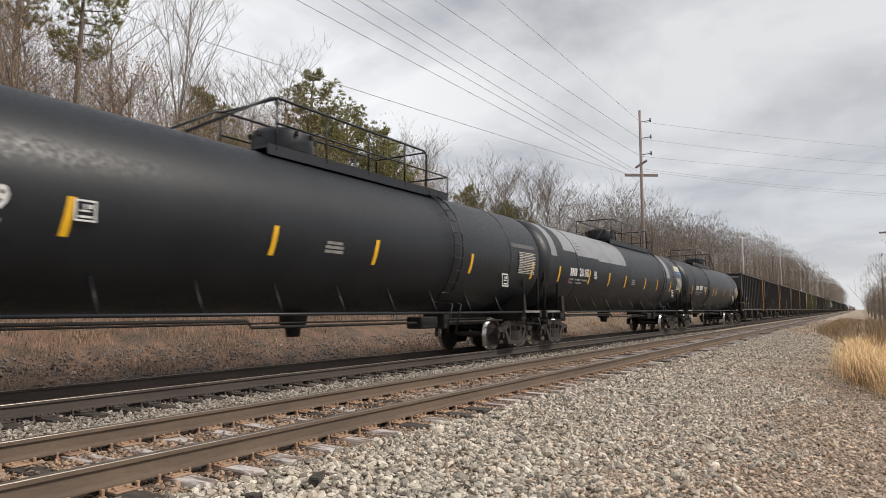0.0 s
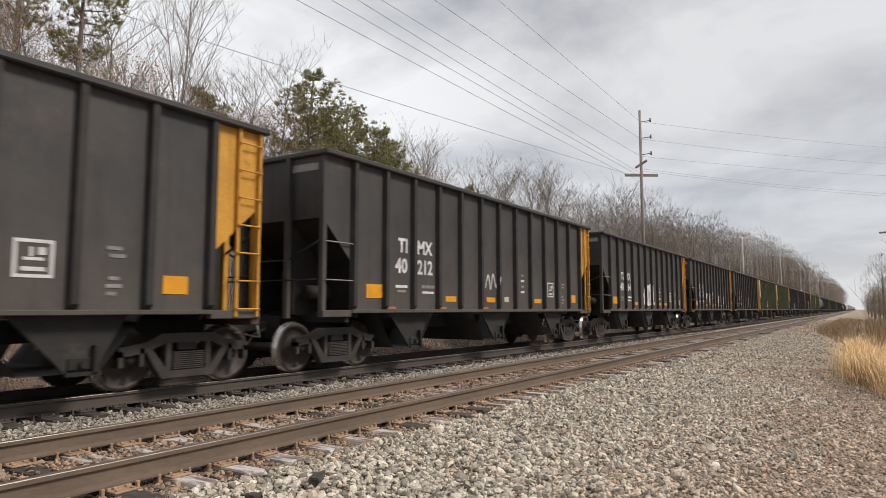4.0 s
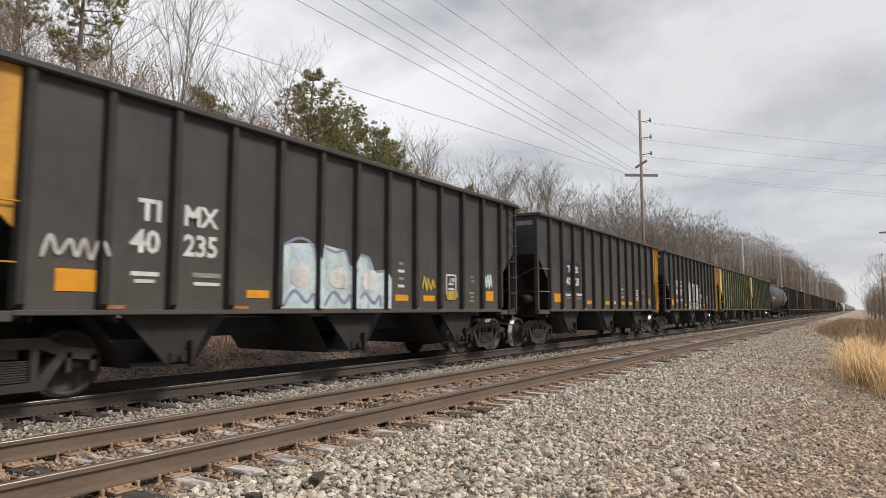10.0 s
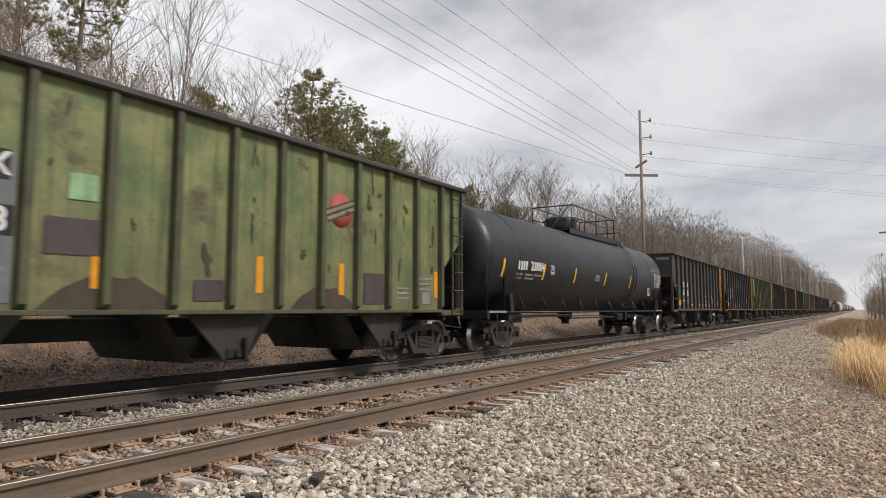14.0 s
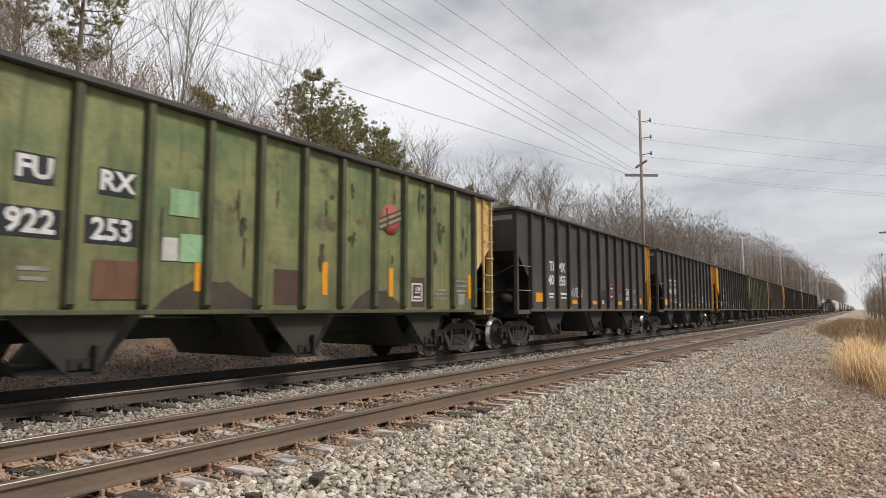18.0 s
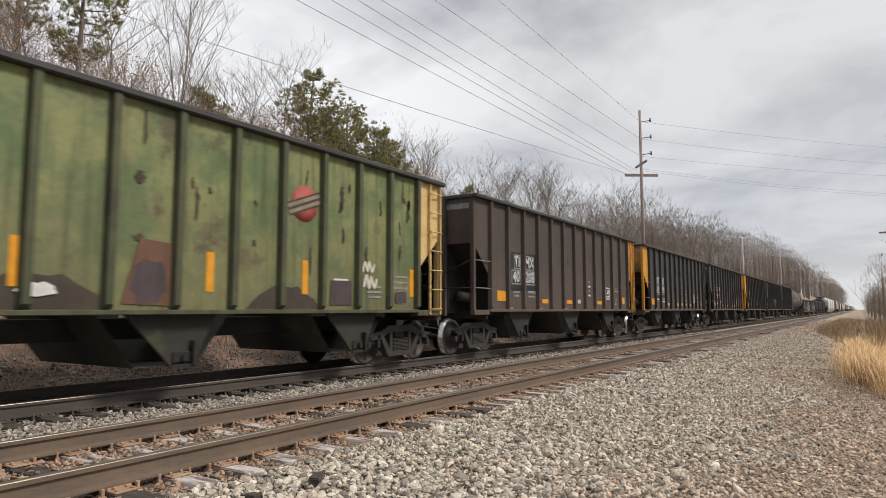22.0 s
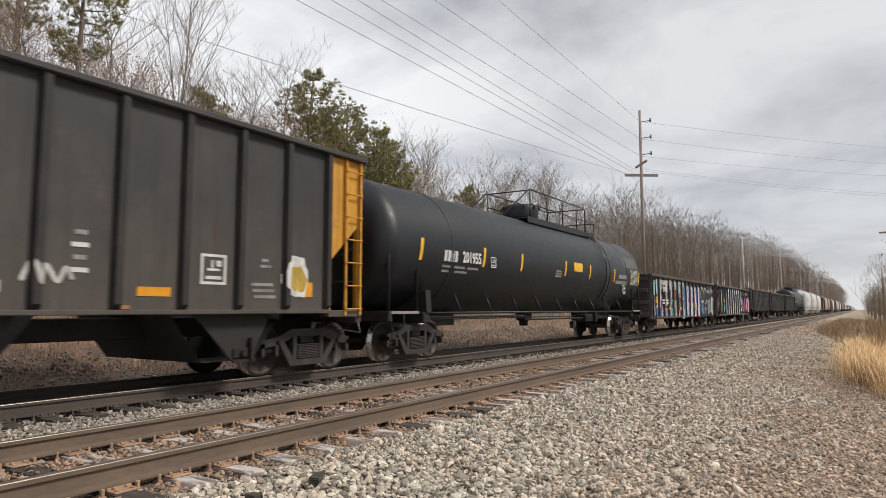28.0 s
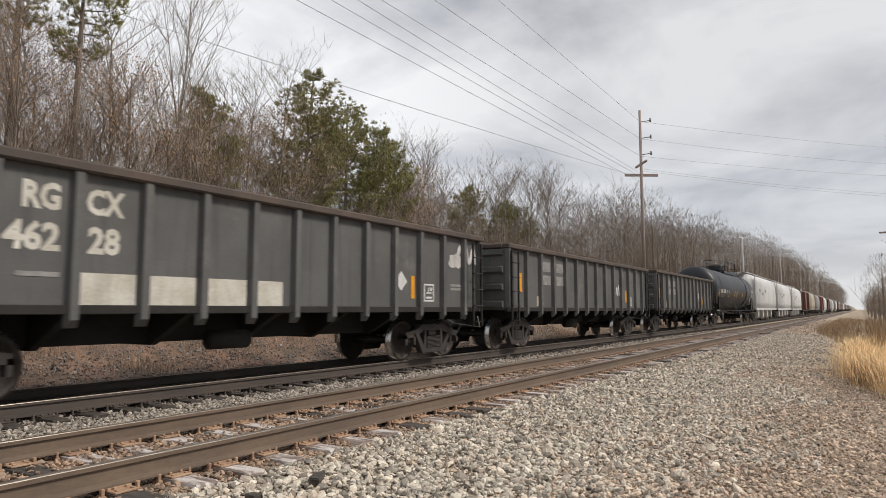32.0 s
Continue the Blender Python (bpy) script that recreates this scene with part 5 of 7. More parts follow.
# ---- covered hoppers and box cars towards the rear of the train ----
def covered_hopper(u, length, body, tag):
    car = tagged(new("covered_hopper_car"), tag, "covered hopper", "covered hoppers of the train")
    L = length
    k = "cov%.1f" % L
    side = [(-1.46, 1.25), (-1.54, 1.9), (-1.56, 2.7), (-1.52, 3.6), (-1.30, 4.25), (-0.8, 4.52), (0.8, 4.52), (1.30, 4.25), (1.52, 3.6), (1.56, 2.7), (1.54, 1.9), (1.46, 1.25)]
    part("body_shell", lambda: smooth(Shape().prism(side, "x", 0.55, L - 0.55)), body, car, key=k + "b")
    part("side_sill", lambda: Shape().box(0.3, L - 0.3, -1.56, -1.46, 1.08, 1.27, 0.01).box(0.3, L - 0.3, 1.46, 1.56, 1.08, 1.27, 0.01), body, car, key=k + "s")
    part("running_board", lambda: Shape().box(0.1, L - 0.1, -0.75, 0.75, 4.66, 4.70).box(0.1, L - 0.1, -0.3, 0.3, 4.5, 4.66), body, car, key=k + "r")
    for q in range(4):
        part("discharge_chute", chute_shape, body if body is HOPWHITE else CHUTEM, car, at=(3.4 + (L - 6.8) * q / 3, 0, 0))
    for d, x in ((1, 0.0), (-1, L)):
        t = (0, 0, 0 if d > 0 else 180)
        part("end_slope", lambda: Shape().add([(0.6, -1.3, 2.9), (0.6, 1.3, 2.9), (2.2, 1.3, 1.2), (2.2, -1.3, 1.2)], [(0, 1, 2, 3)]), body, car, at=(x, 0, 0), turn=t)
        part("end_ladder", ladder_shape(0.42, 1.1, 4.5, 0.40, -1.50), body, car, at=(x + 0.05 if d > 0 else x - 0.47, 0, 0))
        part("end_sill", lambda: Shape().box(-0.05, 0.6, -1.48, 1.48, 0.98, 1.12, 0.01), UNDER, car, at=(x, 0, 0), turn=t)
        coupler(car, x, -d)
        truck(car, x + d * 1.7)
    for q in range(3):
        mark(car, 3.0 + q * 2.2, 3.0 - 0.3 * (q % 2), 1.2, 0.25, DULLWHITE, -1.575)
    car.matrix_basis = pose(u, Y_FAR, Z_FAR)
    CARS.append((car, u))


def box_car(u, length, body, tag):
    car = tagged(new("box_car"), tag, "box car", "box cars of the train")
    L = length
    k = "box%.1f" % L
    part("body_shell", lambda: Shape().prism([(-1.48, 1.05), (-1.48, 4.15), (-1.2, 4.42), (0, 4.58), (1.2, 4.42), (1.48, 4.15), (1.48, 1.05)], "x", 0.1, L - 0.1), body, car, key=k + "b")
    for q in range(int(L / 1.1)):
        part("side_post", lambda: Shape().box(-0.05, 0.05, -1.55, -1.475, 1.1, 4.15), body, car, at=(0.5 + q * 1.1, 0, 0))
    part("sliding_door", lambda: Shape().box(-1.6, 1.6, -1.60, -1.56, 1.15, 4.05, 0.01), body, car, "ribbed sliding door", at=(L / 2, 0, 0))
    part("side_sill", lambda: Shape().box(0.1, L - 0.1, -1.52, -1.44, 0.85, 1.1, 0.01), UNDER, car, key=k + "s")
    for d, x in ((1, 0.0), (-1, L)):
        part("ladder", ladder_shape(0.42, 0.9, 4.1, 0.40, -1.56), body, car, at=(x + 0.15 if d > 0 else x - 0.57, 0, 0))
        coupler(car, x, -d)
        truck(car, x + d * 1.7)
    mark(car, 3.0, 3.2, 1.6, 0.4, DULLWHITE, -1.487)
    car.matrix_basis = pose(u, Y_FAR, Z_FAR)
    CARS.append((car, u))


def distant_car(u, body, tag):
    """A car at the train's tail, which never comes near."""
    car = tagged(new("freight_car"), tag, "freight car", "freight cars at the train's tail")
    L = 16.6
    part("body_shell", lambda: Shape().prism([(-1.46, 1.05), (-1.5, 4.0), (-1.2, 4.35), (0, 4.5), (1.2, 4.35), (1.5, 4.0), (1.46, 1.05)], "x", 0.3, L - 0.3), body, car, key="tail_shell")
    part("underframe", lambda: Shape().box(0.0, L, -0.4, 0.4, 0.7, 1.04).box(0.0, 0.4, -1.4, 1.4, 0.9, 1.1).box(L - 0.4, L, -1.4, 1.4, 0.9, 1.1), UNDER, car)
    for x in (1.7, L - 1.7):
        part("truck", lambda: Shape().box(-1.1, 1.1, -1.05, -0.92, 0.3, 0.75).box(-1.1, 1.1, 0.92, 1.05, 0.3, 0.75).lathe([(-0.8, 0.46), (0.8, 0.46)], "y", 12, (-0.9, 0, 0.46)).lathe([(-0.8, 0.46), (0.8, 0.46)], "y", 12, (0.9, 0, 0.46)), UNDER, car, at=(x, 0, 0), key="tail_truck")
    car.matrix_basis = pose(u, Y_FAR, Z_FAR)
    CARS.append((car, u))


DARK_TAG = "black ribbed open hopper dusted with coal, white numbers"
T_TAG = "black tank car with yellow reflective strips and top walkway"


# where each hopper stands in the train, metres back from its first car
HOPPER_AT = (56.27, 71.60, 86.93, 102.29, 117.64, 133.00, 148.35, 163.71, 179.09, 194.46, 209.83, 225.22, 260.56, 275.95, 291.33, 306.73, 322.14, 337.58, 353.00, 368.42, 383.85, 399.26, 414.67, 430.08, 445.49)


def build_train():
    D, G, Y, C, B = COAL, GREEN, YELLOW, CREAM, BROWN_COAL
    tank_car(-2.4, "201179", T_TAG, seed=1, lead=1.6, dome=9.25, reach=5.05, stripes=(4.29, 7.68, 10.42, 14.28, 17.9), text=1.94, box=2.57)
    tank_car(16.65, "201187", "black tank car with grey repaint patches and yellow strips", True, 2, lead=0.78, dome=9.45, reach=5.6, stripes=(0.95, 3.76, 5.97, 8.07, 11.03, 13.12, 15.7, 17.9), text=1.98)
    tank_car(35.8, "200093", T_TAG, seed=3, lead=0.1, dome=10.15, reach=-4.6, stripes=(1.8, 5.74, 8.3, 9.4, 12.2, 15.1, 18.2), text=2.95)
    plan = [("D", D, Y, "40", "075"), ("D", D, Y, "40", "212"), ("D", D, Y, "40", "164"), ("D", D, Y, "40", "250"), ("D", D, Y, "40", "187"),
            ("C", C, G, "922", "234"), ("C", C, G, "922", "080"), ("D", Y, D, "40", "235"), ("D", D, Y, "40", "228"), ("D", D, Y, "40", "219"), ("C", C, G, "922", "422"), ("C", C, G, "922", "228"), None,
            ("D", D, Y, "40", "142"), ("D", D, Y, "40", "225"), ("G", G, C, "922", "253"), ("D", D, Y, "40", "255"), ("D", D, Y, "40", "180"), ("D", Y, D, "40", "001"), ("G", G, C, "922", "094"),
            ("B", B, Y, "40", "208"), ("D", Y, D, "40", "399"), ("D", D, Y, "40", "241"), ("D", Y, D, "40", "137"), ("D", D, D, "40", "116"), ("D", D, Y, "400", "53")]
    k = 0
    for n, row in enumerate(plan):
        if row is None:
            tank_car(239.76, "200084", T_TAG, seed=4, stripes=(1.56, 4.29, 6.93, 10.08, 13.31), text=2.55)
            continue
        u = HOPPER_AT[k]
        kind, front, rear, a, b = row
        if kind in "GC":
            hopper(u, GREEN, front, rear, hop_green_marks(a, b, ART.get(n)), n, "faded green ribbed hopper with rust stains and cream ends" if front is CREAM else "faded green ribbed open hopper with rust stains")
        else:
            boxed = n in (3, 14, 20, 21)
            tag = DARK_TAG + (", yellow front end" if front is YELLOW else ", yellow rear end" if rear is YELLOW else "")
            hopper(u, B if kind == "B" else D, front, rear, hop_dark_marks(a, b, boxed, ART.get(n, None)), n, tag, sooty=n not in (18, 23))
        k += 1
    tank_car(460.16, "201955", T_TAG, seed=5, lead=0.55, dome=9.5, reach=5.15, stripes=(1.25, 4.15, 6.4, 9.74, 12.07, 14.85, 18.2), placard=10.9, text=2.3, high=0.2)
    gondola(480.31, 15.3, GRAFF1, GONDRIM, 0.77, 2.76, 13, "gondola covered in colourful graffiti lettering, rusty rim", paint_g1, 61)
    gondola(496.71, 15.3, GRAFF2, GONDRIM, 0.77, 2.78, 13, "gondola with silver and blue bubble graffiti", paint_g2, 62)
    gondola(513.56, 13.45, GONDGREY, GONDRIM, 1.16, 2.95, 12, "weathered grey ribbed gondola with pale patches", paint_g3, 63, True)
    gondola(528.51, 14.1, GONDGREY, GONDRIM, 1.16, 2.92, 12, "weathered grey ribbed gondola with rusty rim", paint_g4, 64, True)
    gondola(544.11, 14.1, GONDGREY, GONDRIM, 1.16, 2.98, 12, "weathered grey ribbed gondola with rusty rim", paint_g4, 65, True)
    tank_car(559.21, "200310", T_TAG, seed=6)
    u = 579.1
    for kind, L, m, tag in (("c", 17.6, HOPWHITE, "dirty white covered hopper with curved sides"), ("c", 17.6, HOPWHITE, "dirty white covered hopper with curved sides"), ("c", 17.6, HOPWHITE, "dirty white covered hopper with curved sides"), ("b", 16.6, BOXBROWN, "weathered brown steel box car"), ("c", 17.6, HOPTAN, "weathered tan covered hopper car"),
                           ("c", 17.6, BOXGREY, "weathered grey covered hopper car"), ("b", 16.6, BOXRED, "faded red oxide steel box car"), ("c", 17.6, HOPWHITE, "dirty white covered hopper with curved sides"), ("b", 16.6, BOXBROWN, "weathered brown steel box car"), ("c", 17.6, BOXGREY, "weathered grey covered hopper car"),
                           ("c", 17.6, HOPWHITE, "dirty white covered hopper with curved sides"), ("b", 16.6, BOXGREY, "weathered grey steel box car"), ("c", 17.6, HOPWHITE, "dirty white covered hopper with curved sides"), ("b", 16.6, BOXBROWN, "weathered brown steel box car")):
        (covered_hopper if kind == "c" else box_car)(u, L, m, tag)
        u += L + 1.5
    rs = random.Random(8)
    for k in range(26):
        m, tag = rs.choice(((HOPWHITE, "dirty white freight car far down the train"), (BOXBROWN, "brown freight car far down the train"), (BOXGREY, "grey freight car far down the train"), (COAL, "black freight car far down the train")))
        distant_car(u, m, tag)
        u += 18.1


# ---- sprayed lettering and patches on the car sides ----
def spray(name, a):
    return mat("sprayed_%s_paint" % name, a, tuple(x * 0.82 for x in a), 0.6, scale=3.5, fine=14, bump=0.06, streak=0.6, c=tuple(x * 0.6 + 0.03 for x in a), patch=(0.52, 0.70), fine_mix=0.45)


SP = {k: spray(k, a) for k, a in (("blue", (0.055, 0.17, 0.42)), ("navy", (0.035, 0.06, 0.20)), ("cyan", (0.30, 0.62, 0.70)), ("maroon", (0.24, 0.085, 0.09)), ("silver", (0.56, 0.545, 0.52)), ("pink", (0.68, 0.50, 0.47)), ("red", (0.55, 0.07, 0.08)),
                                  ("magenta", (0.38, 0.075, 0.32)), ("violet", (0.33, 0.19, 0.47)), ("lime", (0.28, 0.62, 0.16)), ("teal", (0.20, 0.42, 0.36)), ("mint", (0.30, 0.50, 0.28)), ("plum", (0.075, 0.055, 0.058)), ("rust", (0.16, 0.075, 0.04)), ("ice", (0.60, 0.72, 0.76)), ("white", (0.74, 0.73, 0.71)), ("black", (0.018, 0.018, 0.02)), ("cream", (0.66, 0.63, 0.54)), ("slate", (0.28, 0.31, 0.48)), ("ochre", (0.55, 0.38, 0.06)))}


def clipped(poly, lo, hi):
    """The part of a polygon of (x, y, z) corners between two upright lines."""
    for sign, edge in ((1, lo), (-1, hi)):
        out = []
        for p, q in zip(poly, poly[1:] + poly[:1]):
            a, b = sign * (p[0] - edge), sign * (q[0] - edge)
            if a >= 0:
                out.append(p)
            if (a >= 0) != (b >= 0):
                t = a / (a - b)
                out.append(tuple(p[i] + (q[i] - p[i]) * t for i in range(3)))
        poly = out
        if len(poly) < 3:
            return []
    return poly


class Wall:
    """Lays thin coats of paint on a car's near side and over its ribs, each a little proud of the last."""

    def __init__(self, car, y, ribs=(), proud=0.0, tall=1.0):
        self.car, self.y, self.ribs, self.proud, self.tall = car, y, ribs, proud, tall

    def coat(self, shape, colour, label):
        self.y -= 0.0014
        shape.v = [(x, y, 2.7 - (2.7 - z) * self.tall) for x, y, z in shape.v]
        flat = [[shape.v[i] for i in f] for f in shape.f]
        for x in self.ribs:
            for poly in flat:
                piece = clipped(poly, x - 0.053, x + 0.053)
                if piece:
                    shape.add([(p[0], p[1] - self.proud, p[2]) for p in piece], [tuple(range(len(piece)))])
        return part("graffiti_shape", shape, SP[colour], self.car, label, at=(0, self.y, 0))

    def stroke(self, pts, width, colour):
        """A sprayed line: a rounded band along a smooth curve through points."""
        P = [Vector((x, 0, z)) for x, z in pts]
        fine = []
        for i in range(len(P) - 1):
            a, b, c, d = P[max(i - 1, 0)], P[i], P[i + 1], P[min(i + 2, len(P) - 1)]
            for k in range(6):
                t = k / 6
                fine.append(0.5 * ((2 * b) + (c - a) * t + (2 * a - 5 * b + 4 * c - d) * t * t + (3 * b - a - 3 * c + d) * t ** 3))
        fine.append(P[-1])
        s = Shape()
        for i, p in enumerate(fine):
            d = (fine[min(i + 1, len(fine) - 1)] - fine[max(i - 1, 0)])
            n = Vector((-d.z, 0, d.x)).normalized() * width / 2
            w = 0.55 if i in (0, len(fine) - 1) else 1.0
            lift = Vector((0, -0.0009 * i / len(fine), 0))
            s.v += [tuple(p + n * w + lift), tuple(p - n * w + lift)]
        m = len(fine)
        s.f = [(2 * i, 2 * i + 1, 2 * i + 3, 2 * i + 2) for i in range(m - 1)]
        return self.coat(s, colour, "sprayed %s line" % colour)

    def blob(self, x, z, w, h, colour, rough=0.10, seed=0, square=3.0):
        """A rounded uneven patch of paint."""
        rs = random.Random(seed + int(x * 100))
        s = Shape()
        n = 20
        for i in range(n):
            q = 2 * math.pi * i / n
            c, d = math.cos(q), math.sin(q)
            r = (abs(c) ** square + abs(d) ** square) ** (-1 / square) * (1 + rs.uniform(-rough, rough))
            s.v.append((x + c * r * w / 2, 0, z + d * r * h / 2))
        s.f = [tuple(range(n))]
        return self.coat(s, colour, "sprayed %s patch" % colour)

    def field(self, pts, colour):
        """A flat area of paint with straight edges."""
        s = Shape()
        s.v = [(x, 0, z) for x, z in pts]
        s.f = [tuple(range(len(pts)))]
        return self.coat(s, colour, "sprayed %s field" % colour)

    def scrawl(self, x, z, w, h, colour, width, seed, n=7):
        """An unreadable looping tag."""
        rs = random.Random(seed)
        pts = []
        for i in range(n):
            pts.append((x - w / 2 + w * i / (n - 1) + rs.uniform(-0.25, 0.25) * w / n, z + (h / 2 if i % 2 else -h / 2) * rs.uniform(0.5, 1.0)))
        return self.stroke(pts, width, colour)


def letter_curves(kind, x, z, w, h):
    """Strokes of a fat bubble letter as plain curves."""
    L, R, T, B, M = x - w / 2, x + w / 2, z + h / 2, z - h / 2, z
    return {"s": [[(R, T - h * 0.12), (x, T), (L, T - h * 0.2), (x, M), (R, B + h * 0.2), (x, B), (L, B + h * 0.12)]], "i": [[(x, B), (x, M), (x, T)]], "n": [[(L, B), (L, M), (L + w * 0.1, T)], [(L, M + h * 0.15), (x, T), (R, M), (R, B)]],
            "c": [[(R, T - h * 0.15), (x, T), (L, M), (x, B), (R, B + h * 0.15)]], "e": [[(L, M), (R, M + h * 0.12), (x, T), (L, M), (x, B), (R, B + h * 0.12)]], "a": [[(L, B), (x - w * 0.1, T)], [(x + w * 0.1, T), (R, B)], [(L + w * 0.2, M - h * 0.1), (R - w * 0.2, M - h * 0.1)]],
            "v": [[(L, T), (x, B)], [(x, B), (R, T)]], "u": [[(L, T), (L, M), (x, B), (R, M), (R, T)]], "d": [[(L, B), (L, T)], [(L, T), (R, M + h * 0.1), (x, B + h * 0.05), (L, B)]], "r": [[(L, B), (L, T)], [(L, T), (R, T - h * 0.2), (L, M), (R, B)]]}[kind]


def bubble(wall, text, x0, x1, z, h, fill, edge, halo, thick=0.30):
    n = len(text)
    step = (x1 - x0) / n
    sets = [letter_curves(k, x0 + step * (i + 0.5), z, step * 0.55, h) for i, k in enumerate(text)]
    for extra, colour in ((0.62, halo), (0.36, edge), (0.0, fill)):
        if colour:
            for curves in sets:
                for c in curves:
                    wall.stroke(c, thick * (1 + extra), colour)


GRAFF1, GRAFF2 = COAL, COAL


def paint_g1(car, rs):
    w = Wall(car, -1.462, GON_RIBS, 0.105, 1.09)
    w.blob(3.9, 1.80, 7.3, 1.72, "silver", 0.03, 1, 8.0)
    for x, z, a, b, c in ((0.55, 1.35, 0.7, 0.8, "slate"), (1.6, 1.15, 1.2, 0.5, "blue"), (0.9, 2.3, 0.9, 0.5, "cyan"), (3.0, 1.1, 1.3, 0.35, "slate"), (2.4, 1.85, 0.5, 0.9, "black"), (3.7, 1.95, 0.6, 0.7, "black"), (2.0, 1.45, 0.6, 0.5, "maroon"), (3.95, 1.1, 0.5, 0.4, "cyan")):
        w.blob(x, z, a, b, c, 0.16, 3)
    for pts in (((0.7, 2.45), (0.4, 2.05), (0.9, 1.85), (1.3, 1.95), (1.15, 1.45)), ((3.3, 2.2), (3.4, 1.5), (3.0, 1.4))):
        w.stroke(pts, 0.12, "black")
    w.field(((4.28, 2.28), (5.08, 2.13), (4.98, 1.70), (4.20, 1.86)), "maroon")
    w.stroke(((4.34, 2.33), (4.8, 2.24), (5.24, 2.08), (5.02, 1.68)), 0.13, "black")
    w.stroke(((4.1, 1.80), (4.55, 1.74), (5.02, 1.64)), 0.06, "black")
    w.field(((5.36, 1.98), (6.12, 1.76), (6.16, 0.98), (5.55, 0.96), (5.38, 1.3)), "maroon")
    w.stroke(((5.30, 1.25), (5.36, 2.0), (5.9, 1.84), (6.5, 1.66)), 0.13, "black")
    w.field(((5.45, 2.52), (6.02, 2.55), (5.9, 2.38), (5.5, 2.36)), "maroon")
    w.blob(4.82, 1.36, 0.46, 0.5, "slate", 0.14, 3)
    w.blob(4.72, 1.02, 0.36, 0.26, "ice", 0.14, 3)
    w.blob(5.66, 1.46, 0.56, 0.7, "slate", 0.16, 3)
    w.blob(5.68, 1.40, 0.26, 0.4, "maroon", 0.16, 4)
    w.stroke(((4.1, 1.5), (4.4, 1.25), (4.45, 0.98)), 0.16, "black")
    w.stroke(((4.22, 1.35), (4.3, 1.1), (4.2, 0.98)), 0.12, "cyan")
    for pts in (((4.42, 2.62), (4.18, 2.25), (4.05, 1.8)), ((4.45, 2.58), (4.95, 2.48), (5.25, 2.42)), ((5.35, 2.36), (5.95, 2.33), (6.1, 2.58), (6.85, 2.56), (6.62, 2.05), (6.42, 1.76)), ((4.15, 1.72), (4.7, 1.66), (5.05, 1.55))):
        w.stroke(pts, 0.07, "cyan")
    w.blob(6.95, 1.72, 0.62, 1.5, "blue", 0.05, 4, 6)
    w.blob(6.72, 1.62, 0.40, 0.55, "maroon", 0.15, 4)
    w.blob(6.68, 1.78, 0.30, 0.22, "white", 0.2, 4, 2)
    w.blob(6.62, 1.08, 0.62, 0.5, "ice", 0.05, 4, 8)
    for z in (1.2, 1.08, 0.97):
        w.stroke(((6.36, z), (6.62, z - 0.03), (6.88, z)), 0.035, "blue")
    for x, a in ((7.75, 0.68), (8.74, 0.66), (9.62, 0.6), (10.55, 0.6)):
        w.blob(x, 1.72, a + 0.25, 1.58, "blue", 0.04, 5, 7)
        w.blob(x, 2.15, a * 0.72, 0.7, "silver", 0.1, 5)
        for grow_by, colour in ((0.09, "red"), (0.0, "white")):
            w.stroke(((x - 0.04, 2.18 + grow_by / 2), (x - 0.03, 1.9), (x - 0.08, 1.5), (x - 0.12, 1.2)), 0.26 + grow_by, colour)
            w.blob(x - 0.08, 1.22, 0.52 + grow_by, 0.58 + grow_by, colour, 0.08, 2)
            w.stroke(((x - 0.02, 1.3), (x + 0.12, 1.52), (x + 0.24, 1.62 + grow_by / 2)), 0.24 + grow_by, colour)
        w.stroke(((x - 0.14, 1.0), (x - 0.02, 1.3), (x - 0.1, 1.5)), 0.03, "red")
        w.stroke(((x - 0.26, 2.35), (x - 0.3, 2.0), (x - 0.2, 1.8)), 0.07, "red")
    w.blob(11.9, 1.72, 1.9, 1.6, "black", 0.03, 6, 7)
    w.blob(11.6, 1.30, 0.85, 0.62, "blue", 0.1, 6)
    w.blob(12.5, 1.22, 0.4, 0.5, "blue", 0.1, 6)
    w.stroke(((11.15, 1.7), (11.0, 2.2), (11.4, 2.5), (11.9, 2.35), (12.0, 1.9), (11.6, 1.68), (11.1, 1.78)), 0.055, "white")
    w.stroke(((11.45, 1.75), (11.6, 1.6), (11.5, 1.2), (11.75, 1.1)), 0.10, "ice")
    w.stroke(((12.1, 2.35), (12.5, 2.5), (12.9, 2.2), (12.75, 1.75), (12.35, 1.6)), 0.05, "white")
    w.blob(14.0, 1.8, 2.3, 1.7, "black", 0.03, 6, 8)
    bubble(w, "sn", 13.0, 13.95, 1.45, 0.65, "teal", "white", None, 0.16)
    w.scrawl(13.4, 2.3, 0.8, 0.25, "white", 0.05, 8)
    w.scrawl(14.4, 2.35, 0.7, 0.3, "white", 0.05, 9)
    w.blob(14.55, 1.50, 0.85, 1.05, "cream", 0.06, 7, 7)
    word(car, "NW CX", 0.34, 2.45, 2.46, WHITEM, w.y - 0.002, squeeze=0.9)
    word(car, "200962", 0.34, 2.45, 2.15, WHITEM, w.y - 0.002, squeeze=0.85)
    for k in range(2):
        mark(car, 2.1 + 0.7 * k, 1.62, 0.5, 0.07, WHITEM, w.y - 0.002)
        mark(car, 2.1 + 0.7 * k, 1.48, 0.5, 0.07, WHITEM, w.y - 0.002)
    mark(car, 0.75, 1.62, 0.5, 0.3, REFLECT, w.y - 0.003, "reflector")
    for x in (3.4, 5.62, 9.6, 12.4):
        mark(car, x, 1.22, 0.5, 0.13, REFLECT, w.y - 0.003, "reflector")


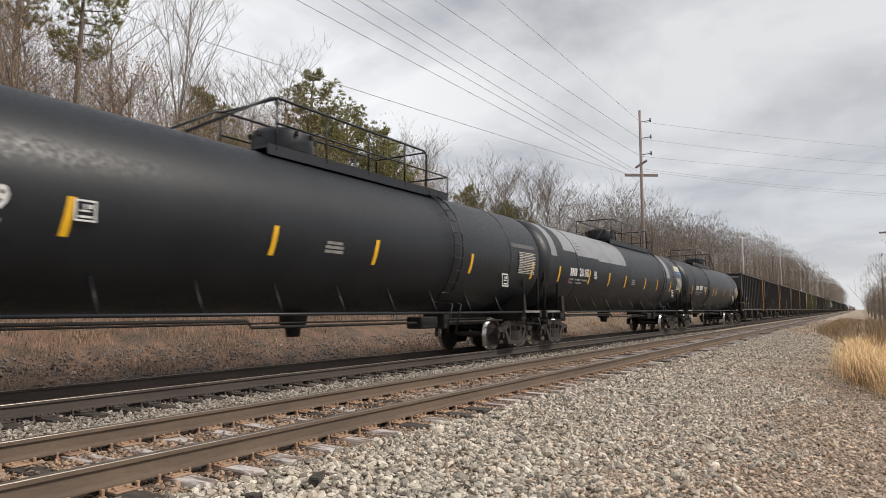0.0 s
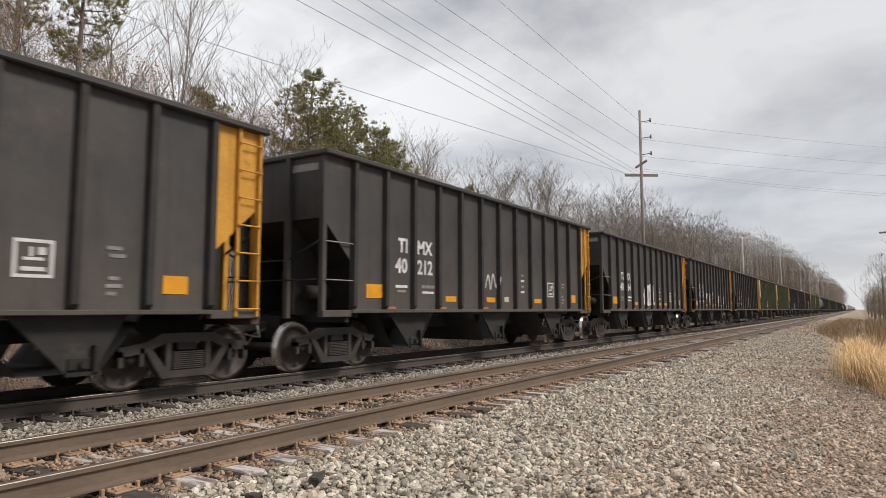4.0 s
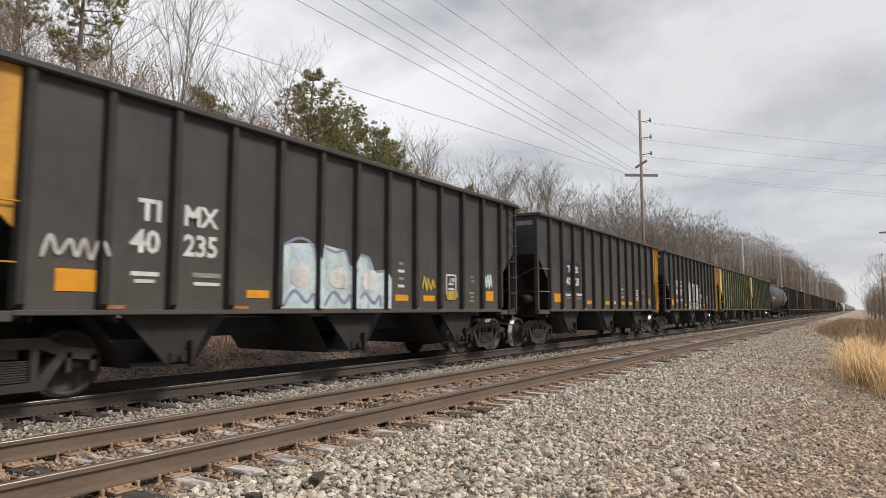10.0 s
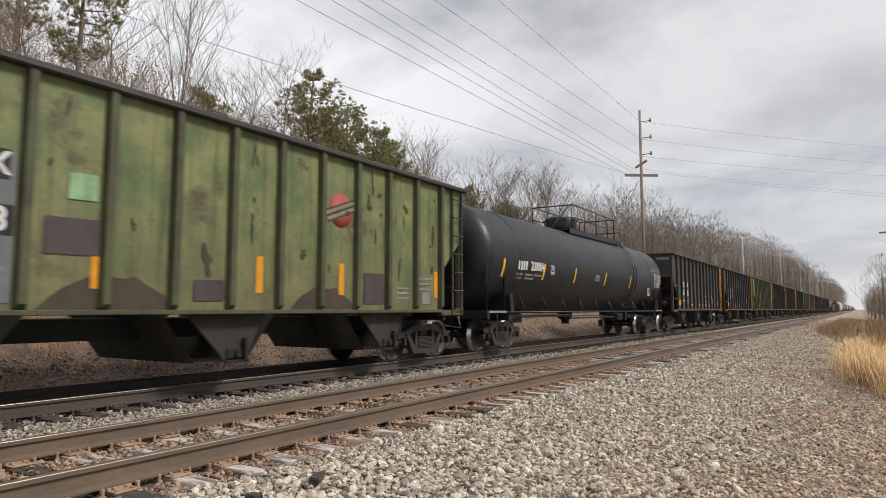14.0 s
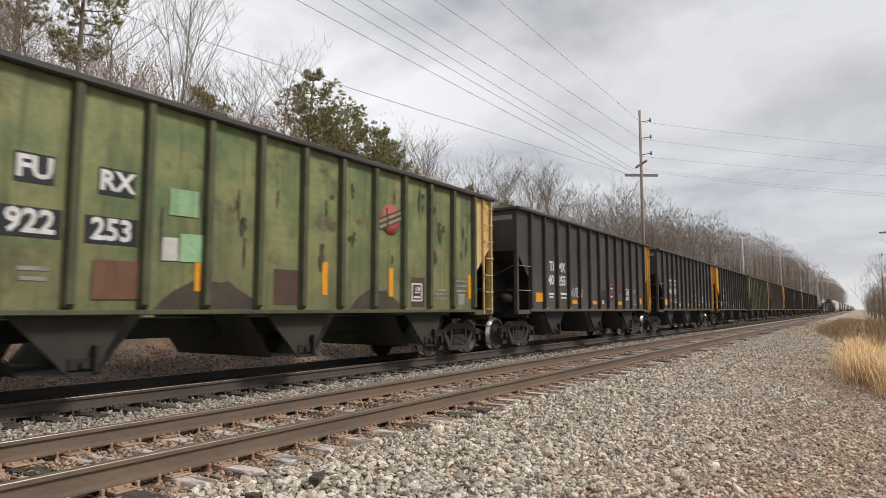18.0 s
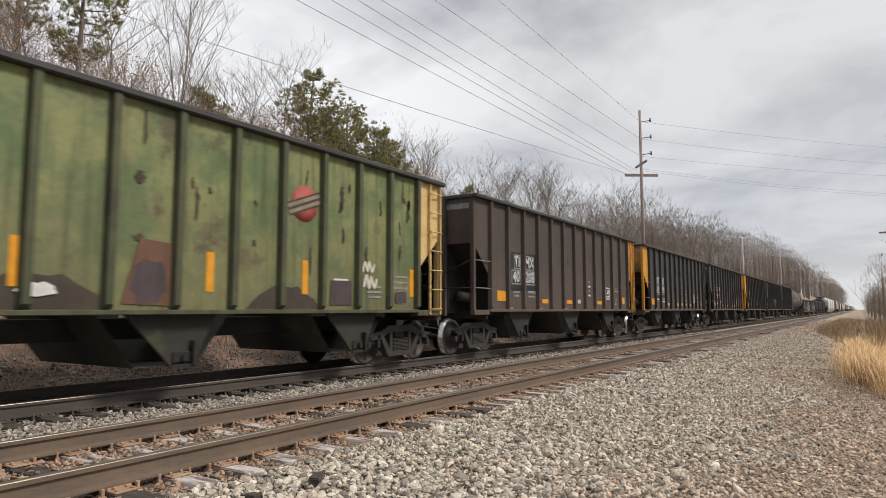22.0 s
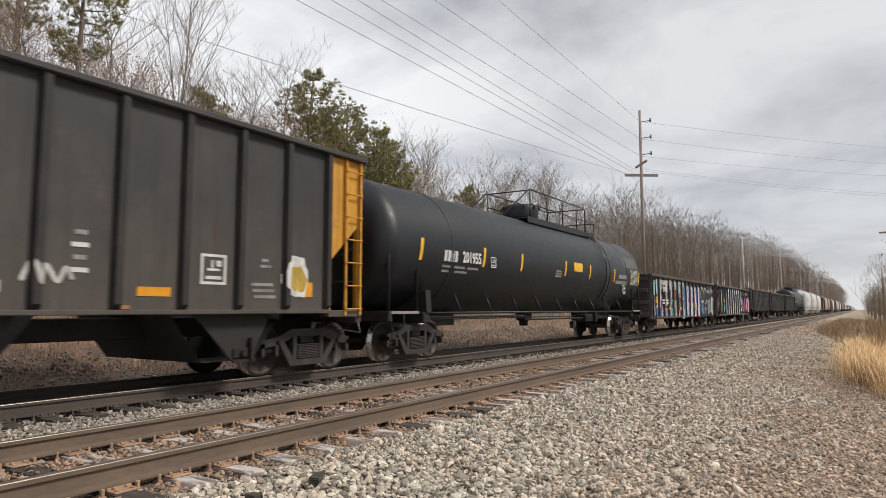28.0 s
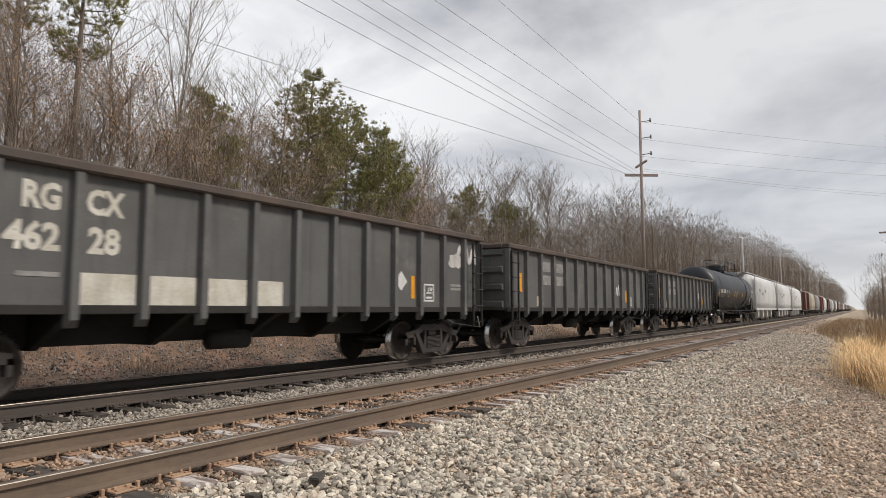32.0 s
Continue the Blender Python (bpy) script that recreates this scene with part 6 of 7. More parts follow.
def paint_g2(car, rs):
    w = Wall(car, -1.462, GON_RIBS, 0.105)
    w.blob(7.65, 1.77, 15.0, 1.92, "black", 0.01, 1, 12)
    w.blob(0.6, 1.6, 0.6, 1.0, "ochre", 0.15, 1)
    bubble(w, "a", 0.7, 2.1, 1.65, 1.15, "violet", "black", "white", 0.34)
    bubble(w, "v", 1.9, 3.1, 1.55, 1.15, "lime", "black", "white", 0.26)
    w.blob(0.65, 1.05, 0.6, 0.25, "red", 0.1, 2)
    w.scrawl(1.1, 2.45, 1.0, 0.3, "silver", 0.06, 4)
    word(car, "NW CX", 0.30, 2.25, 2.45, WHITEM, w.y - 0.003, squeeze=0.9)
    word(car, "201001", 0.30, 2.25, 2.19, WHITEM, w.y - 0.003, squeeze=0.85)
    w.blob(3.55, 1.78, 0.8, 0.36, "ochre", 0.2, 3)
    w.blob(3.5, 1.22, 0.9, 0.75, "blue", 0.1, 3)
    for z in (1.22, 1.05):
        w.stroke(((3.15, z), (3.4, z + 0.02), (3.7, z)), 0.07, "silver")
    w.scrawl(3.7, 2.30, 0.5, 0.35, "silver", 0.09, 5)
    # the tall silver letters on a cyan and white cloud, blue down their edge
    w.field(((3.80, 0.80), (3.78, 1.44), (4.02, 1.62), (4.10, 2.40), (4.44, 2.60), (4.9, 2.5), (4.9, 0.80)), "blue")
    w.field(((4.14, 0.80), (4.16, 1.6), (4.32, 2.2), (4.42, 2.68), (5.12, 2.68), (5.6, 2.62), (6.0, 2.5), (6.4, 2.69), (7.1, 2.64), (8.2, 2.70), (9.5, 2.70), (10.2, 2.6), (10.7, 2.1), (10.75, 1.6), (10.1, 0.80)), "cyan")
    w.field(((4.24, 0.80), (4.24, 1.5), (4.42, 2.2), (4.52, 2.62), (5.1, 2.64), (5.6, 2.5), (5.97, 2.36), (6.4, 2.60), (7.0, 2.52), (8.2, 2.62), (9.5, 2.60), (10.1, 2.45), (10.5, 1.9), (10.3, 1.3), (9.9, 0.80)), "white")
    w.field(((4.32, 0.80), (4.46, 1.6), (4.62, 2.1), (5.0, 2.3), (5.7, 2.34), (6.2, 2.1), (7.0, 2.25), (7.7, 2.15), (8.5, 2.25), (9.5, 2.25), (10.0, 2.1), (10.1, 1.4), (9.7, 0.80)), "silver")
    w.stroke(((5.52, 2.36), (4.92, 2.34), (4.54, 2.08), (4.44, 1.78), (4.53, 1.50), (4.82, 1.33), (5.08, 1.36)), 0.13, "navy")
    w.stroke(((4.50, 1.9), (4.48, 1.62), (4.66, 1.42), (4.95, 1.34)), 0.16, "blue")
    w.stroke(((5.31, 1.73), (5.28, 2.01), (5.44, 2.30), (5.72, 2.39), (5.87, 2.24), (5.62, 1.89), (5.51, 1.60), (5.24, 1.55), (5.18, 1.72)), 0.08, "navy")
    w.stroke(((4.22, 1.08), (4.30, 1.39), (4.55, 1.47), (4.82, 1.33)), 0.06, "navy")
    w.stroke(((4.44, 1.14), (4.55, 1.28), (4.62, 1.12), (4.50, 1.02), (4.42, 1.12)), 0.045, "slate")
    w.stroke(((5.60, 1.30), (5.73, 1.12), (5.70, 0.80)), 0.06, "navy")
    w.blob(6.26, 2.36, 0.24, 0.24, "blue", 0.1, 2)
    w.stroke(((6.11, 2.33), (6.19, 2.47), (6.39, 2.44), (6.29, 2.12), (6.13, 2.13), (6.11, 2.33)), 0.06, "navy")
    w.stroke(((5.95, 1.98), (6.30, 2.18), (6.47, 2.24), (6.39, 2.02), (6.18, 1.55), (6.21, 0.80)), 0.07, "navy")
    w.stroke(((6.47, 2.25), (6.86, 2.33), (7.06, 2.31), (6.97, 1.89), (6.80, 1.25), (6.82, 0.80)), 0.08, "navy")
    w.stroke(((7.02, 1.98), (7.17, 2.15), (7.55, 2.27), (7.78, 2.18), (7.73, 1.85), (7.57, 1.55), (7.77, 1.13), (7.71, 0.80)), 0.08, "navy")
    w.stroke(((8.86, 2.12), (8.50, 2.33), (8.19, 2.14), (8.14, 1.79), (8.34, 1.48), (8.74, 1.54)), 0.10, "navy")
    w.stroke(((8.02, 1.95), (8.05, 1.5), (8.3, 1.15), (8.2, 0.80)), 0.05, "navy")
    w.stroke(((10.08, 2.23), (9.54, 2.32), (9.06, 2.06), (9.0, 1.62), (9.41, 1.30), (9.94, 1.24)), 0.10, "navy")
    w.stroke(((9.1, 1.82), (9.6, 1.95), (9.85, 1.8), (9.5, 1.66)), 0.06, "navy")
    for x in (5.0, 6.0, 7.35, 8.95):
        w.stroke(((x, 1.30), (x + 0.04, 1.05)), 0.05, "slate")
    w.blob(10.75, 1.85, 0.75, 0.7, "ice", 0.1, 3)
    w.stroke(((11.05, 2.03), (10.70, 2.09), (10.45, 1.80), (10.68, 1.50), (11.10, 1.58)), 0.06, "navy")
    w.blob(10.85, 1.15, 0.9, 0.3, "cyan", 0.15, 3)
    w.scrawl(10.95, 2.4, 0.5, 0.3, "ochre", 0.06, 6)
    w.blob(11.55, 1.45, 0.85, 1.1, "magenta", 0.07, 3)
    w.blob(12.45, 1.55, 0.75, 1.25, "magenta", 0.07, 4)
    w.blob(13.05, 1.50, 0.6, 1.2, "magenta", 0.07, 5)
    w.stroke(((11.2, 0.80), (11.25, 1.5), (11.6, 1.98), (11.95, 1.6), (11.95, 1.0)), 0.07, "black")
    w.stroke(((12.1, 2.1), (12.15, 1.4), (12.5, 1.0), (12.72, 1.5), (12.75, 2.1)), 0.06, "black")
    for x in (12.1, 13.2, 14.0):
        w.scrawl(x, 2.40, 0.6, 0.26, "silver", 0.06, int(x * 10))
    w.blob(14.2, 1.55, 1.7, 1.2, "pink", 0.09, 3)
    for k in range(4):
        w.scrawl(13.75 + 0.35 * k, 1.5 + 0.1 * (k % 2), 0.45, 0.9, ("red", "white", "red", "white")[k], 0.07, 20 + k, 6)
    mark(car, 0.32, 1.38, 0.45, 0.28, REFLECT, w.y - 0.003, "reflector")
    for x in (3.5, 5.42, 7.38, 9.44, 11.2, 13.0):
        mark(car, x, 1.36, 0.5, 0.13, REFLECT, w.y - 0.003, "reflector")
    mark(car, 4.5, 1.0, 0.4, 0.12, REFLECT, w.y - 0.003, "reflector")
    mark(car, 14.9, 1.25, 0.35, 0.25, REFLECT, w.y - 0.003, "reflector")


def paint_g3(car, rs):
    y = -1.465
    for x, t in ((2.70, "RG"), (3.49, "CX")):
        word(car, t, 0.44, x, 2.54, PALE, y, 0.018, squeeze=0.78)
    for x, t in ((2.62, "462"), (3.50, "28")):
        word(car, t, 0.46, x, 2.04, PALE, y, 0.018, squeeze=0.92)
    for x, w in ((3.58, 0.77), (4.53, 0.77), (5.48, 0.77), (6.36, 0.56)):
        mark(car, x, 1.42, w, 0.44, PALE, y, "repaint_panel")
    mark(car, 0.62, 1.95, 0.16, 0.55, REFLECT, y, "reflector")
    mark(car, 10.48, 1.66, 0.13, 0.5, REFLECT, y, "reflector")
    mark(car, 10.05, 1.78, 0.30, 0.30, WHITEM, y, "diamond_mark", 45)
    data_box(car, 11.12, 1.55, 0.40, y)
    w = Wall(car, y)
    w.scrawl(12.8, 2.5, 0.9, 0.5, "white", 0.12, 3)
    w.blob(12.3, 2.35, 0.6, 0.35, "silver", 0.2, 3)
    for x, z in ((2.7, 1.6), (12.3, 1.75), (12.3, 1.66), (0.8, 1.5)):
        mark(car, x, z, 0.5, 0.06, DULLWHITE, y)


def paint_g4(car, rs):
    y = -1.465
    for x in (2.8, 3.9):
        mark(car, x, 2.5, 0.6, 0.30, DULLWHITE, y, "faded_mark")
        mark(car, x, 2.08, 0.65, 0.30, DULLWHITE, y, "faded_mark")
    mark(car, 0.95, 1.95, 0.16, 0.55, REFLECT, y, "reflector")
    mark(car, 2.3, 1.42, 0.5, 0.3, HOPTAN, y, "repaint_panel")
    mark(car, 11.0, 1.7, 0.16, 0.5, REFLECT, y, "reflector")
    data_box(car, 11.6, 1.5, 0.36, y)
    w = Wall(car, y)
    w.scrawl(10.0, 1.9, 0.6, 0.5, "white", 0.07, 4)


def art_white_tags(spots):
    def put(car, rs):
        w = Wall(car, -1.508, RIBS, 0.094)
        for x, z, a, b, c, t in spots:
            w.scrawl(x, z, a, b, c, t, int(x * 10), 6)
    return put


def art_pink(car, rs):
    w = Wall(car, -1.508, RIBS, 0.094)
    w.field(((4.92, 1.19), (8.05, 1.19), (8.12, 1.62), (7.95, 1.68), (7.92, 2.45), (6.9, 2.66), (6.2, 2.58), (5.7, 2.72), (4.92, 2.62)), "white")
    for x, z, a, b in ((5.4, 1.85, 0.5, 0.5), (6.35, 2.2, 0.45, 0.4), (7.3, 1.8, 0.5, 0.5)):
        w.blob(x, z, a, b, "pink", 0.15, 4)
    bubble(w, "dune", 5.0, 7.92, 2.05, 0.78, "white", "silver", None, 0.24)
    for pts in (((5.0, 1.7), (5.02, 2.55), (5.5, 2.62), (5.68, 2.2)), ((5.8, 2.5), (5.85, 1.75), (6.3, 1.7), (6.4, 2.5)), ((6.55, 1.68), (6.6, 2.52), (7.05, 1.75), (7.12, 2.5)), ((7.8, 2.42), (7.3, 2.45), (7.28, 1.72), (7.85, 1.7))):
        w.stroke(pts, 0.045, "black")
    for x in (5.35, 6.1, 6.85, 7.55):
        w.stroke(((x - 0.3, 2.5), (x, 2.58), (x + 0.28, 2.46)), 0.07, "silver")
    bubble(w, "cdn", 5.4, 7.8, 1.42, 0.32, "white", "black", None, 0.08)
    w.stroke(((4.95, 1.62), (5.6, 1.55), (6.6, 1.64), (7.9, 1.58)), 0.05, "black")
    w.scrawl(8.4, 1.95, 0.5, 0.3, "silver", 0.05, 4)


def art_ice(car, rs):
    w = Wall(car, -1.508, RIBS, 0.094)
    w.field(((4.95, 1.19), (7.9, 1.19), (7.95, 1.75), (7.75, 1.98), (7.45, 1.95), (7.3, 2.22), (6.95, 2.28), (6.75, 1.98), (6.55, 2.3), (5.9, 2.36), (5.85, 2.05), (5.7, 2.36), (5.0, 2.3)), "ice")
    for pts in (((5.0, 2.28), (5.35, 2.42), (5.66, 2.34), (5.8, 2.0)), ((5.95, 2.32), (6.3, 2.24), (6.55, 2.28), (6.72, 1.95), (6.85, 1.92)), ((6.95, 2.24), (7.25, 2.2), (7.4, 1.95), (7.8, 1.96))):
        w.stroke(pts, 0.05, "slate")
    for x in (5.4, 6.4, 7.3):
        w.stroke(((x - 0.40, 1.22), (x - 0.15, 1.50), (x + 0.15, 1.30), (x + 0.32, 1.45), (x + 0.38, 1.22)), 0.06, "slate")
        w.blob(x, 1.75, 0.5, 0.4, "white", 0.15, 4)
    w.scrawl(1.5, 1.95, 0.8, 0.3, "silver", 0.05, 8, 9)
    w.scrawl(9.4, 1.75, 0.5, 0.3, "ochre", 0.06, 5)
    w.blob(10.4, 1.5, 0.5, 0.2, "ochre", 0.2, 5)
    w.scrawl(12.2, 1.9, 0.4, 0.4, "ice", 0.06, 6)


def art_rust(car, rs):
    for x, z, a, b in ((8.4, 1.9, 0.75, 0.8), (9.3, 2.15, 0.6, 0.7), (12.2, 1.9, 0.6, 0.8)):
        mark(car, x, z, a, b, RUSTMARK, -1.505, "rust_patch")
    mark(car, 7.45, 1.65, 0.7, 0.5, CHUTEM, -1.505, "worn_patch")
    w = Wall(car, -1.509, RIBS, 0.094)
    w.stroke(((4.1, 1.85), (4.2, 1.62), (4.3, 1.9), (4.4, 1.6), (4.5, 1.9)), 0.05, "silver")
    w.stroke(((4.55, 1.6), (4.6, 1.9), (4.75, 1.8), (4.6, 1.65), (4.85, 1.62), (4.9, 1.85), (5.0, 1.6)), 0.05, "silver")


def art_patch(car, rs):
    w = Wall(car, -1.508, RIBS, 0.094)
    w.blob(7.4, 1.75, 0.75, 0.95, "pink", 0.08, 3)
    w.scrawl(6.4, 1.8, 0.6, 0.6, "silver", 0.07, 3)
    w.scrawl(8.2, 1.6, 0.4, 0.4, "white", 0.06, 4)


def art_rear(car, rs):
    w = Wall(car, -1.508, RIBS, 0.094)
    w.blob(12.1, 1.75, 0.6, 0.7, "white", 0.2, 3)
    w.blob(12.15, 1.70, 0.45, 0.45, "ochre", 0.2, 3)
    w.scrawl(8.0, 1.62, 0.6, 0.25, "silver", 0.06, 5)
    w.scrawl(6.0, 1.8, 0.7, 0.4, "silver", 0.05, 6)


def art_block(car, rs):
    w = Wall(car, -1.508, RIBS, 0.094)
    w.blob(6.4, 1.8, 1.6, 1.0, "white", 0.15, 3, 4)
    bubble(w, "uc", 5.7, 7.2, 1.8, 0.7, "silver", "black", None, 0.16)


def art_green_letters(car, rs):
    w = Wall(car, -1.5135, RIBS, 0.089)
    w.stroke(((7.28, 2.5), (7.26, 2.28), (7.38, 2.2), (7.53, 2.32), (7.58, 2.55)), 0.04, "cream")
    w.stroke(((8.13, 2.15), (8.28, 2.32), (8.33, 2.5), (8.48, 2.25), (8.63, 2.5)), 0.04, "cream")
    w.stroke(((9.64, 2.45), (9.49, 2.5), (9.34, 2.3), (9.44, 2.12), (9.64, 2.18), (9.67, 2.32), (9.49, 2.32)), 0.04, "cream")
    w.stroke(((10.55, 2.45), (10.35, 2.42), (10.38, 2.28), (10.55, 2.2), (10.43, 2.05), (10.29, 2.08)), 0.04, "cream")
    w.stroke(((10.42, 2.6), (10.42, 1.98)), 0.025, "cream")
    w.blob(5.5, 1.75, 0.52, 0.72, "white", 0.12, 2, 6)
    w.scrawl(5.5, 1.72, 0.4, 0.4, "silver", 0.04, 3)
    w.blob(10.4, 1.55, 0.36, 0.42, "white", 0.05, 2, 8)


def art_green_tags(car, rs):
    w = Wall(car, -1.5135, RIBS, 0.089)
    w.blob(7.42, 1.66, 0.74, 0.52, "cyan", 0.16, 4, 2.6)
    w.scrawl(7.42, 1.68, 0.6, 0.32, "ice", 0.06, 6, 8)
    w.scrawl(7.4, 1.62, 0.5, 0.2, "slate", 0.03, 7, 6)
    w.blob(4.45, 2.68, 0.32, 0.36, "teal", 0.05, 3, 8)
    w.scrawl(5.2, 1.55, 0.4, 0.18, "ochre", 0.035, 5, 7)
    w.scrawl(9.5, 1.50, 0.5, 0.34, "ochre", 0.05, 9, 8)
    w.scrawl(2.45, 1.8, 0.5, 0.22, "silver", 0.04, 11, 6)
    w.scrawl(3.45, 1.85, 0.5, 0.2, "silver", 0.04, 12, 6)


def patch(wall, x0, x1, z0, z1, colour):
    wall.field(((x0, z0), (x1, z0 + 0.01), (x1 - 0.01, z1), (x0 + 0.01, z1 - 0.01)), colour)


def art_green_patches(car, rs):
    w = Wall(car, -1.5135)
    patch(w, 4.22, 4.70, 2.52, 2.92, "mint")
    patch(w, 4.40, 4.86, 1.86, 2.28, "mint")
    patch(w, 4.12, 4.38, 1.86, 2.20, "silver")
    patch(w, 3.15, 3.82, 1.30, 1.82, "rust")
    mark(car, 6.5, 1.55, 0.55, 0.6, RUSTMARK, -1.505, "rust_patch")
    mark(car, 10.45, 1.55, 0.5, 0.65, RUSTMARK, -1.505, "rust_patch")


def art_green_plum(car, rs):
    w = Wall(car, -1.5135)
    patch(w, 4.35, 4.72, 2.55, 2.90, "mint")
    patch(w, 4.08, 4.88, 1.85, 2.32, "plum")
    patch(w, 10.1, 10.75, 1.28, 1.9, "plum")
    patch(w, 6.2, 6.75, 1.3, 1.62, "plum")


def art_green_worn(car, rs):
    w = Wall(car, -1.5135)
    w.field(((6.05, 1.25), (6.85, 1.22), (6.85, 2.1), (6.3, 2.15)), "rust")
    w.blob(6.45, 1.55, 0.5, 0.6, "plum", 0.15, 3)
    patch(w, 10.1, 10.7, 1.25, 1.72, "plum")
    patch(w, 12.1, 12.5, 1.3, 1.55, "plum")
    w.scrawl(11.2, 2.0, 0.35, 0.25, "cream", 0.06, 3, 6)
    w.scrawl(11.25, 1.72, 0.4, 0.25, "cream", 0.07, 5, 6)
    w.blob(5.0, 1.42, 0.45, 0.16, "white", 0.2, 3)


ART = {11: art_green_plum, 15: art_green_patches, 19: art_green_worn, 5: art_green_letters, 6: art_green_tags, 1: art_white_tags(((6.5, 1.9, 0.7, 0.5, "silver", 0.06),)), 2: art_block, 3: art_white_tags(((4.45, 2.0, 0.6, 0.7, "white", 0.08), (5.4, 1.85, 0.6, 0.8, "silver", 0.10), (6.4, 2.0, 0.7, 0.6, "silver", 0.06), (8.45, 1.85, 0.6, 0.8, "white", 0.08), (9.3, 1.9, 0.5, 0.4, "silver", 0.05))),
       4: art_patch, 7: art_ice, 9: art_pink, 16: art_rust, 23: art_white_tags(((5.4, 1.8, 0.8, 0.7, "slate", 0.06), (6.4, 1.8, 0.8, 0.7, "silver", 0.05), (7.4, 1.8, 0.8, 0.7, "slate", 0.06), (8.4, 1.8, 0.8, 0.5, "silver", 0.05))), 24: art_block, 25: art_rear}


build_train()


# ---- woods ----
def grow(rs, height, spread, trunk_r, levels, kids, twig_len, upright=0.55):
    """Bare branches of one tree as two shapes: trunk with limbs, and twigs. Returns also the twig tips."""
    trunk, twigs, tips = Shape(), Shape(), []

    def limb(start, d, length, r, level):
        pts, p, dd = [start], Vector(start), Vector(d)
        n = 5 if level == 0 else 3 if level < 3 else 2
        for i in range(n):
            dd = (dd + Vector((rs.uniform(-1, 1), rs.uniform(-1, 1), rs.uniform(-0.3, 0.9) * upright)) * (0.06 if level == 0 else 0.16)).normalized()
            p = p + dd * (length / n)
            pts.append(p.copy())
        rad = [r * (1 - 0.75 * i / n) for i in range(n + 1)]
        if level < 3:
            (trunk if level < 2 else twigs).tube(pts, rad, 7 if level == 0 else 4 if level == 1 else 3, cap=False)
        else:
            side = dd.cross(Vector((rs.uniform(-1, 1), rs.uniform(-1, 1), rs.uniform(-1, 1)))).normalized() * 0.006
            k = len(pts) - 1
            twigs.add([q + side * (1.2 - i / k) for i, q in enumerate(pts)] + [q - side * (1.2 - i / k) for i, q in enumerate(pts)], [(i, i + 1, k + 2 + i, k + 1 + i) for i in range(k)])
        if level >= levels:
            tips.append(pts[-1])
            return
        m = kids[level]
        for i in range(m):
            f = rs.uniform(0.3 if level == 0 else 0.15, 1.0)
            j = min(n - 1, int(f * n))
            q = pts[j].lerp(pts[j + 1], f * n - j)
            a = rs.uniform(0, 6.283)
            out = Vector((math.cos(a), math.sin(a), rs.uniform(0.25, 1.0))).normalized()
            nd = (dd * 0.45 + out * spread).normalized()
            limb(q, nd, length * rs.uniform(0.32, 0.52) * (1.15 - 0.5 * f if level == 0 else 1), rad[j] * 0.55, level + 1)

    limb(Vector((0, 0, -0.3)), Vector((rs.uniform(-0.05, 0.05), rs.uniform(-0.05, 0.05), 1)), height, trunk_r, 0)
    return trunk, twigs, tips


def clump(shape, p, r, rs, n, length, width, up=0.4):
    """A tuft of narrow leaf blades round p."""
    for _ in range(n):
        d = Vector((rs.gauss(0, 1), rs.gauss(0, 1), rs.gauss(up, 0.8))).normalized()
        o = p + Vector((rs.gauss(0, r), rs.gauss(0, r), rs.gauss(0, r * 0.7)))
        s = d.cross(Vector((rs.uniform(-1, 1), rs.uniform(-1, 1), rs.uniform(-1, 1)))).normalized() * width
        shape.add([o - s, o + s, o + d * length], [(0, 1, 2)])


def quick(shape, name, material):
    me = bpy.data.meshes.new(name)
    me.from_pydata(shape.v, [], shape.f)
    me.materials.append(material)
    return me


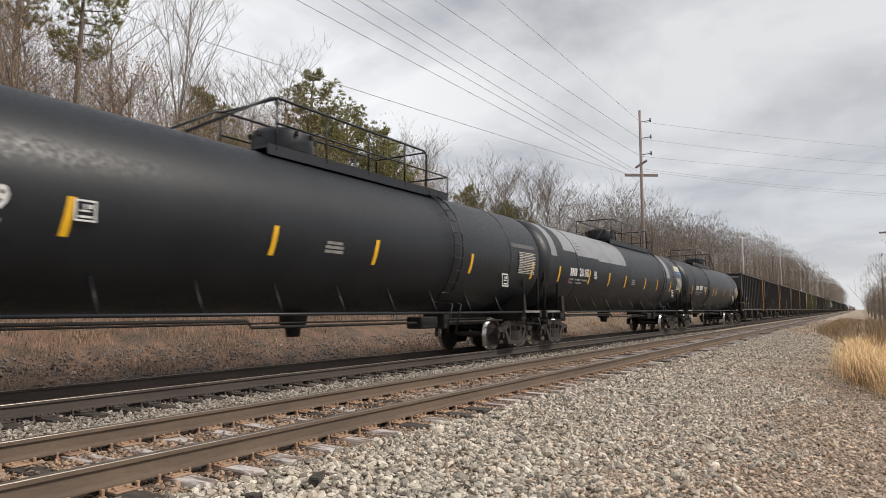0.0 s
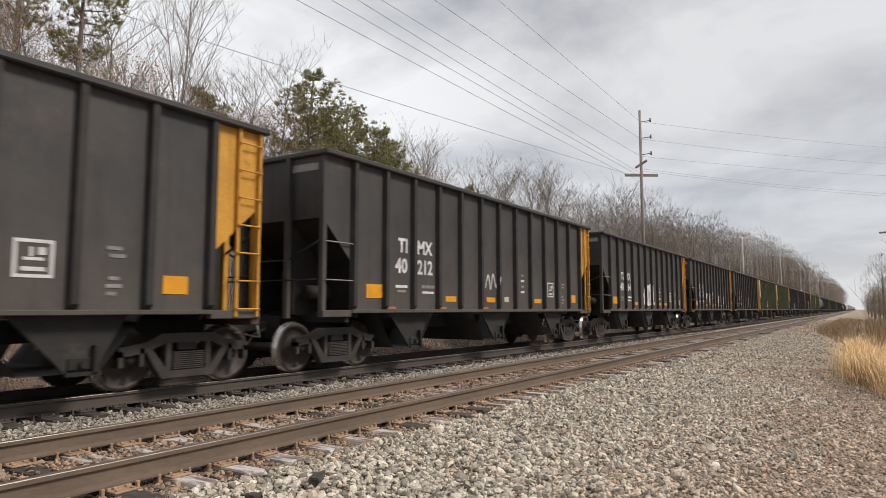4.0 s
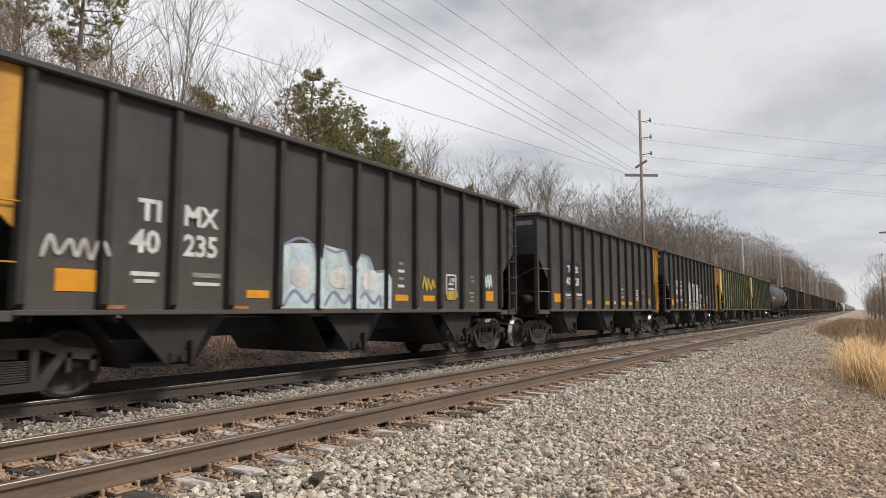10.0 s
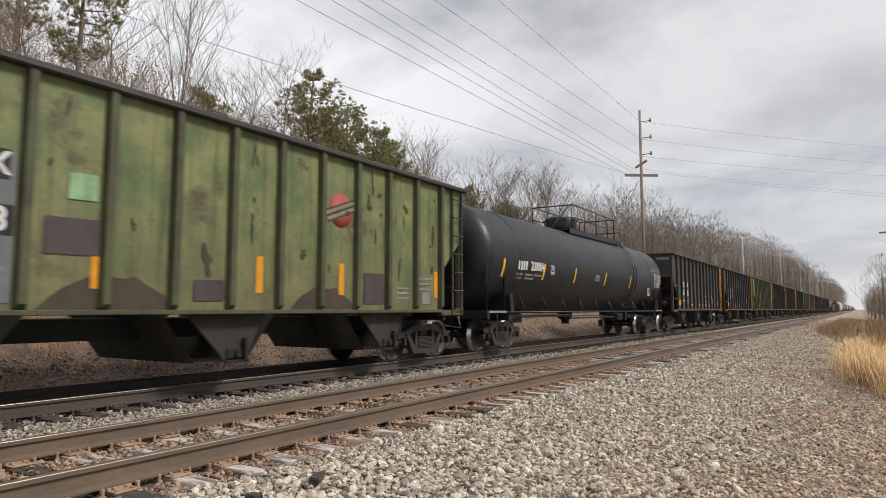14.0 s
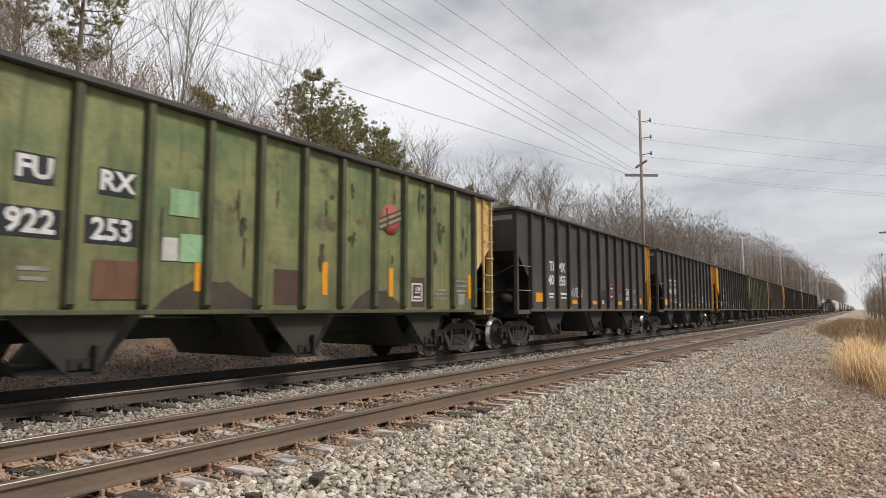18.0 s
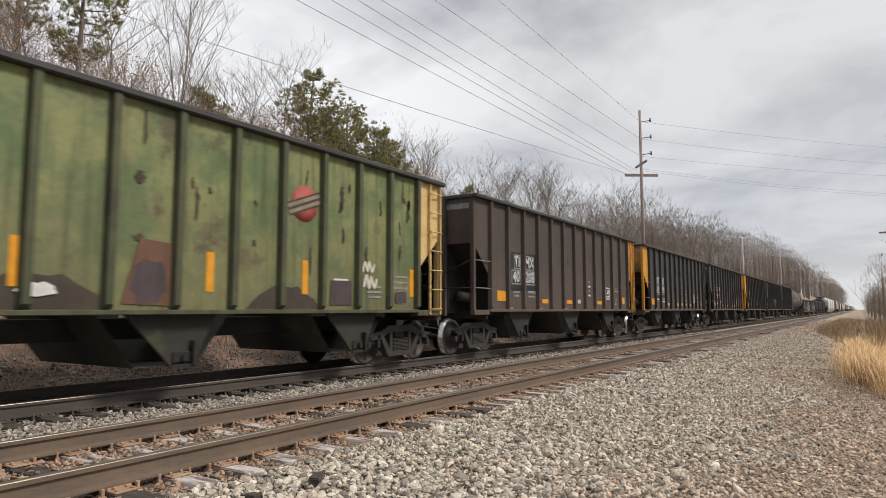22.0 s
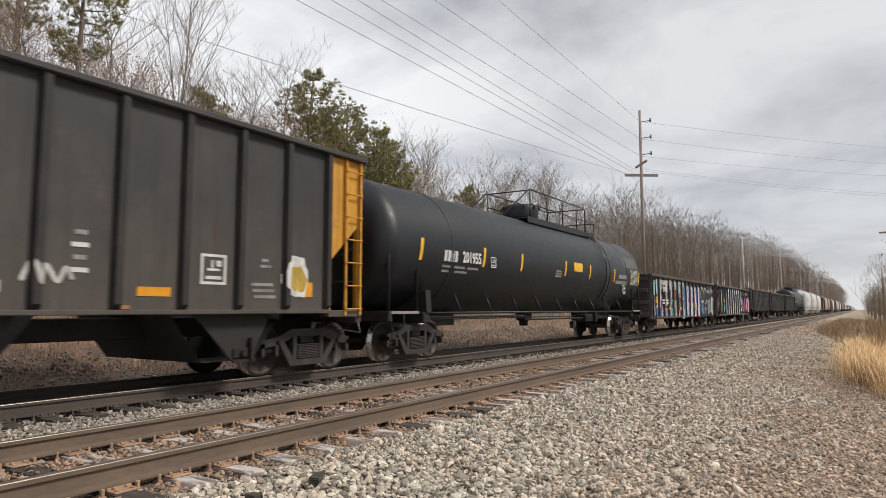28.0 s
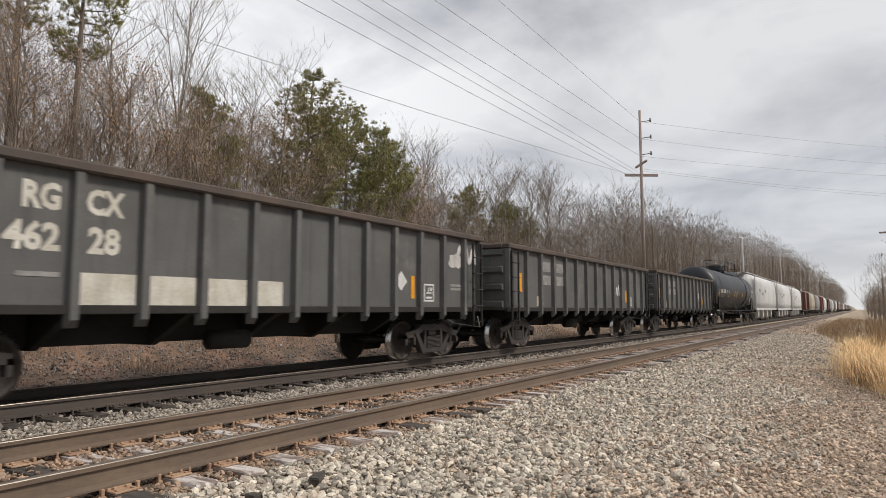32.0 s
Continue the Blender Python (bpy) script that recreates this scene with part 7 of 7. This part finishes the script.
def pine_meshes(seed, height, low=0.34, spread=0.255, dense=4.8):
    """A pine: whorls of upswept limbs, each with side shoots that end in dense tufts of needles."""
    rs = random.Random(seed)
    trunk, leaf = Shape(), Shape()
    bend = [Vector((0, 0, -0.3)), Vector((rs.uniform(-0.2, 0.2), 0.1, height * 0.5)), Vector((rs.uniform(-0.3, 0.3), rs.uniform(-0.3, 0.3), height * 0.98))]
    trunk.tube(bend, [0.16, 0.11, 0.03], 7)
    low *= height
    z = low
    lobes = [(rs.uniform(0, 6.283), rs.uniform(0.2, 0.9), rs.uniform(0.75, 1.25)) for _ in range(7)]
    while z < height * 0.99:
        f = (z - low) / (height - low)
        core = bend[0].lerp(bend[1], z / (height * 0.5)) if z < height * 0.5 else bend[1].lerp(bend[2], (z / height - 0.5) / 0.48)
        for k in range(rs.randrange(4, 7)):
            a = rs.uniform(0, 6.283)
            bulge = 1.0
            for la, lf, lw in lobes:
                bulge += (lw - 1.0) * max(0.0, math.cos(a - la)) * max(0.0, 1 - abs(f - lf) * 4)
            reach = height * spread * (1 - f ** 1.7) ** 0.8 * (0.6 + 0.4 * min(1.0, f * 3)) * bulge + 0.12
            L = reach * rs.uniform(0.65, 1.1)
            if rs.random() < (0.35 if f < 0.3 else 0.14):
                continue
            out = Vector((math.cos(a), math.sin(a), 0))
            side = Vector((-math.sin(a), math.cos(a), 0))
            rise = rs.uniform(0.15, 0.5) + 0.5 * f
            mid, tip = core + out * L * 0.55 + Vector((0, 0, L * 0.12 * rise)), core + out * L + Vector((0, 0, L * rise))
            trunk.tube([core, mid, tip], [0.032, 0.020, 0.008], 3, cap=False)
            n = max(3, int(L * dense))
            for i in range(n):
                g = 0.32 + 0.68 * (i + rs.random()) / n
                p = core.lerp(mid, g / 0.55) if g < 0.55 else mid.lerp(tip, (g - 0.55) / 0.45)
                shoot = 0.36 * L * (1.15 - g) + 0.10
                for e in (-1, 0, 1):
                    q = p + side * e * shoot * rs.uniform(0.5, 1.0) + out * shoot * 0.35 + Vector((rs.gauss(0, 0.05), rs.gauss(0, 0.05), rs.uniform(0.0, 0.16)))
                    for _ in range(2):
                        c = q + Vector((rs.gauss(0, 0.09), rs.gauss(0, 0.09), rs.gauss(0.03, 0.07)))
                        for _ in range(15):
                            d = (Vector((rs.gauss(0, 0.7), rs.gauss(0, 0.7), rs.gauss(0.75, 0.5))) + out * 0.35).normalized()
                            w = d.cross(Vector((rs.uniform(-1, 1), rs.uniform(-1, 1), rs.uniform(-1, 1)))).normalized() * 0.017
                            leaf.add([c - w, c + w, c + d * rs.uniform(0.13, 0.22)], [(0, 1, 2)])
        z += rs.uniform(0.36, 0.58)
    return quick(trunk, "trunk", BARK), quick(leaf, "crown", NEEDLE)


def bare_meshes(seed, height, twig_mat, leafy=0.0, kids=(20, 8, 5), spread=0.52, trunk_r=0.08):
    rs = random.Random(seed)
    t, w, tips = grow(rs, height, spread, trunk_r, 3, kids, 0.5)
    out = [quick(t, "trunk", twig_mat if twig_mat is PALETWIG else BARK), quick(w, "crown", twig_mat)]
    if leafy:
        leaf = Shape()
        for p in tips:
            if p.z < height * 0.95 and rs.random() < leafy:
                clump(leaf, p, 0.24, rs, 15, 0.058, 0.024, 0.0)
        out.append(quick(leaf, "foliage", OAKLEAF))
    return out


def brush_mesh(seed, height, stems, mat_):
    """A thicket of thin upright stems."""
    rs = random.Random(seed)
    s = Shape()
    for _ in range(stems):
        p = Vector((rs.gauss(0, 0.9), rs.gauss(0, 0.9), -0.2))
        d = Vector((rs.gauss(0, 0.2), rs.gauss(0, 0.2), 1)).normalized()
        h = height * rs.uniform(0.5, 1.1)
        pts = [p, p + d * h * 0.5 + Vector((rs.gauss(0, 0.1), rs.gauss(0, 0.1), 0)), p + d * h + Vector((rs.gauss(0, 0.25), rs.gauss(0, 0.25), 0))]
        s.tube(pts, [0.016, 0.011, 0.004], 3, cap=False)
        for k in range(5):
            f = rs.uniform(0.3, 0.95)
            q = pts[0].lerp(pts[2], f)
            e = Vector((rs.gauss(0, 0.5), rs.gauss(0, 0.5), 0.9)).normalized() * h * rs.uniform(0.15, 0.35)
            s.tube([q, q + e], [0.007, 0.003], 3, cap=False)
    return [quick(s, "thicket", mat_)]


KINDS = {
    "pine_a": pine_meshes(1, 10.5), "pine_b": pine_meshes(2, 12.0), "pine_c": pine_meshes(3, 8.5), "pine_d": pine_meshes(4, 12.4, 0.66, 0.15, 3.0), "pine_e": pine_meshes(5, 8.8, 0.45, 0.22),
    "bare_a": bare_meshes(11, 11.5, TWIG), "bare_b": bare_meshes(12, 12.5, PALETWIG, spread=0.45), "bare_c": bare_meshes(13, 10.0, TWIG, spread=0.65),
    "oak_a": bare_meshes(14, 9.5, TWIG, 0.65, spread=0.65), "oak_b": bare_meshes(15, 8.0, TWIG, 0.75, spread=0.7), "sap_a": bare_meshes(16, 7.0, PALETWIG, kids=(16, 7, 5), trunk_r=0.05), "sap_b": bare_meshes(17, 8.0, REDTWIG, kids=(16, 7, 5), trunk_r=0.05),
    "brush_a": brush_mesh(21, 2.8, 30, REDTWIG), "brush_b": brush_mesh(22, 4.2, 30, TWIG), "brush_c": brush_mesh(23, 2.2, 32, PALETWIG), "brush_d": brush_mesh(24, 6.5, 44, REDTWIG), "brush_e": brush_mesh(25, 5.4, 44, TWIG)}
TREE_TAGS = {"pine": ("pine_tree", "dark green pine with a ragged crown", "tree", "pines along the bank"), "bare": ("bare_tree", "leafless tree with grey-brown branches", "tree", "bare trees along the bank"),
             "oak": ("oak_tree", "small oak with clinging brown leaves", "tree", "oaks along the bank"), "sap": ("sapling", "slim leafless sapling on the bank", "tree", "saplings along the bank"), "brush": ("brush", "tangle of bare brown shrub stems", "shrub", "brush along the bank")}


def plant(kind, x, y, scale=1.0, turn=0.0):
    name, label, cat, grp = TREE_TAGS[kind.split("_")[0]]
    tree = tagged(new(name), label, cat, grp)
    for me in KINDS[kind]:
        o = new(me.name, me)
        o.parent = tree
    tree.matrix_basis = pose(x, y, ground_z(x, y), 0, 0, turn) @ Matrix.Diagonal((scale, scale, scale, 1))
    return tree


def plant_woods():
    rs = random.Random(77)
    # the ones that stand out
    for kind, x, y, h in (("pine_a", 22.9, 22.7, 1.08), ("pine_b", 26.4, 22.9, 0.91), ("pine_c", 28.3, 22.6, 1.16), ("pine_c", 30.0, 23.0, 1.10), ("pine_c", 24.6, 24.0, 1.15), ("pine_d", 11.4, 22.4, 1.02), ("pine_d", 9.5, 22.6, 1.08), ("pine_b", 5.6, 22.6, 0.95), ("pine_e", 17.3, 22.5, 1.0), ("pine_e", 41.0, 24.5, 1.0), ("pine_e", 46, 24, 0.95), ("pine_e", 49, 24, 0.95), ("pine_c", 33.0, 25, 0.9),
                          ("oak_a", 13.4, 22.5, 1.08), ("bare_b", 15.3, 22.5, 1.0), ("oak_a", 19.0, 23.5, 0.95), ("bare_b", 36.4, 24, 0.80), ("bare_a", 38, 25, 0.72), ("bare_c", 44, 23.5, 0.85), ("bare_b", 50.5, 23, 0.8), ("bare_a", 46.2, 21.5, 0.84), ("bare_c", 49.3, 21.2, 0.9), ("bare_a", 51.8, 22.0, 0.84), ("bare_c", 42.3, 21.8, 0.9), ("bare_a", 39.8, 22.4, 0.8), ("bare_a", 48, 25, 0.82), ("bare_c", 53, 22, 0.9), ("bare_a", 6.0, 23, 1.05), ("bare_a", 21.0, 25.5, 0.7),
                          ("oak_a", 20.5, 22.5, 1.05), ("oak_b", 31.5, 22.8, 1.1), ("oak_a", 34.2, 23.5, 1.0), ("oak_b", 12.6, 21.5, 1.05), ("oak_a", 4.0, 23, 1.2), ("oak_a", 18.2, 21.8, 0.9), ("oak_b", 15.9, 22.0, 1.0), ("oak_b", 26.5, 21.4, 0.62), ("oak_b", 28.6, 21.8, 0.6), ("oak_a", 9.9, 21.4, 0.95), ("oak_b", 7.6, 21.4, 1.1), ("oak_b", 30.2, 22.2, 0.75)):
        plant(kind, x, y, h, rs.uniform(0, 360))
    for i in range(46):
        x = 2 + i * 2.1 + rs.uniform(-1, 1)
        plant(rs.choice(("sap_a", "sap_b", "sap_a", "sap_b", "bare_c", "oak_b")), x, rs.uniform(20.5, 30), rs.uniform(0.75, 1.1) if x < 16 else rs.uniform(0.55, 0.78) if x < 28 else rs.uniform(0.36, 0.55) if x < 36 else rs.uniform(0.5, 0.8), rs.uniform(0, 360))
    for i in range(27):
        x = 52 + i * 2.4 + rs.uniform(-1, 1)
        plant(rs.choice(("bare_a", "bare_b", "bare_c", "sap_b")), x, rs.uniform(18.5, 27), rs.uniform(0.74, 1.02) * (0.62 if 54.5 < x < 60.5 else 1.0), rs.uniform(0, 360))
    for i in range(120):
        plant(rs.choice(("brush_a", "brush_b", "brush_b", "brush_c")), 3 + i * 0.775 + rs.uniform(-0.5, 0.5), rs.uniform(17.0, 24), rs.uniform(0.8, 1.3), rs.uniform(0, 360))
    # tall thickets under the pines
    for i in range(82):
        x = 8.5 + i * 0.62 + rs.uniform(-0.4, 0.4)
        plant(rs.choice(("brush_d", "brush_e")), x, rs.uniform(20.5, 25.5), rs.uniform(0.8, 1.3) if x < 20 else rs.uniform(0.6, 0.95), rs.uniform(0, 360))
    # right verge
    for x, y, k, h in ((23.0, -2.7, "bare_a", 0.55), (40, -2.4, "sap_b", 0.62), (48, -2.6, "brush_b", 1.0), (34, -2.0, "brush_a", 0.75), (58, -2.6, "bare_c", 0.6)):
        plant(k, x, y, h, rs.uniform(0, 360))
    for x, y, k, h in ((24, -4.5, "brush_a", 0.8), (28, -4, "brush_c", 0.9), (33, -4.5, "brush_a", 0.9), (38, -5, "brush_b", 0.7), (44, -5, "brush_a", 1.0), (50, -5.5, "brush_b", 0.9), (31, -6.0, "bare_a", 0.95), (47, -7.5, "bare_c", 0.9), (55, -7, "bare_a", 0.95), (64, -8, "bare_b", 1.0), (60, -5.5, "sap_b", 0.9), (72, -7, "bare_c", 1.05)):
        plant(k, x, y, h, rs.uniform(0, 360))


plant_woods()


def far_woods(name, label, where, seed):
    """Distant bare trees joined into one mass of trunks and fine upward sprays."""
    rs = np.random.RandomState(seed)
    V, F, n = [], [], 0
    for x, y, h in where:
        m = 1700 if x < 130 else 900 if x < 200 else 600
        f = rs.uniform(0.0, 1.0, m)
        z0 = h * (0.18 + 0.74 * f)
        r = h * 0.27 * np.sqrt(np.clip(np.sin(np.pi * (0.12 + 0.86 * f)), 0.02, 1)) * np.sqrt(rs.uniform(0.02, 1.0, m))
        a = rs.uniform(0, 6.28, m)
        base = np.stack([r * np.cos(a), r * np.sin(a), z0], 1)
        d = np.stack([np.cos(a) * rs.uniform(-0.2, 1.0, m), np.sin(a) * rs.uniform(-0.2, 1.0, m), rs.uniform(-0.15, 0.9, m)], 1) * (h * rs.uniform(0.025, 0.065, (m, 1)))
        w = np.stack([-np.sin(a * 3), np.cos(a * 3), np.zeros(m)], 1) * rs.uniform(0.008, 0.020, (m, 1)) * (0.55 + x / 130) * (1.25 - 0.75 * (r / r.max()))[:, None]
        base[0], d[0], w[0] = (0, 0, -0.5), (0, 0, h * 0.8), (0.0, 0.14, 0)
        q = np.stack([base - w, base + w, base + d], 1).reshape(-1, 3) + [x, y, ground_z(x, y)]
        V.append(q)
        F.append(np.arange(3 * m).reshape(-1, 3) + n)
        n += 3 * m
    me = bpy.data.meshes.new(name)
    me.from_pydata(np.concatenate(V), [], np.concatenate(F).tolist())
    me.materials.append(WOODM)
    return tagged(new(name, me), label, "woods", kind="stuff")


def spots(n, x0, x1, y0, y1, s0, s1, seed, power=1.0):
    rs = random.Random(seed)
    return [(x0 + (x1 - x0) * rs.random() ** power, rs.uniform(y0, y1), rs.uniform(s0, s1)) for _ in range(n)]


far_woods("distant_woods", "distant mass of bare brown trees along the line", spots(150, 70, 150, 18, 34, 10.0, 14.5, 1) + spots(210, 150, 330, 18, 34, 11.5, 17, 9) + spots(150, 330, 900, 15, 34, 17, 23, 2), 3)
far_woods("background_woods", "thin bare woods behind the bank", spots(70, -6, 80, 27, 42, 6, 9, 6) + spots(75, 7, 30, 25, 38, 8.0, 11.0, 12) + spots(90, 30, 75, 22.5, 36, 6.5, 9.5, 13), 7)
far_woods("distant_woods", "distant bare trees on the far verge", spots(50, 52, 420, -15, -3.8, 6.0, 10.0, 4) + spots(60, 62, 330, -5.5, -1.6, 4.5, 8.0, 8), 5)


def dry_grass(name, label, count, where, h0, h1, seed, material, lean0=0.05, lean1=0.75):
    """Bent dry blades as one mesh."""
    rs = np.random.RandomState(seed)
    V, F = [], []
    n = 0
    while n < count:
        x, y = where(rs)
        z = ground_z(x, y)
        h, a, lean = rs.uniform(h0, h1), rs.uniform(0, 6.28), rs.uniform(lean0, lean1)
        dx, dy = math.cos(a) * lean * h, math.sin(a) * lean * h
        wx, wy = -math.sin(a) * 0.004, math.cos(a) * 0.004
        p = [(x, y, z - 0.03), (x + dx * 0.3, y + dy * 0.3, z + h * 0.6), (x + dx, y + dy, z + h)]
        o = len(V)
        V += [(p[0][0] - wx, p[0][1] - wy, p[0][2]), (p[0][0] + wx, p[0][1] + wy, p[0][2]), (p[1][0] - wx, p[1][1] - wy, p[1][2]), (p[1][0] + wx, p[1][1] + wy, p[1][2]), p[2]]
        F += [(o, o + 1, o + 3, o + 2), (o + 2, o + 3, o + 4)]
        n += 1
    me = bpy.data.meshes.new(name)
    me.from_pydata(V, [], F)
    me.materials.append(material)
    return tagged(new(name, me), label, "grass", kind="stuff")


TUFT = random.Random(41)
TUFTS = []
for _ in range(150):
    tx = 13.9 + 13 * TUFT.random() ** 1.3
    TUFTS.append((tx, min(0.12, -0.62 + (tx - 13.9) * 0.20) - abs(TUFT.gauss(0, 0.9)), TUFT.uniform(0.12, 0.35)))


def verge_spot(rs):
    x, y, r = TUFTS[rs.randint(len(TUFTS))]
    return x + rs.normal(0, r), y + rs.normal(0, r)


def weed_spot(rs):
    x = 16 + 90 * rs.rand() ** 1.6
    return x, min(2.5, 0.25 + max(0.0, x - 28) * 0.11) - abs(rs.normal(0, 1.5))


dry_grass("verge_grass", "tall dry straw-coloured grass beside the path", 22000, verge_spot, 0.15, 0.85, 31, STRAWM, 0.1, 1.5)
dry_grass("verge_weeds", "brown dead weeds along the far verge", 16000, weed_spot, 0.12, 0.62, 32, DEADLEAF)
dry_grass("verge_weeds", "tall brown weed stalks behind the straw grass", 7000, lambda rs: (21 + 45 * rs.rand() ** 1.5, -0.2 - abs(rs.normal(0, 1.3))), 0.4, 1.2, 35, DEADLEAF, 0.05, 0.4)
dry_grass("bank_grass", "flattened tan grass on the wooded bank", 20000, lambda rs: (5 + 60 * rs.rand() ** 1.4, rs.uniform(14.4, 18.5)), 0.03, 0.10, 33, LITTER, 0.8, 2.6)
TUSSOCK = random.Random(52)
TUSSOCKS = [(5 + 55 * TUSSOCK.random() ** 1.4, TUSSOCK.uniform(13.9, 18.5), TUSSOCK.uniform(0.15, 0.5)) for _ in range(240)]


def tussock_spot(rs):
    x, y, r = TUSSOCKS[rs.randint(len(TUSSOCKS))]
    return x + rs.normal(0, r * 1.6), max(13.4, y + rs.normal(0, r))


dry_grass("bank_litter", "tan tussocks of dead grass on the bank", 20000, tussock_spot, 0.06, 0.32, 34, BANKSTRAW, 0.2, 1.6)


# ---- bits lying on the ballast ----
def scrap(x, y, L, W, H, turn, seed):
    rs = random.Random(seed)
    sh = Shape().box(-L / 2, L / 2, -W / 2, W / 2, 0, H, 0.008)
    sh.v = [(a + rs.uniform(-0.015, 0.015), b + rs.uniform(-0.01, 0.01), c + rs.uniform(-0.008, 0.008)) for a, b, c in sh.v]
    ob = tagged(new("wood_scrap", sh.mesh("wood_scrap", TIEDARK)), "dark splintered tie scrap on the ballast", "wood scrap", "tie scraps on the ballast")
    ob.matrix_basis = pose(x, y, ground_z(x, y) + 0.015, rs.uniform(-4, 4), rs.uniform(-4, 4), turn)


for k, (x, y, L, W, H, t) in enumerate(((4.05, 3.82, 0.26, 0.09, 0.07, 35), (3.42, 3.85, 0.12, 0.08, 0.07, 80))):
    scrap(x, y, L, W, H, t, k)


# ---- pole line ----
def pole_line():
    X, Y, top = 61.6, 17.0, 20.2
    z0 = ground_z(X, Y)
    pole = tagged(new("utility_pole"), "tall weathered wooden utility pole with crossarms", "utility pole", "poles along the line")
    part("pole_shaft", smooth(Shape().tube([(0, 0, -0.5), (0, 0, top - z0)], [0.19, 0.12], 12)), POLEM, pole)
    part("crossarm", Shape().box(-0.08, 0.08, -1.6, 1.6, 12.9, 13.15, 0.02), POLEM, pole, turn=(0, 0, 35))
    part("crossarm", Shape().box(-0.08, 0.08, -1.5, 1.5, 14.0, 14.2, 0.02), POLEM, pole, turn=(0, 0, -55))
    for z in (18.2, 16.6, 15.0):
        part("insulator_arm", smooth(Shape().tube([(0, 0, z), (0.1, -0.9, z + 0.05)], 0.04, 6).lathe([(0, 0.0), (0, 0.09), (0.35, 0.09), (0.35, 0.0)], "z", 10, (0.1, -0.95, z - 0.1))), INSUL, pole, "post insulator")
    pole.matrix_basis = pose(X, Y, z0)
    for x, y, h, m in ((110.5, 15.2, 12.3, POLEWHITE), (168.0, 15.2, 13.8, POLEM)):
        p = tagged(new("utility_pole"), "slim pale wooden pole above the trees", "utility pole", "poles along the line")
        part("pole_shaft", smooth(Shape().tube([(0, 0, -0.5), (0, 0, h - ground_z(x, y))], [0.2, 0.13], 10)), m, p)
        p.matrix_basis = pose(x, y, ground_z(x, y))
    p = tagged(new("utility_pole"), "low wooden pole with a crossarm beyond the verge", "utility pole", "poles along the line")
    part("pole_shaft", smooth(Shape().tube([(0, 0, -0.5), (0, 0, 10.6 - ground_z(90, -3.7))], [0.17, 0.12], 10)), POLEM, p)
    part("crossarm", Shape().box(-0.06, 0.06, -1.3, 1.5, 9.85 - ground_z(90, -3.7), 10.05 - ground_z(90, -3.7), 0.01), POLEM, p)
    p.matrix_basis = pose(90, -3.7, ground_z(90, -3.7))
    w = tagged(new("power_lines"), "thin grey overhead power lines", "power line")

    def span(a, b, sag, r=0.015):
        a, b = Vector(a), Vector(b)
        pts = [a.lerp(b, i / 20) - Vector((0, 0, 4 * sag * (i / 20) * (1 - i / 20))) for i in range(21)]
        part("wire", smooth(Shape().tube(pts, r, 5)), WIREM, w)

    # towards the camera: each wire passes through a place on the line to a pole behind it
    for z, px, py, pz in ((13.2, 20.8, 20.5, 15.24), (13.7, 22.8, 20.33, 16.04), (14.0, 24.5, 20.18, 16.71), (15.7, 26.2, 20.03, 17.39), (17.4, 30.6, 19.66, 19.11), (19.1, 37.2, 19.09, 21.7), (13.6, 16.4, 20.9, 11.9)):
        a, q = Vector((X, Y, z)), Vector((px, py, pz))
        span(a, a + (q - a) * ((X + 20) / (X - px)), 0.35, 0.015)
    for z, ex, ey, ez in ((19.1, 90, -3.4, 20.3), (17.4, 90, -1.8, 18.7), (15.7, 90, -3.2, 17.0), (14.5, 90, -1.0, 15.3), (14.3, 90, -1.0, 15.0)):
        a, q = Vector((X, Y, z)), Vector((ex, ey, ez))
        span(a, a + (q - a) * 1.7, 0.5, 0.013)


pole_line()


# ---- what moves ----
# the train's small gains and losses on its even pace, second by second
SLACK = (0, -0.11, -0.27, -0.34, -0.3, -0.2, -0.08, 0.24, -0.02, 0.02, 0.15, -0.12, -0.06, 0.16, -0.07, 0, 0.05, 0.09, 0.08, 0.22, -0.13, -0.07, 0.13, -0.12, -0.1, 0.03, -0.03, -0.09, -0.14, -0.34, -0.46, -0.57, -0.68)


def travelled(t):
    k = min(31, int(t))
    f = t - k
    f = f * f * (3 - 2 * f)
    return 16.104 * t - 0.00906 * ((t - 16) ** 2 - 256) + SLACK[k] * (1 - f) + SLACK[k + 1] * f


def motions():
    for car, u in CARS:
        walk(car, [(t, pose(u + 2.319 - travelled(t), Y_FAR, Z_FAR)) for t in range(33)])
    for e in (-1, 1):
        lead = WHEELSETS[e][0]
        rows = [(k / 30, pose(e * 0.9, 0, WHEEL_R) @ Matrix.Rotation(-travelled(k / 30) / WHEEL_R, 4, "Y")) for k in range(961)]
        walk(lead, rows)
        keys = lead.animation_data
        for w in WHEELSETS[e][1:]:
            w.rotation_mode = "QUATERNION"
            d = w.animation_data_create()
            d.action = keys.action
            d.action_slot = keys.action_slot


motions()
